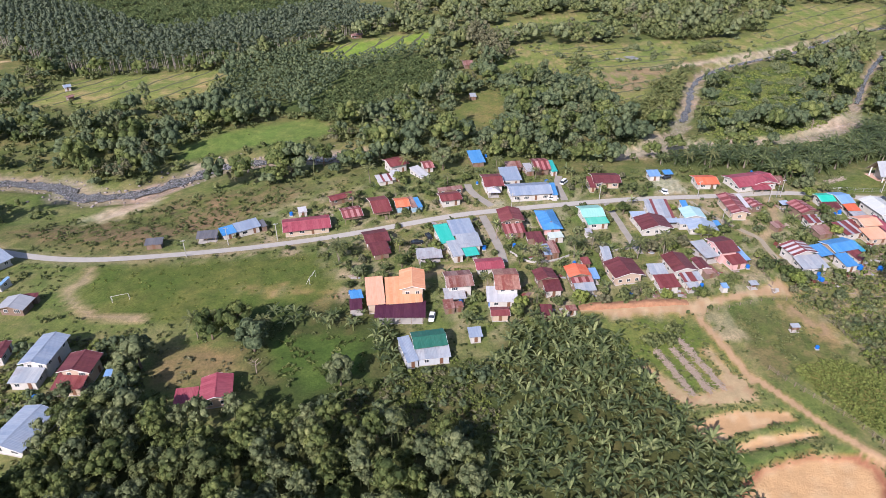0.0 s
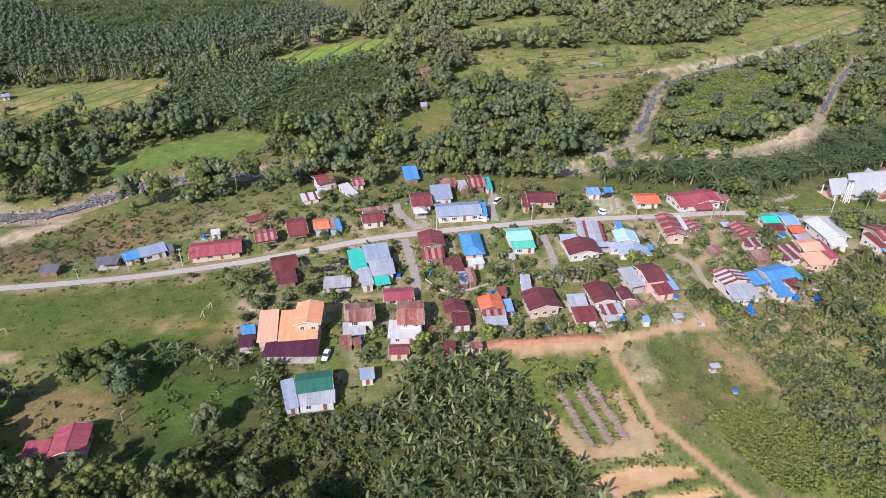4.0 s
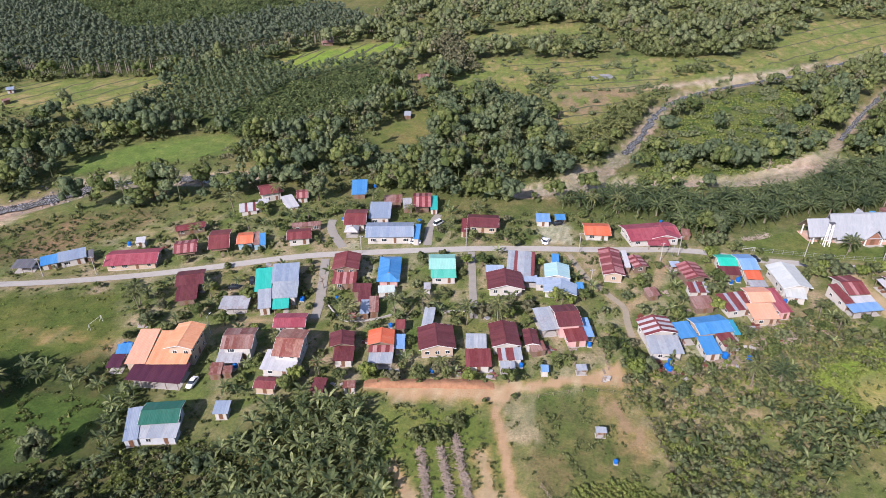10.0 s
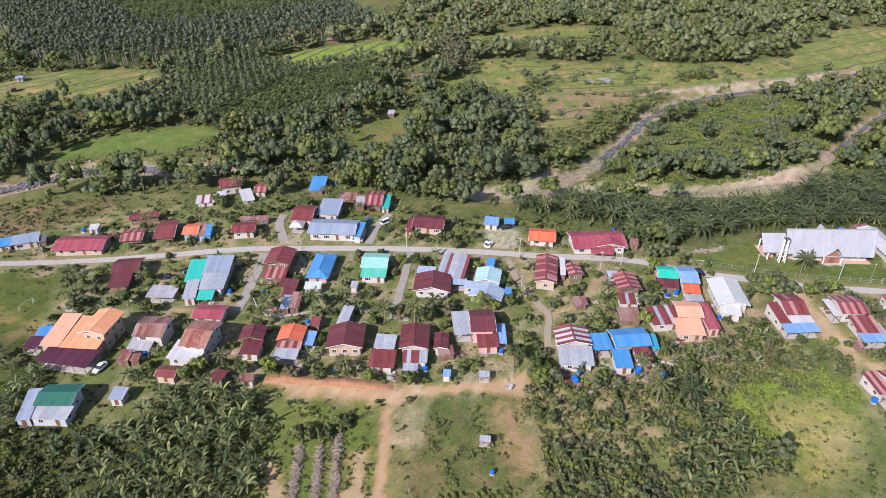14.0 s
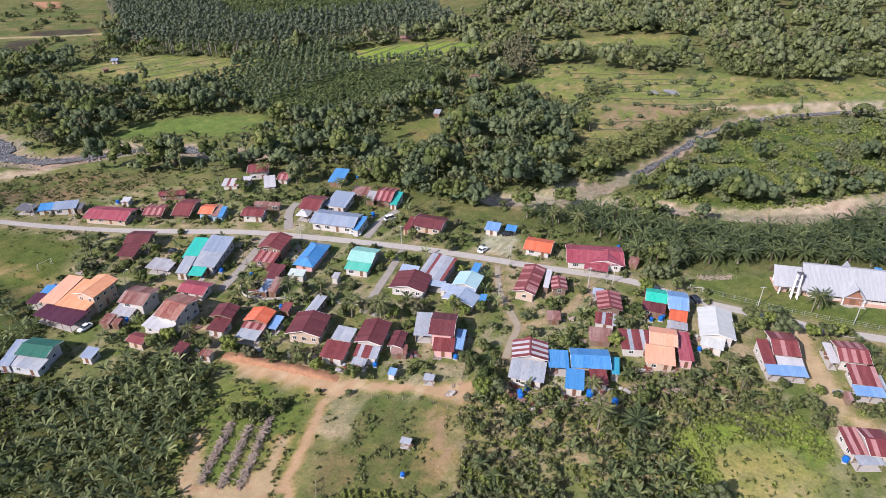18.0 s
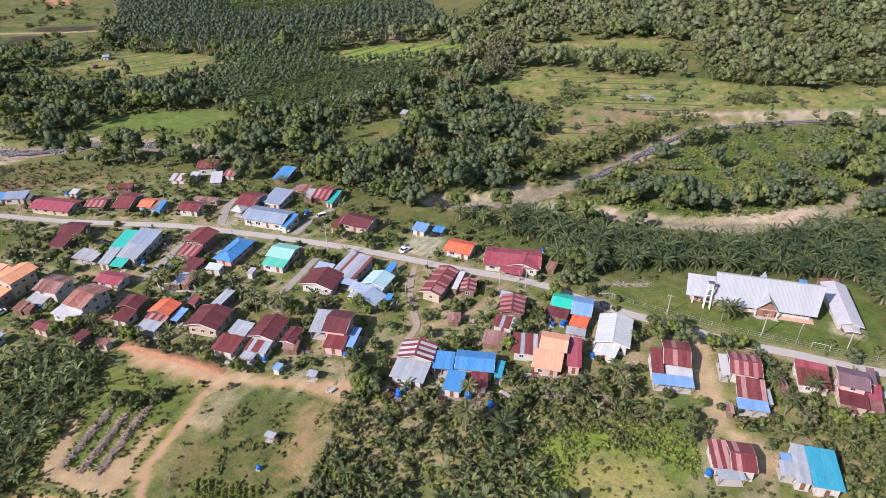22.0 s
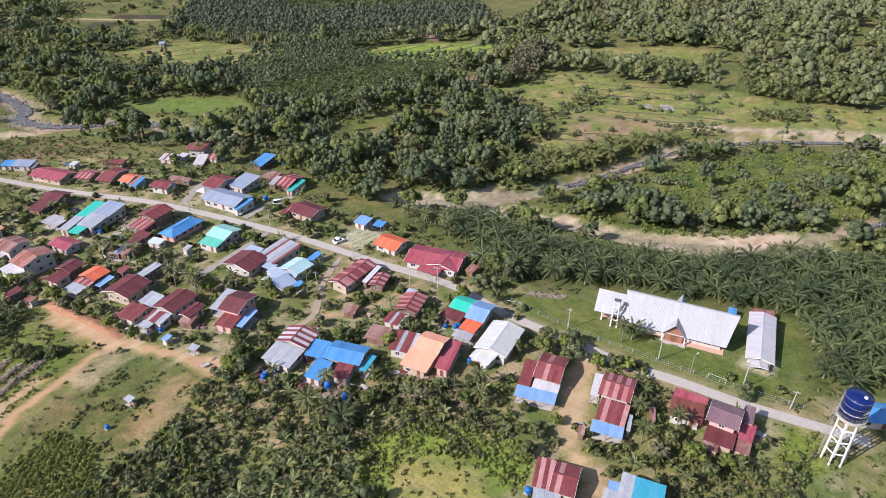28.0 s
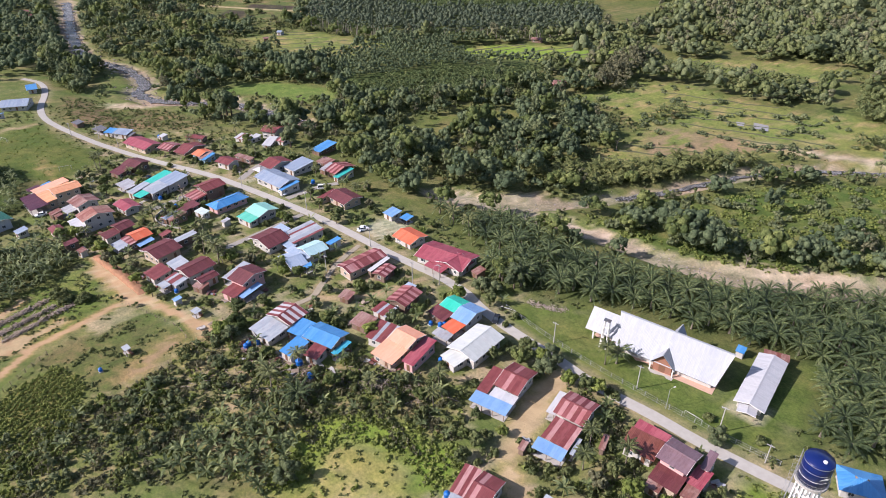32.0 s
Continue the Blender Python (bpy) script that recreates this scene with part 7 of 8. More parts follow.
# ---- trees and palms that stand singly ----
def two_meshes(stem_name, stem, stem_mat, leaf_name, leaf, leaf_mat):
    return template_mesh(stem_name, stem, stem_mat), template_mesh(leaf_name, leaf, leaf_mat)


TREE_KINDS = [two_meshes("trunk", trunk_mesh(20 + i, 2.6, 0.2, 2.0), BARK, "crown", crown(40 + i, 2.7 + 0.4 * (i % 3), 2.2 + 0.5 * (i % 3), 3.4, 13 + i % 4, 480, 0.38, 0.5, True), LEAF[("tree", "shrub", "forest", "vine", "olive")[i % 5]]) for i in range(7)]
TALL_KINDS = [two_meshes("trunk", trunk_mesh(60 + i, 6.0, 0.26, 2.6, 6), BARK, "crown", crown(80 + i, 3.9, 4.6, 5.6, 20, 760, 0.46, 0.52, True), LEAF[("tree", "forest", "darktree")[i]]) for i in range(3)]
BUSH_KINDS = [(None, template_mesh("foliage", shrub(100 + i, 1.5, 130, 0.42), LEAF["shrub"])) for i in range(4)]
COCONUT = [two_meshes("trunk", trunk_mesh(120 + i, 6.5, 0.16, 0.1, 0, 7, 0.7), PALM_BARK, "fronds", palm_crown(130 + i, 20, 3.6, 0.5, 6.4, 9), LEAF["coconut"]) for i in range(2)]
OIL_PALM = [two_meshes("trunk", trunk_mesh(140 + i, 3.2 + 0.6 * i, 0.3, 0.1, 0, 7, 0.15), PALM_BARK, "fronds", palm_crown(150 + i, 28, 4.5, 0.52, 3.1 + 0.6 * i, 11, (-0.05, 1.15), (0.4, 0.75)), LEAF["palm"]) for i in range(3)]
BANANA = [two_meshes("stem", trunk_mesh(160 + i, 2.3, 0.13, 0.1, 0, 6, 0.1), BANANA_STEM, "leaves", banana_leaves(170 + i, 9 + i, 2.2), LEAF["banana"]) for i in range(3)]
DEAD = [(template_mesh("branches", trunk_mesh(180 + i, 4.2, 0.16, 2.4, 11), DEAD_WOOD), None) for i in range(2)]

WORDS = {"r": ("fruit_tree", "leafy green fruit tree with a rounded uneven crown", "tree", "village trees"),
         "t": ("tall_tree", "tall dark green broadleaf tree with a deep crown", "tree", "tall trees"),
         "b": ("bush", "low bushy green shrub", "bush", "village bushes"), "c": ("coconut_palm", "coconut palm with yellow-green fronds and a thin trunk", "palm", "coconut palms"),
         "d": ("bare_tree", "leafless grey tree with thin spreading branches", "tree", "bare trees"), "o": ("oil_palm", "oil palm with a thick trunk and dark arching fronds", "palm", "oil palms"), "n": ("banana_plant", "banana plant with long torn green leaves", "banana plant", "banana plants")}
KINDS = {"d": DEAD, "r": TREE_KINDS, "t": TALL_KINDS, "b": BUSH_KINDS, "c": COCONUT, "o": OIL_PALM, "n": BANANA}
PR = random.Random(77)


def grow(kind, x, y, scale=1.0):
    nm, lab, cat, grp = WORDS[kind]
    stem, leaf = PR.choice(KINDS[kind])
    scale *= 0.82 if kind == "r" else 1.0
    return plant(nm, stem.name.split(".")[0] if stem else "", leaf.name.split(".")[0] if leaf else "", stem, leaf, x, y, scale * PR.uniform(0.85, 1.18), PR.uniform(0, 360), lab, cat, grp)


grow("r", 102.4, 179.6)
grow("r", 100.9, 172.8)
grow("r", 39.6, 154.7)
grow("r", 32.7, 152.9)
grow("r", 46.2, 154.4)
grow("r", 52.6, 155.1)
grow("r", 59.6, 156.9)
grow("r", 65.4, 156.5)
grow("r", 75.3, 157.6)
grow("r", 59.9, 210.7)
grow("r", 65.1, 210.3)
grow("r", 22.0, 151.7)
grow("r", 20.8, 148.0)
grow("r", -3.1, 183.8)
grow("r", -10.7, 181.7)
grow("r", -18.9, 238.4)
grow("r", 16.1, 240.7)
grow("r", 66.8, 183.0)
grow("r", 51.3, 182.6)
grow("r", 74.0, 183.8)
grow("r", 79.8, 187.2)
grow("r", 88.3, 193.8)
grow("r", 92.4, 192.8)
grow("r", 96.8, 195.7)
grow("r", 175.9, 222.7)
grow("r", 177.4, 217.8)
grow("r", 170.3, 217.0)
grow("r", 147.6, 228.4)
grow("r", 143.6, 233.8)
grow("r", 139.1, 223.8)
grow("r", 60.7, 226.3)
grow("r", 52.1, 235.7)
grow("r", 72.3, 227.6)
grow("r", 75.2, 224.0)
grow("r", -14.0, 174.1)
grow("r", -5.3, 170.9)
grow("r", -27.4, 168.5)
grow("r", -19.4, 165.5)
grow("r", 120.0, 184.9)
grow("r", 107.5, 164.4)
grow("r", 107.2, 168.8)
grow("r", 110.3, 165.8)
grow("r", 134.9, 194.7)
grow("r", 134.0, 203.4)
grow("r", 122.5, 189.2)
grow("t", -68.0, 248.5, 1.55)
grow("t", -63.5, 250.0, 1.45)
grow("t", -66.0, 253.5, 1.6)
grow("t", -53.3, 260.3)
grow("t", -1.3, 250.7)
grow("t", -79.9, 121.4)
grow("t", -78.2, 125.7)
grow("t", -63.3, 137.4)
grow("t", -56.4, 140.0)
grow("t", -50.7, 132.7)
grow("t", -77.7, 111.6)
grow("t", -73.5, 108.0)
grow("t", -25.9, 119.9)
grow("b", -15.0, 211.4)
grow("b", -10.1, 211.6)
grow("b", 8.7, 218.4)
grow("b", 6.2, 236.9)
grow("b", 0.5, 234.1)
grow("b", 44.4, 184.8)
grow("b", 43.6, 156.5)
grow("b", 25.1, 162.3)
grow("b", 88.1, 164.8)
grow("b", 89.8, 168.3)
grow("b", 82.9, 164.2)
grow("b", 102.7, 200.1)
grow("b", 116.0, 219.5)
grow("b", 121.8, 216.6)
grow("b", 126.8, 218.9)
grow("b", 134.2, 216.3)
grow("b", 116.1, 204.6)
grow("b", 26.5, 173.4)
grow("b", 28.4, 172.3)
grow("b", 20.6, 185.0)
grow("b", 20.1, 207.0)
grow("b", 28.4, 207.9)
grow("b", 59.1, 204.6)
grow("b", 58.8, 180.9)
grow("b", 55.5, 191.8)
grow("b", 158.1, 200.4)
grow("b", 161.5, 196.5)
grow("b", -48.6, 209.7)
grow("b", -62.0, 197.4)
grow("b", -43.9, 208.3)
grow("b", -17.0, 200.7)
grow("b", -4.6, 197.9)
grow("b", 13.1, 187.1)
grow("b", 16.2, 181.7)
grow("b", 10.3, 200.8)
grow("b", 51.8, 215.8)
grow("b", 44.5, 213.2)
grow("b", 132.0, 230.4)
grow("b", 179.9, 240.0)
grow("c", -34.7, 178.0)
grow("c", 29.5, 176.1)
grow("c", 42.1, 180.2)
grow("c", 62.8, 179.8)
grow("c", 71.5, 180.8)
grow("c", -30.9, 239.0)
grow("c", 21.3, 247.2)
grow("c", -16.8, 249.8)
grow("c", -67.3, 137.4)
grow("c", -49.4, 138.8)
grow("c", -62.3, 141.2)
grow("o", 144.0, 166.3)
grow("o", 187.2, 234.9)
grow("o", -85.6, 255.3)
grow("c", 112.3, 254.4)
grow("c", 102.9, 255.6)
grow("c", 185.4, 232.4)
grow("c", 136.0, 163.6)
grow("n", 9.0, 144.2)
grow("n", 5.9, 144.8)
grow("n", 54.6, 182.9)
grow("n", 123.0, 190.6)
grow("n", 120.9, 191.7)
grow("n", 124.0, 188.0)
grow("n", 61.1, 183.7)
grow("n", 64.4, 182.7)
grow("n", -18.6, 188.8)
grow("n", -12.6, 178.5)
grow("n", 17.5, 198.2)
grow("r", 167.4, 217.0)
grow("r", 168.8, 220.9)
grow("r", 173.6, 221.3)
grow("r", 164.8, 212.4)
grow("r", 188.2, 220.4)
grow("r", 190.5, 222.0)
grow("r", 184.2, 219.0)
grow("r", 182.3, 188.6)
grow("r", 183.1, 183.2)
grow("r", 207.9, 204.3)
grow("r", 206.9, 199.7)
grow("r", 217.7, 199.8)
grow("r", 219.9, 204.9)
grow("r", 213.4, 202.3)
grow("r", 140.5, 234.9)
grow("r", 139.9, 232.5)
grow("r", 137.3, 209.8)
grow("r", 137.1, 203.4)
grow("r", 217.8, 228.6)
grow("r", 161.9, 152.5)
grow("r", 145.2, 175.8)
grow("r", 158.4, 182.7)
grow("b", 176.6, 215.5)
grow("b", 193.1, 224.2)
grow("b", 197.6, 219.8)
grow("b", 203.2, 209.8)
grow("b", 209.1, 209.7)
grow("b", 191.4, 196.4)
grow("b", 188.6, 196.5)
grow("b", 197.3, 195.4)
grow("b", 195.8, 192.4)
grow("b", 200.4, 197.5)
grow("b", 224.1, 214.0)
grow("b", 224.6, 236.2)
grow("b", 213.0, 234.3)
grow("b", 156.9, 225.3)
grow("b", 156.9, 230.3)
grow("b", 194.6, 224.0)
grow("b", 168.3, 201.9)
grow("b", 169.2, 197.6)
grow("b", 165.2, 194.8)
grow("b", 161.8, 192.5)
grow("b", 149.3, 179.1)
grow("b", 137.7, 175.8)
grow("t", 140.5, 241.4)
grow("t", 145.7, 241.1)
grow("d", 42.5, 363.1)
grow("d", 64.2, 332.8)
grow("d", 94.7, 368.9)
grow("d", 56.8, 312.1)
grow("d", -22.1, 364.8)
grow("d", 17.4, 192.0)
grow("d", -48.0, 124.0)
grow("d", 185.1, 313.1)
grow("d", -12.6, 271.0)


# trees, bushes, bananas and palms scattered through the gardens
vx, vy = scatter([(-60, 176), (-30, 150), (30, 143), (60, 157), (100, 160), (125, 160), (160, 180), (215, 190), (232, 222), (150, 232), (100, 252), (60, 250), (0, 246), (-50, 222)], 5.2, 61, 1.0)
k = clear_of_houses(vx, vy, 1.3) & clear_of_ways(vx, vy, 1.6) & clear_of_open(vx, vy) & (wobble(vx, vy, 22, 62) > -0.35)
for i, (a, b) in enumerate(zip(vx[k], vy[k])):
    kind = "brbnrbnrcbrb"[i % 12]
    grow(kind, float(a), float(b), {"r": 0.62, "b": 0.8, "n": 1.0, "c": 0.75}[kind])

# oil palm stand beside the church
px, py = scatter(AREA["PALMS"], 6.4, 5, 0.35)
k = clear_of_houses(px, py, 2.5) & clear_of_ways(px, py, 2.0) & ~inside(AREA["LAWN"], px, py)
px, py = px[k], py[k]
for a, b in list(zip(px, py))[:240]:
    grow("o", float(a), float(b), 1.0)
if len(px) > 240:
    mass("oil_palm_stand", [palm_crown(151, 24, 4.5, 0.54, 3.2, 9, (-0.05, 1.15), (0.4, 0.75))], px[240:], py[240:], 0.85, 1.15, 3, LEAF_MASS["palm"], "far rows of dark oil palms", "oil palms")
# banana groves: the nearest as plants, the rest as one growth
bx, by = [], []
for nm, sp in (("BANANAS", 3.2), ("BANANAS_B", 3.2), ("BANANAS_C", 2.9), ("BANANAS_D", 3.6)):
    a, b = scatter(AREA[nm], sp, 9, 0.9)
    bx.append(a)
    by.append(b)
bx, by = np.concatenate(bx), np.concatenate(by)
k = clear_of_houses(bx, by, 1.0) & clear_of_ways(bx, by, 0.6)
bx, by = bx[k], by[k]
order = np.argsort(np.abs(by - 128))
bx, by = bx[order], by[order]
for a, b in list(zip(bx, by))[:160]:
    grow("n", float(a), float(b), 0.8 + 0.35 * math.sin(a * 7 + b * 3) ** 2)
mass("banana_grove", [banana_leaves(175 + i, 9, 2.2) for i in range(3)], bx[160:], by[160:], 0.75, 1.2, 4, LEAF_MASS["banana"], "dense grove of banana plants", "banana plants")

# ---- woods and growth that nobody could count ----
FAR_TREE = [crown(200 + i, 3.9 + 0.5 * (i % 2), 2.8 + 0.8 * (i % 3), 4.4 + 0.7 * (i % 3), 7, 56, 0.72, 0.64) for i in range(6)]
RUBBER = [crown(210 + i, 2.6, 3.8, 8.6, 6, 36, 0.64, 0.66) for i in range(4)]
BROAD = [crown(220 + i, 4.4, 3.0 + 0.8 * (i % 3), 5.0 + 1.0 * (i % 3), 14, 180, 0.5, 0.56) for i in range(6)]
TALL = [join([crown(226 + i, 2.9, 4.6, 8.8, 11, 110, 0.48, 0.52), trunk_mesh(236 + i, 7.0, 0.2, 1.6, 3, 4)]) for i in range(4)]
CLUMP = [crown(232 + i, 2.9, 1.9, 1.5, 7, 66, 0.46, 0.56) for i in range(4)]
BAMBOO = [crown(255 + i, 2.3, 4.8, 5.2, 9, 110, 0.54, 0.44) for i in range(2)]
NEAR_TREE = [join([crown(240 + i, 2.2 + 0.5 * (i % 3), 3.0 + 0.5 * (i % 2), 6.0 + 0.7 * (i % 3), 15, 430, 0.38, 0.57), trunk_mesh(250 + i, 5.5, 0.17, 1.8, 4)]) for i in range(5)]
MATS = [crown(268 + i, 2.1, 0.75, 0.3, 4, 38, 0.42, 0.44) for i in range(4)]
SHRUBS = [crown(260 + i, 1.3, 1.1, 0.7, 3, 30, 0.42, 0.48) for i in range(5)]
UNDER = [crown(272 + i, 1.4, 1.1, 0.7, 3, 16, 0.52, 0.56) for i in range(4)]

# straight rows of the plantation on the far slope: tall pale stems in front, palms behind
ex = AREA["PLANTATION"]
px, py = scatter(ex, 6.2, 21, 0.35)
thin = np.random.RandomState(5).uniform(0, 1, len(px)) < np.where(to_line([ex[i] for i in range(2, 9)], px, py) < 85, 1.0, 0.62)
px, py = px[thin], py[thin]
front = to_line([ex[i] for i in range(2, 9)], px, py)
k = (front < 85) | (px > -70)
mass("plantation_trees", RUBBER, px[k], py[k], 0.95, 1.25, 22, LEAF_MASS["plantation"], "tall plantation trees in close rows", "plantation", 0.15)
pal = [palm_crown(280 + i, 18, 4.0, 0.9, 3.0, 5, (-0.05, 1.1), (0.4, 0.7)) for i in range(2)]
pal_far = [palm_crown(284 + i, 14, 4.6, 1.2, 4.2, 3, (-0.05, 1.1), (0.4, 0.7)) for i in range(2)]
mass("plantation_palms", pal_far, px[~k], py[~k], 0.9, 1.15, 20, LEAF_MASS["palm"], "oil palm plantation on the far slope", "oil palms", 0.15)
r = np.random.RandomState(3)
tv, tf = trunk_mesh(270, 8.0, 0.2, 0.2, 0, 4, 0.2)
edge = np.concatenate([resample([ex[i] for i in range(2, 9)], 2.2)] * 2)
mass("plantation_trunks", [(tv, tf)], edge[:, 0] + r.uniform(-3, 3, len(edge)), edge[:, 1] + r.uniform(-2, 8, len(edge)), 0.9, 1.15, 23, plain("pale_trunk", (0.22, 0.2, 0.165), 0.9), "pale trunks along the edge of the plantation", "tree trunks")
px, py = scatter(AREA["RUBBER_B"], 5.0, 24, 0.3)
k = clear_of_open(px, py)
for step in (7, 14):
    k &= ~inside(AREA["PADDY_B"], px, py + step)
mass("plantation_trees", RUBBER, px[k], py[k], 0.7, 0.95, 25, LEAF_MASS["darktree"], "younger dark plantation trees in rows", "plantation", 0.1)
px, py = scatter(AREA["PALMS_FAR"], 7.0, 26, 0.3)
k = clear_of_open(px, py) & ~inside(AREA["RUBBER_B"], px, py)
mass("far_oil_palms", pal, px[k], py[k], 0.9, 1.15, 27, LEAF_MASS["palm"], "far stand of oil palms", "oil palms")
px, py = scatter(AREA["PALMS_MID"], 6.0, 28, 0.6)
mass("river_palms", pal, px, py, 0.9, 1.5, 29, LEAF_MASS["coconut"], "palms on the river bank", "palms")

for nm, sd in (("FAR_BANANAS_A", 301), ("FAR_BANANAS_B", 302), ("FAR_BANANAS_C", 303), ("FAR_BANANAS_D", 304), ("FAR_BANANAS_E", 305)):
    px, py = scatter(AREA[nm], 3.4, sd, 0.8)
    k = wobble(px, py, 17, sd) > -0.45
    mass("far_banana_grove", [banana_leaves(310 + i, 7, 2.4) for i in range(2)], px[k], py[k], 1.2, 1.8, sd, LEAF_MASS["shrub"], "far belt of pale green banana plants", "banana plants")
px, py = scatter(AREA["BAMBOO_BELT"], 5.0, 306, 0.95)
mass("bamboo", [crown(307, 2.3, 4.8, 5.2, 9, 100, 0.56, 0.45)], px, py, 1.1, 1.9, 308, LEAF_MASS["olive"], "tall olive bamboo belt beside the far fields", "bamboo", 0.25)

# mixed wood north of the houses and across the river: several kinds of tree at uneven heights
wood = [(-330, 215), (-200, 200), (-140, 205), (-60, 240), (-10, 262), (60, 258), (110, 262), (240, 330), (330, 400), (470, 600), (420, 700), (-60, 720), (-40, 560), (-500, 400), (-480, 290)]
px, py = scatter(wood, 6.0, 31, 0.98)
k = clear_of_houses(px, py, 3.0) & clear_of_ways(px, py, 2.5) & clear_of_open(px, py)
for nm in ("PLANTATION", "RUBBER_B", "PALMS_FAR", "PALMS", "PALMS_MID", "BANK"):
    k &= ~inside(AREA[nm], px, py)
gap = wobble(px, py, 46, 33) + 0.6 * wobble(px, py, 19, 34)
for nm in ("PADDY_A", "PADDY_B", "PADDY_C", "PADDY_D", "PADDY_E", "PADDY_G", "CLEAR_F", "MEADOW", "PLOTS_W", "STRIP_E", "FLAT_E", "FLAT_F"):
    for step in (7, 14, 20):
        k &= ~inside(AREA[nm], px, py + step)
scrub = inside(AREA["SCRUB"], px, py)
belt = to_line(LINE["RIVER_C"], px, py) < 26
k &= to_line(LINE["RIVER_B"], px, py) > 6.5
bank = to_line([(a, b - 13) for a, b in LINE["RIVER_W"]], px, py) < 15
k &= ~(bank & (px > -200) & (px < -45))
k &= np.where(py > 430, np.where(px > -20, gap > 0.0, gap > -0.35), gap > -0.55) | (py > 600)
k &= ~scrub | (gap > 0.42) | (belt & (gap > -0.3))
k &= ~((px > 110) & (py > 470)) | (gap > 0.12)
k &= ~((px < -150) & (py > 255)) | (gap > 0.05)
kind = np.random.RandomState(32).uniform(0, 1, len(px)) + 0.22 * wobble(px, py, 34, 35)
near = py < 430
k &= near | (np.random.RandomState(8).uniform(0, 1, len(px)) < 0.85)
for sel, tmpl, lo, hi, pal_name, nm, lab in (
        (near & (kind < 0.36), BROAD, 0.6, 1.3, "darktree", "wood", "mixed broadleaf wood along the river"),
        (near & (kind >= 0.36) & (kind < 0.52), BROAD, 0.75, 1.45, "tree", "wood", "broad-crowned deep green trees in the river wood"),
        (near & (kind >= 0.52) & (kind < 0.64), TALL, 0.8, 1.35, "forest", "wood", "tall slender trees standing out of the wood"),
        (near & (kind >= 0.64) & (kind < 0.92), CLUMP, 0.7, 1.5, "shrub", "thicket", "green thicket between the trees"),
        (near & (kind >= 0.92), BAMBOO, 0.8, 1.3, "olive", "bamboo", "olive-brown bamboo clumps in the wood"),
        # far trees take paler leaf sets: haze put into the colour
        (~near & (kind < 0.55), FAR_TREE, 0.7, 1.5, "shrub", "far_wood", "far mixed wood on the valley floor"),
        (~near & (kind >= 0.55) & (kind < 0.85), FAR_TREE, 0.9, 1.8, "forest", "far_wood", "far dark trees on the valley floor"),
        (~near & (kind >= 0.85), RUBBER, 0.8, 1.4, "olive", "far_wood", "far olive-brown trees on the valley floor")):
    q = k & sel
    mass(nm, tmpl, px[q], py[q], lo, hi, 36 + int(kind[0] * 10), LEAF_MASS[pal_name], lab, "trees", 0.35)
RIM = [crown(340 + i, 3.6, 3.2, 7.0, 5, 14, 1.5, 0.8) for i in range(4)]
px, py = scatter([(-170, 655), (-60, 720), (420, 700), (480, 640), (620, 800), (520, 980), (-60, 980), (-330, 760)], 12.0, 121, 0.95)
k = clear_of_open(px, py)
mass("rim_wood", RIM, px[k], py[k], 1.1, 1.9, 122, LEAF_MASS["forest"], "far forest that closes the valley", "trees", 0.3)
px, py = scatter([(-640, 190), (-420, 195), (-300, 180), (-214, 172), (-216, 228), (-262, 226), (-330, 236), (-400, 252), (-520, 282), (-640, 300)], 9.6, 123, 0.95)
k = clear_of_houses(px, py, 3) & clear_of_ways(px, py, 2.0) & (wobble(px, py, 40, 124) > -0.45)
mass("far_wood", FAR_TREE, px[k], py[k], 0.8, 1.5, 125, LEAF_MASS["darktree"], "dark trees beyond the road bend", "trees", 0.3)
# underwood that fills between
px, py = scatter(wood, 5.5, 37, 0.98)
k = clear_of_houses(px, py, 2.0) & clear_of_ways(px, py, 1.0) & clear_of_open(px, py) & (py < 450)
for nm in ("PLANTATION", "RUBBER_B", "PALMS"):
    k &= ~inside(AREA[nm], px, py)
wob = wobble(px, py, 24, 38) + 0.5 * wobble(px, py, 9, 40)
scrub = inside(AREA["SCRUB"], px, py)
bank = (to_line([(a, b - 13) for a, b in LINE["RIVER_W"]], px, py) < 15) & (px > -200) & (px < -45)
q = k & (wob > np.where(scrub, 0.3, np.where(bank, 0.45, -0.5)))
mass("underwood", UNDER, px[q], py[q], 0.5, 2.2, 39, LEAF_MASS["shrub"], "tangled green underwood and scrub", "bushes", 0.3)
px, py = scatter(AREA["SCRUB"], 2.9, 61, 0.98)
wob = wobble(px, py, 30, 38) + 0.6 * wobble(px, py, 11, 62)
q = clear_of_ways(px, py, 1.5) & (wob < 0.05)
mass("creepers", MATS, px[q], py[q], 0.5, 1.3, 63, LEAF_MASS["crop"], "bright green creepers and tall weeds", "bushes", 0.3)
q = clear_of_ways(px, py, 1.5) & (wob > 0.3)
mass("thicket", CLUMP, px[q], py[q], 0.35, 1.0, 64, LEAF_MASS["forest"], "thickets on the river flat", "bushes", 0.3)
# rough growth that breaks up the far fields
for nm in ("PADDY_A", "PADDY_B", "PADDY_C", "PADDY_D", "PADDY_E", "PADDY_G", "CLEAR_F", "MEADOW", "STRIP_E", "PLOTS_W", "FLAT_E", "FLAT_F"):
    px, py = scatter(AREA[nm], 3.0, 65, 0.98)
    q = wobble(px, py, 22, 66) + 0.7 * wobble(px, py, 8, 67) > 0.78
    if q.any():
        mass("field_weeds", SHRUBS, px[q], py[q], 0.35, 1.0, 68, LEAF_MASS["shrub"], "patches of tall weeds in a field", "weeds", 0.3)


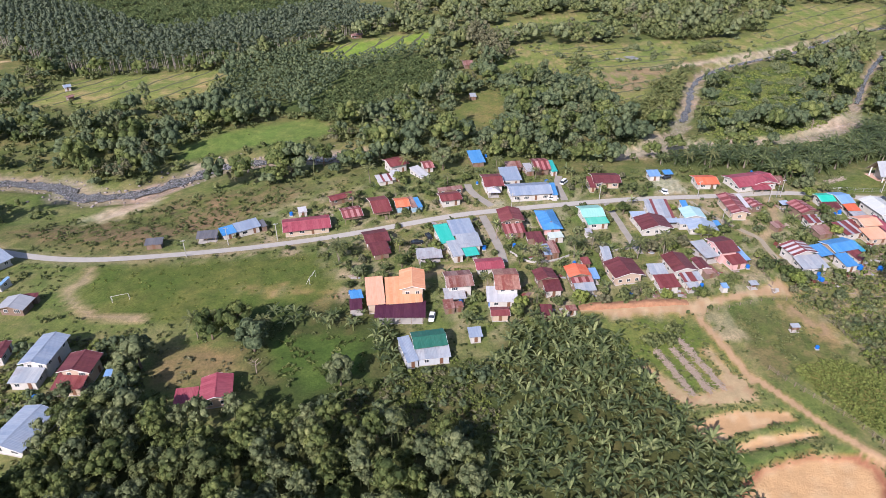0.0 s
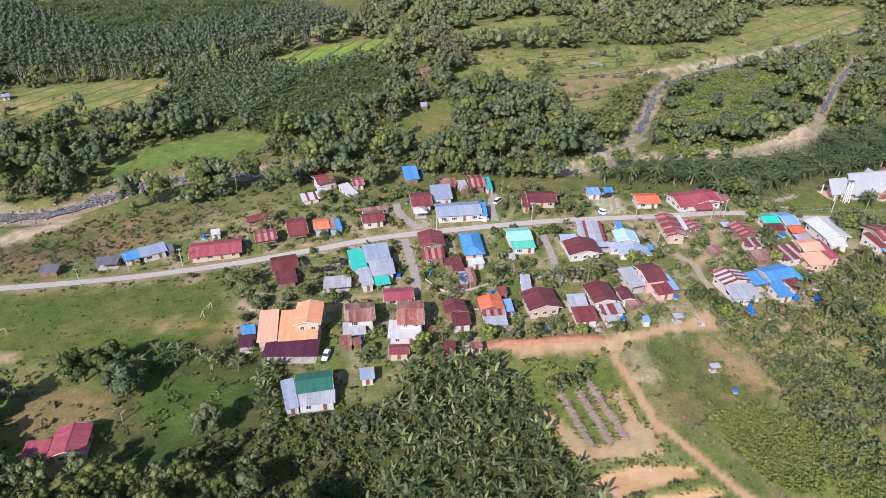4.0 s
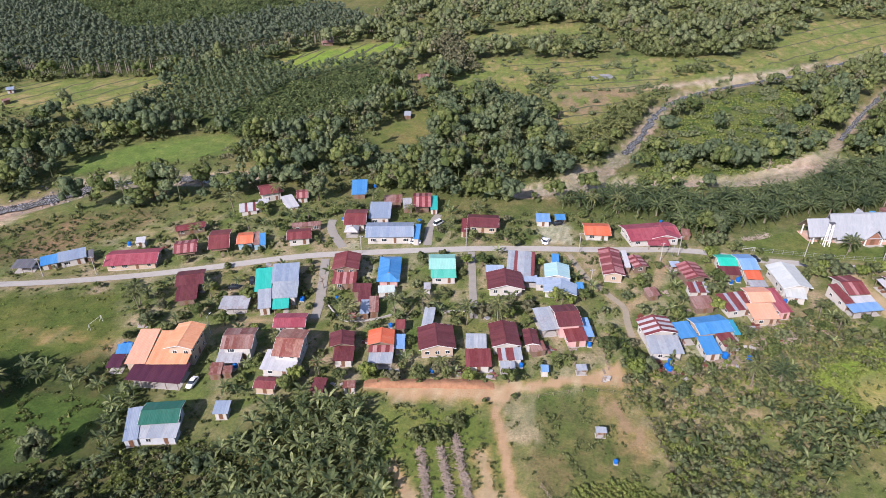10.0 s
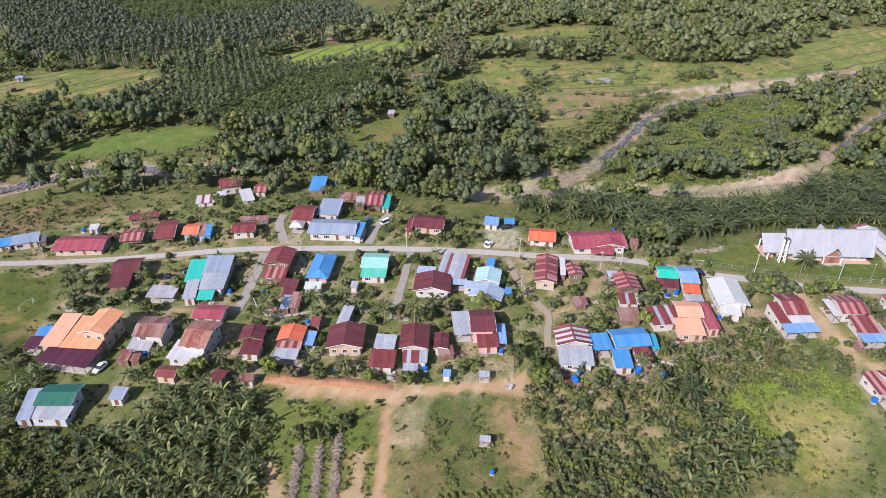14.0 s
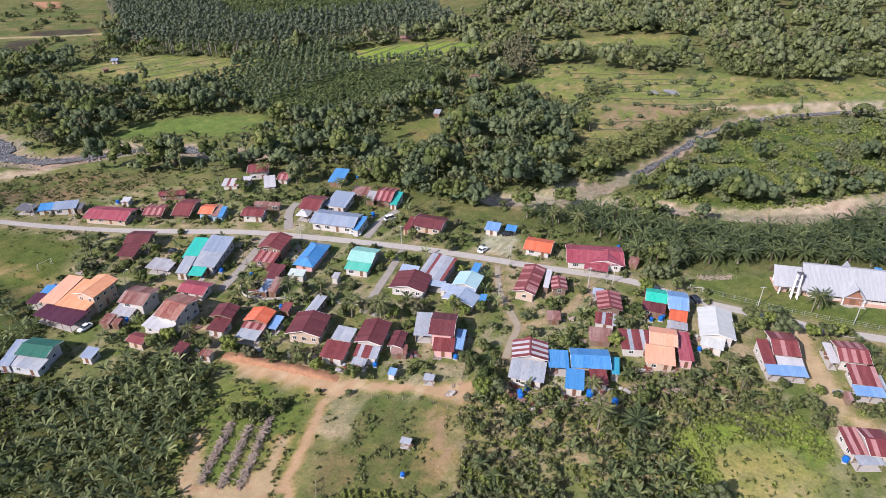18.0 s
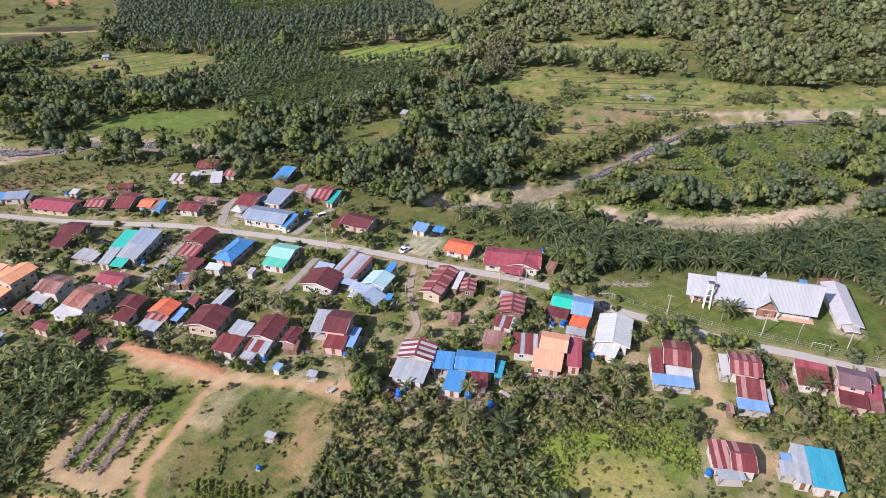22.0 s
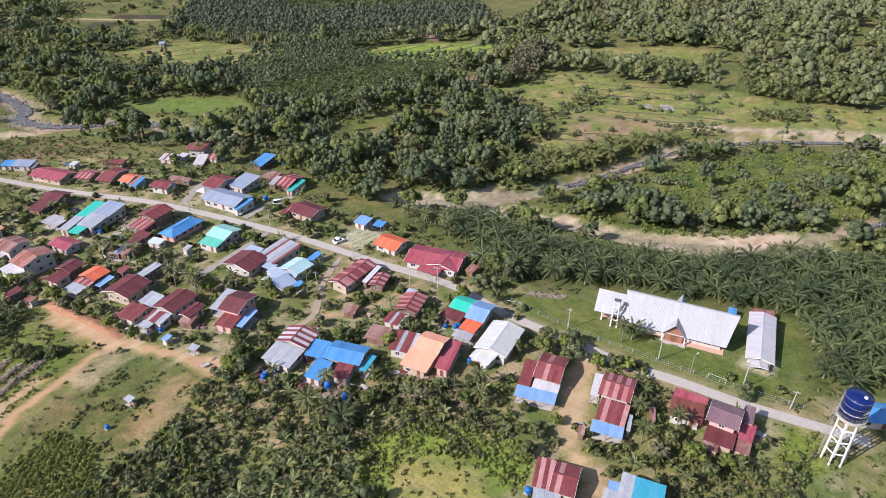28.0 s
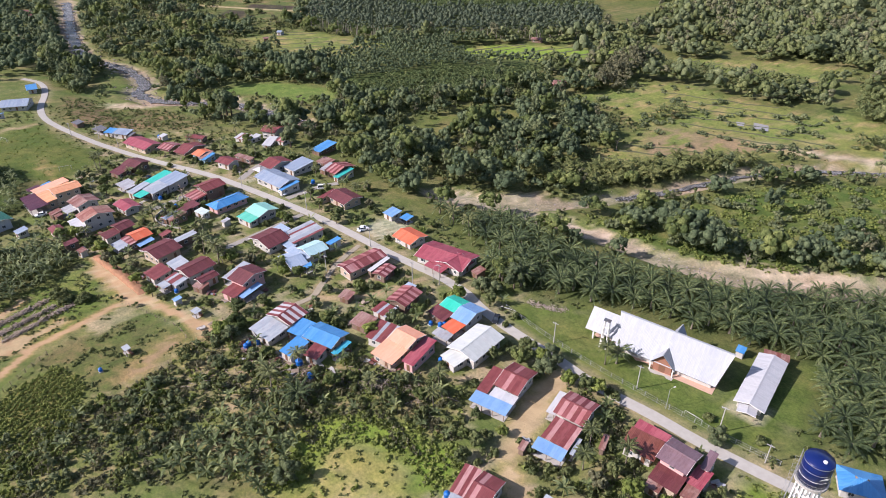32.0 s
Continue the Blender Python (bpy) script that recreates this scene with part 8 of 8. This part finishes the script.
far_edge = [(90, 470), (420, 520), (520, 640), (420, 720), (120, 720), (60, 560)]
px, py = scatter(far_edge, 9.0, 69, 0.98)
q = clear_of_open(px, py) & (wobble(px, py, 40, 70) + 0.5 * wobble(px, py, 15, 71) > 0.0)
mass("thicket", FAR_TREE, px[q], py[q], 0.55, 1.2, 72, LEAF_MASS["shrub"], "far thickets between fields", "bushes", 0.3)
px, py = scatter(AREA["FLAT_E"], 3.6, 73, 0.98)
q = (np.abs(wobble(px, py, 60, 74)) < 0.045) | (wobble(px, py, 34, 75) + 0.5 * wobble(px, py, 12, 76) > 0.8)
mass("hedge", CLUMP, px[q], py[q], 0.4, 0.95, 77, LEAF_MASS["forest"], "lines of shrubs and banana clumps in the fields", "bushes", 0.3)


def bunds(area, spacing, angle, seed, width=0.85):
    """Low earth walls that part the paddies, in two crossing directions."""
    p = np.array(AREA[area])
    c = p.mean(0)
    u = np.array([math.cos(radians(angle)), math.sin(radians(angle))])
    w = np.array([-u[1], u[0]])
    ext = np.abs(p - c).max() * 1.5
    vs, fs, o = [], [], 0
    for d, e, sp in ((u, w, spacing),):
        off = -ext
        r_ = np.random.RandomState(seed)
        while off < ext:
            off += sp * r_.uniform(0.6, 1.4)
            s = np.arange(-ext, ext, 1.5)
            x, y = (c[:, None] + d[:, None] * s + e[:, None] * off)
            x, y = x + 1.6 * wobble(x, y, 23, seed), y + 1.6 * wobble(x, y, 23, seed + 1)
            run = inside(AREA[area], x, y)
            z = land(x, y)
            pts = np.stack([np.c_[x + e[0] * q * width, y + e[1] * q * width, z + h] for q, h in ((-1, 0.0), (-0.4, 0.2), (0.4, 0.2), (1, 0.0))], 1)
            for i in np.nonzero(run[:-1] & run[1:])[0]:
                vs.append(np.r_[pts[i], pts[i + 1]])
                fs += [[o + j, o + j + 1, o + 5 + j, o + 4 + j] for j in range(3)]
                o += 8
    if vs:
        ob = new("field_bunds", mesh_from("field_bunds", np.concatenate(vs), fs, BUND_MAT))
        tagged(ob, "low grassy earth walls between paddies", "field walls", kind="stuff")


BUND_MAT = plain("bund_grass", (0.085, 0.09, 0.04), 0.95, 0, 0.5, 0.3)
for nm, sp, an, sd in (("PADDY_A", 11, 62, 71), ("PADDY_B", 13, 80, 72), ("PADDY_C", 12, 20, 73), ("PADDY_D", 12, 30, 74), ("PADDY_E", 16, 40, 75), ("PADDY_G", 15, 70, 76), ("STRIP_E", 15, 75, 77)):
    bunds(nm, sp, an, sd)


def boulder(seed):
    r_ = np.random.RandomState(seed)
    v = np.array([(1, 0, 0), (-1, 0, 0), (0, 1, 0), (0, -1, 0), (0, 0, 0.8), (0, 0, -0.5), (0.6, 0.6, 0.4), (-0.6, 0.6, 0.35), (-0.6, -0.6, 0.4), (0.6, -0.6, 0.35)], float)
    v *= r_.uniform(0.75, 1.25, v.shape)
    f = [(4, 0, 6), (4, 6, 2), (4, 2, 7), (4, 7, 1), (4, 1, 8), (4, 8, 3), (4, 3, 9), (4, 9, 0), (0, 5, 6), (6, 5, 2), (2, 5, 7), (7, 5, 1), (1, 5, 8), (8, 5, 3), (3, 5, 9), (9, 5, 0)]
    return v, np.array([t + (t[2],) for t in f])


# stones in the river beds
r = np.random.RandomState(81)
STONE = plain("river_stone", (0.25, 0.215, 0.195), 0.85, 0, 0.6, 0.25)
for nm, w, step, lo, hi in (("RIVER_W", 9.0, 0.3, 0.2, 0.95), ("RIVER_B", 6.0, 1.0, 0.2, 0.6), ("RIVER_A", 5.0, 0.8, 0.12, 0.4), ("RIVER_C", 5.0, 0.8, 0.12, 0.45)):
    p = resample(LINE[nm], step)
    p = p[p[:, 1] < 520]
    p = p + r.normal(0, w / 2, p.shape)
    mass("river_stones", [boulder(i) for i in range(4)], p[:, 0], p[:, 1], lo, hi, 82, STONE, "boulders and cobbles in a river bed", "stones", 0.3, 0.0)
# wood in the south, under the start of the way
px, py = scatter(AREA["WOOD_S"], 3.9, 41, 0.98)
k = clear_of_houses(px, py, 1.5) & clear_of_open(px, py)
px, py = px[k], py[k]
mixed = np.random.RandomState(44).uniform(0, 1, len(px)) + 0.3 * wobble(px, py, 18, 45)
for lo, hi, leaf, lab in ((-1.0, 0.45, "tree", "dense young broadleaf wood"), (0.45, 0.75, "forest", "paler trees in the young wood"), (0.75, 2.0, "shrub", "yellow-green trees in the young wood")):
    q = (mixed >= lo) & (mixed < hi)
    mass("south_wood", NEAR_TREE, px[q], py[q], 0.6, 1.3, 42 + int(hi * 10), LEAF_MASS[leaf], lab, "trees", 0.25)
px, py = scatter(AREA["PLOTS_W"], 9.0, 351, 1.0)
k = (wobble(px, py, 37, 352) > 0.15) & (to_line(LINE["PLOT_TRACK"], px, py) > 6)
for nm in ("DARK_PLOT_A", "DARK_PLOT_B"):
    k &= ~inside(AREA[nm], px, py)
mass("thicket", CLUMP, px[k], py[k], 0.6, 1.5, 353, LEAF_MASS["shrub"], "bushes between the far garden plots", "bushes", 0.3)
# bush land
for nm, sp, sd, tmpl, lo, hi, leaf, lab in (
        ("BUSH_S", 2.6, 43, SHRUBS, 0.6, 1.5, "tree", "rough dark green bush"),
        ("BUSH_E", 2.5, 45, SHRUBS, 0.3, 1.7, "shrub", "rough dark bush with open dirt patches"),
        ("BUSH_E", 6.0, 46, CLUMP, 0.35, 0.8, "forest", "dark thickets and young fruit trees"),
        ("BUSH_E", 5.0, 48, SHRUBS, 0.6, 1.5, "vine", "bright green bushes in rough ground"),
        ("BUSH_S", 5.0, 49, CLUMP, 0.4, 0.9, "darktree", "dark thickets behind the green-roofed house"),
        ("BUSH_W", 4.6, 111, CLUMP, 0.5, 1.1, "darktree", "dark thickets round a garden"),
        ("BUSH_E2", 2.5, 118, SHRUBS, 0.3, 1.7, "forest", "rough dark bush at the pasture edge"),
        ("BUSH_E2", 5.5, 119, CLUMP, 0.35, 0.8, "tree", "dark thickets at the pasture edge"),
        ("BUSH_F", 2.5, 112, SHRUBS, 0.3, 1.5, "shrub", "overgrown garden bushes"),
        ("BUSH_F", 6.5, 113, CLUMP, 0.3, 0.75, "shrub", "tall garden bushes and saplings"),
        ("BUSH_G", 2.6, 114, SHRUBS, 0.6, 1.5, "shrub", "dense bushes beside the water tower"),
        ("BUSH_G", 5.6, 115, CLUMP, 0.5, 1.05, "shrub", "dense low trees beside the water tower"),
        ("BUSH_H", 3.2, 116, SHRUBS, 0.45, 1.1, "shrub", "garden shrubs between houses"),
        ("BUSH_H", 7.5, 117, CLUMP, 0.4, 0.85, "tree", "leafy garden trees between houses"),
        ("VINES", 1.7, 47, MATS, 0.35, 0.9, "vine", "bright green creeping vines")):
    px, py = scatter(AREA[nm], sp, sd, 0.98)
    k = clear_of_houses(px, py, 1.0) & clear_of_ways(px, py, 0.8) & ~inside(AREA["PASTURE"], px, py) & ~inside(AREA["BANANAS_B"], px, py)
    if nm != "VINES":
        k &= wobble(px, py, 12, sd) + 0.4 * wobble(px, py, 5, sd + 1) > ((0.1 if nm in ("BUSH_E", "BUSH_F") else -0.2) if tmpl is SHRUBS else -9.0 if tmpl is MATS else 0.0)
    mass("bush_growth", tmpl, px[k], py[k], lo, hi, sd, LEAF_MASS[leaf], lab, "bushes", 0.3)
# low growth all over the village and its edges
px, py = scatter([(-150, 95), (30, 85), (70, 85), (135, 125), (190, 150), (250, 190), (262, 245), (130, 250), (60, 252), (0, 262), (-60, 240), (-150, 215)], 2.9, 51, 0.95)
k = clear_of_houses(px, py, 0.7) & clear_of_ways(px, py, 0.9) & clear_of_open(px, py)
k &= (wobble(px, py, 15, 52) + 0.7 * wobble(px, py, 6, 53)) > 0.12
mass("low_growth", SHRUBS, px[k], py[k], 0.35, 1.15, 54, LEAF_MASS["shrub"], "weeds, hedges and garden shrubs between the houses", "bushes", 0.3)
# grass tufts on the open land
def tuft(seed):
    r = np.random.RandomState(seed)
    p = np.c_[r.uniform(-0.5, 0.5, (9, 2)), r.uniform(0.1, 0.3, 9)]
    return leaf_cards(r, p, np.c_[r.normal(0, 1, (9, 2)), np.full(9, 0.5)], 0.42, 1.8)


px, py = scatter([(-140, 90), (130, 90), (255, 180), (262, 250), (130, 245), (0, 255), (-140, 215)], 2.6, 55, 1.0)
k = clear_of_houses(px, py, 0.2) & clear_of_ways(px, py, 0.2) & clear_of_open(px, py, ("PLOT", "CLEARING", "TOWER_GRASS"))
k &= wobble(px, py, 10, 56) > 0.0
mass("grass_tufts", [tuft(290 + i) for i in range(4)], px[k], py[k], 0.5, 1.1, 57, LEAF_MASS["shrub"], "tufts of rough grass", "grass", 0.3, 0.05)
for nm, sp, leaf, lab in (("CLEARING", 4.0, "vine", "tall lime-green grass and creepers"), ("TOWER_GRASS", 1.5, "vine", "tall bright grass under the water tower"), ("GREEN_FIELD", 1.5, "tree", "lush tall grass"),
                         ("PLOT", 1.7, "shrub", "rough grass round the brush heaps"), ("PASTURE", 2.3, "shrub", "grazed tufts and low weeds"), ("BANK", 2.2, "shrub", "weeds on the river bank"), ("PITCH", 1.9, "crop", "coarse grass on the football pitch"), ("DRY_GARDEN", 2.4, "olive", "dry weeds")):
    px, py = scatter(AREA[nm], sp, 83, 1.0)
    k = clear_of_houses(px, py, 0.3) & clear_of_ways(px, py, 0.1) & (wobble(px, py, 9, 84) + 0.5 * wobble(px, py, 4, 85) > (-0.35 if leaf == "vine" else 0.05))
    for no in ("SAND", "TERRACE_A", "TERRACE_B", "TERRACE_C", "BARE", "DRYBED", "CROP", "CLAY"):
        k &= ~inside(AREA[no], px, py)
    mass("grass_tufts", [tuft(290 + i) for i in range(4)], px[k], py[k], 0.3 if nm in ("PASTURE", "PITCH") else 0.6, 0.8 if nm in ("PASTURE", "PITCH") else 1.5, 86, LEAF_MASS[leaf], lab, "grass", 0.3, 0.05)
px, py = scatter(AREA["PASTURE"], 1.6, 331, 1.0)
k = (wobble(px, py, 19, 332) + 0.5 * wobble(px, py, 6, 333) > 0.2) & clear_of_ways(px, py, 1.0)
mass("field_weeds", MATS, px[k], py[k], 0.25, 0.7, 334, LEAF_MASS["shrub"], "dark green patches of weeds in the pasture", "weeds", 0.3)
for nm, sd in (("BUSH_E", 335), ("BUSH_E2", 336), ("BUSH_F", 337), ("BUSH_G", 338), ("BUSH_H", 339), ("BUSH_S", 340), ("BUSH_W", 341)):
    px, py = scatter(AREA[nm], 1.5, sd, 1.0)
    k = clear_of_houses(px, py, 0.5) & clear_of_ways(px, py, 0.5) & ~inside(AREA["PASTURE"], px, py)
    far = k & (wobble(px, py, 11, sd) > 0.0)
    mass("grass_tufts", [tuft(290 + i) for i in range(4)], px[far], py[far], 0.7, 1.8, sd, LEAF_MASS["olive"], "tall dry grass between bushes", "grass", 0.3, 0.05)
    far = k & (wobble(px, py, 13, sd + 20) < -0.1)
    mass("grass_tufts", [tuft(294 + i) for i in range(4)], px[far], py[far], 0.7, 1.7, sd + 1, LEAF_MASS["crop"], "fresh green grass between bushes", "grass", 0.3, 0.05)
    px, py = scatter(AREA[nm], 11.0, sd + 2, 1.0)
    k = clear_of_houses(px, py, 1.5) & clear_of_ways(px, py, 1.0) & ~inside(AREA["PASTURE"], px, py)
    mass("wild_bananas", [banana_leaves(320 + i, 8, 2.0) for i in range(2)], px[k], py[k], 0.7, 1.1, sd + 3, LEAF_MASS["banana"], "scattered banana plants in the bush", "banana plants")
# grass strips that edge the clay terraces
edges = [resample(AREA[nm] + AREA[nm][:1], 0.32) for nm in ("TERRACE_A", "TERRACE_B", "TERRACE_C", "SAND")]
e = np.concatenate(edges)
r = np.random.RandomState(87)
e = e + r.normal(0, 0.6, e.shape)
k = (wobble(e[:, 0], e[:, 1], 9, 88) > -0.25) & clear_of_ways(e[:, 0], e[:, 1], 0.2)
for nm in ("TERRACE_A", "TERRACE_B", "TERRACE_C"):
    k &= edge_soft(nm, e[:, 0], e[:, 1], 0.7) < 0.9
mass("terrace_grass", [tuft(296 + i) for i in range(3)], e[k, 0], e[k, 1], 0.35, 0.8, 89, LEAF_MASS["shrub"], "strips of dark grass along the clay terraces", "grass", 0.3, 0.05)
# crop rows
ca = np.array(LINE["CLAY_PATH"][-2:])
cu = (ca[1] - ca[0]) / np.hypot(*(ca[1] - ca[0]))
uu, vv = np.meshgrid(np.arange(-60, 60, 0.75), np.arange(-60, 60, 1.4))
cc = np.array(AREA["CROP"]).mean(0)
r = np.random.RandomState(58)
px = cc[0] + (uu * cu[0] - vv * cu[1]).ravel() + r.uniform(-0.15, 0.15, uu.size)
py = cc[1] + (uu * cu[1] + vv * cu[0]).ravel() + r.uniform(-0.15, 0.15, uu.size)
k = inside(AREA["CROP"], px, py) & clear_of_ways(px, py, 1.4) & (wobble(px, py, 14, 60) > -0.75)
mass("crop_rows", SHRUBS[:2], px[k], py[k], 0.5, 0.78, 59, LEAF_MASS["crop"], "low green crop in close rows", "crop", 0.2)


# ---- brush piles, cut bank, rubble and scrap ----
def stick_pile(name, line, width, high, count, seed, material, label, category, length=(0.8, 2.2)):
    """A heap of sticks, planks or stones along a line: nobody could count them."""
    rr = np.random.RandomState(seed)
    p = resample(line, 0.3)
    bm = bmesh.new()
    for _ in range(count):
        x, y = p[rr.randint(len(p))] + rr.normal(0, width / 3, 2)
        z = gz(x, y) + abs(rr.normal(0, high / 2)) + 0.05
        a, ln, w = rr.uniform(0, 6.28), rr.uniform(*length), rr.uniform(0.05, 0.13)
        d = Vector((math.cos(a), math.sin(a), rr.uniform(-0.3, 0.3))) * ln / 2
        tube(bm, [Vector((x, y, z)) - d, Vector((x, y, z)) + d], [w, w * 0.5], 4)
    ob = part(name, bm, material)
    return tagged(ob, label, category, kind="stuff")


def scrap_pile(x, y, seed):
    rr = random.Random(seed)
    ob = thing("scrap_pile", pose(x, y, gz(x, y), 0, 0, rr.uniform(0, 360)), "heap of rusty roofing sheets, planks and old timber", "scrap", "scrap heaps")
    for i in range(rr.randint(4, 7)):
        bm = bmesh.new()
        w, d = rr.uniform(0.8, 2.4), rr.uniform(0.5, 1.3)
        box(bm, -w / 2, w / 2, -d / 2, d / 2, 0, rr.uniform(0.05, 0.5) if i % 3 else 0.04)
        m = rr.choice((ROOF["rust"], ROOF["grey"], ROOF["rustdark"], POST_WOOD, DEAD_WOOD, CONCRETE))
        part("roof_sheet" if m in (ROOF["rust"], ROOF["grey"], ROOF["rustdark"]) else "plank", bm, m, ob, at=pose(rr.uniform(-1.6, 1.6), rr.uniform(-1.2, 1.2), rr.uniform(0, 0.25), rr.uniform(-14, 14), rr.uniform(-14, 14), rr.uniform(0, 180)))


def cut_bank(line, high, width):
    p = resample(line, 0.8)
    d = np.gradient(p, axis=0)
    d /= np.hypot(*d.T)[:, None]
    nrm = np.c_[-d[:, 1], d[:, 0]]
    h = high * (0.65 + 0.35 * wobble(p[:, 0], p[:, 1], 7, 91)) * np.clip(np.minimum(np.arange(len(p)), np.arange(len(p))[::-1]) / 6, 0, 1)
    prof = ((-0.6, -0.3, 0.0), (0.0, 0.55, 0.3), (0.35, 1.0, 0.2), (1.6, 0.9, 0.3), (4.2, 0.0, 0.0))
    cols = []
    for off, k, rag in prof:
        o = off * width / 2 + rag * wobble(p[:, 0], p[:, 1], 2.6, int(off * 10) + 97)
        q = p + nrm * o[:, None] if not np.isscalar(o) else p + nrm * o
        cols.append(np.c_[q, land(q[:, 0], q[:, 1]) + h * k - (0.25 if k <= 0 else 0)])
    v = np.stack(cols, 1).reshape(-1, 3)
    a, n = len(prof), len(p)
    i = (np.arange(n - 1)[:, None] * a + np.arange(a - 1)[None]).ravel()
    m = plain("cut_clay", (0.29, 0.15, 0.08), 0.95, 0, 0.6, 0.9)
    ob = new("cut_bank", mesh_from("cut_bank", v, np.c_[i, i + a, i + a + 1, i + 1][:, ::-1], m))
    tagged(ob, "raw orange clay bank cut along the track", "bank", kind="structure")


stick_pile("brush_pile", [(56.4, 133.2), (60.8, 117.1)], 1.1, 0.7, 330, 360, DEAD_WOOD, "long heap of cut grey branches and stems", "brush pile")
for dx, dy in ((0, 0), (1.6, 1.0), (-1.2, 1.8), (0.8, 2.6)):
    grow("b", 55.9 + dx, 135.4 + dy, 1.1)
stick_pile("brush_pile", [(60.9, 134.2), (65.4, 118.4)], 1.1, 0.7, 330, 392, DEAD_WOOD, "long heap of cut grey branches and stems", "brush pile")
for dx, dy in ((0, 0), (1.6, 1.0), (-1.2, 1.8), (0.8, 2.6)):
    grow("b", 60.5 + dx, 136.3 + dy, 1.1)
stick_pile("brush_pile", [(63.8, 138.3), (69.0, 119.5)], 1.1, 0.7, 330, 430, DEAD_WOOD, "long heap of cut grey branches and stems", "brush pile")
for dx, dy in ((0, 0), (1.6, 1.0), (-1.2, 1.8), (0.8, 2.6)):
    grow("b", 63.4 + dx, 140.6 + dy, 1.1)
stick_pile("rubble_heap", [(154.2, 238.9), (160.0, 240.5), (163.2, 243.6)], 2.4, 0.5, 260, 5, RUBBLE, "low heap of grey rubble on the lawn edge", "rubble", (0.3, 0.8))
stick_pile("rubble_heap", [(148.2, 180.5), (152.1, 184.4)], 3.0, 0.6, 260, 6, DEAD_WOOD, "tangle of dry branches and timber", "brush pile")
stick_pile("dead_branches", [(116.0, 167.0), (128.0, 169.5), (139.0, 174.0)], 5.0, 0.4, 150, 371, DEAD_WOOD, "dry grey branches and felled stems in the garden", "brush pile", (0.8, 3.2))
stick_pile("dead_branches", [(141.0, 178.0), (150.0, 186.0), (166.0, 191.0)], 7.0, 0.4, 190, 372, DEAD_WOOD, "dry grey branches and felled stems among weeds", "brush pile", (0.8, 3.4))
stick_pile("dead_branches", [(118.0, 152.0), (134.0, 162.0), (147.0, 168.0)], 8.0, 0.4, 110, 373, DEAD_WOOD, "grey dead stems in the bush", "brush pile", (0.8, 3.0))
cut_bank([(38.9, 151.6), (48.6, 152.5), (61.3, 153.9), (72.0, 154.9)], 1.5, 1.8)
scrap_pile(115.3, 166.7, 0)
scrap_pile(125.6, 170.4, 1)
scrap_pile(130.5, 171.3, 2)
scrap_pile(145.2, 182.0, 3)
scrap_pile(149.4, 183.9, 4)
scrap_pile(143.2, 188.1, 5)
scrap_pile(151.1, 190.6, 6)
scrap_pile(113.5, 170.2, 7)
scrap_pile(147.9, 191.4, 8)
scrap_pile(33.6, 178.6, 9)
scrap_pile(29.8, 179.8, 10)
scrap_pile(85.7, 171.8, 11)
scrap_pile(113.3, 188.1, 12)
scrap_pile(114.3, 180.4, 13)
scrap_pile(135.3, 176.7, 14)
scrap_pile(124.6, 216.5, 15)
scrap_pile(30.4, 159.2, 16)
scrap_pile(32.8, 151.3, 17)
scrap_pile(71.2, 159.4, 18)
scrap_pile(126.4, 193.1, 19)
scrap_pile(189.8, 197.2, 20)
scrap_pile(223.5, 217.5, 21)
scrap_pile(121.0, 201.7, 22)
scrap_pile(-28.1, 168.4, 23)
scrap_pile(3.7, 151.9, 24)
scrap_pile(148.3, 192.0, 25)
scrap_pile(134.5, 172.2, 26)
scrap_pile(115.5, 174.2, 27)
scrap_pile(-43.5, 211.4, 28)
scrap_pile(-20.0, 186.9, 29)
scrap_pile(-2.5, 202.6, 30)
scrap_pile(12.4, 176.8, 31)
scrap_pile(25.2, 158.6, 32)
scrap_pile(36.9, 169.3, 33)
scrap_pile(45.7, 157.6, 34)
scrap_pile(62.5, 159.5, 35)
scrap_pile(68.5, 183.1, 36)
scrap_pile(100.3, 162.7, 37)
scrap_pile(120.8, 178.7, 38)
scrap_pile(131.7, 179.9, 39)
scrap_pile(93.2, 173.0, 40)
scrap_pile(94.9, 183.7, 41)
scrap_pile(76.1, 175.6, 42)
scrap_pile(155.6, 207.5, 43)
scrap_pile(139.4, 178.0, 44)
scrap_pile(121.0, 165.2, 45)
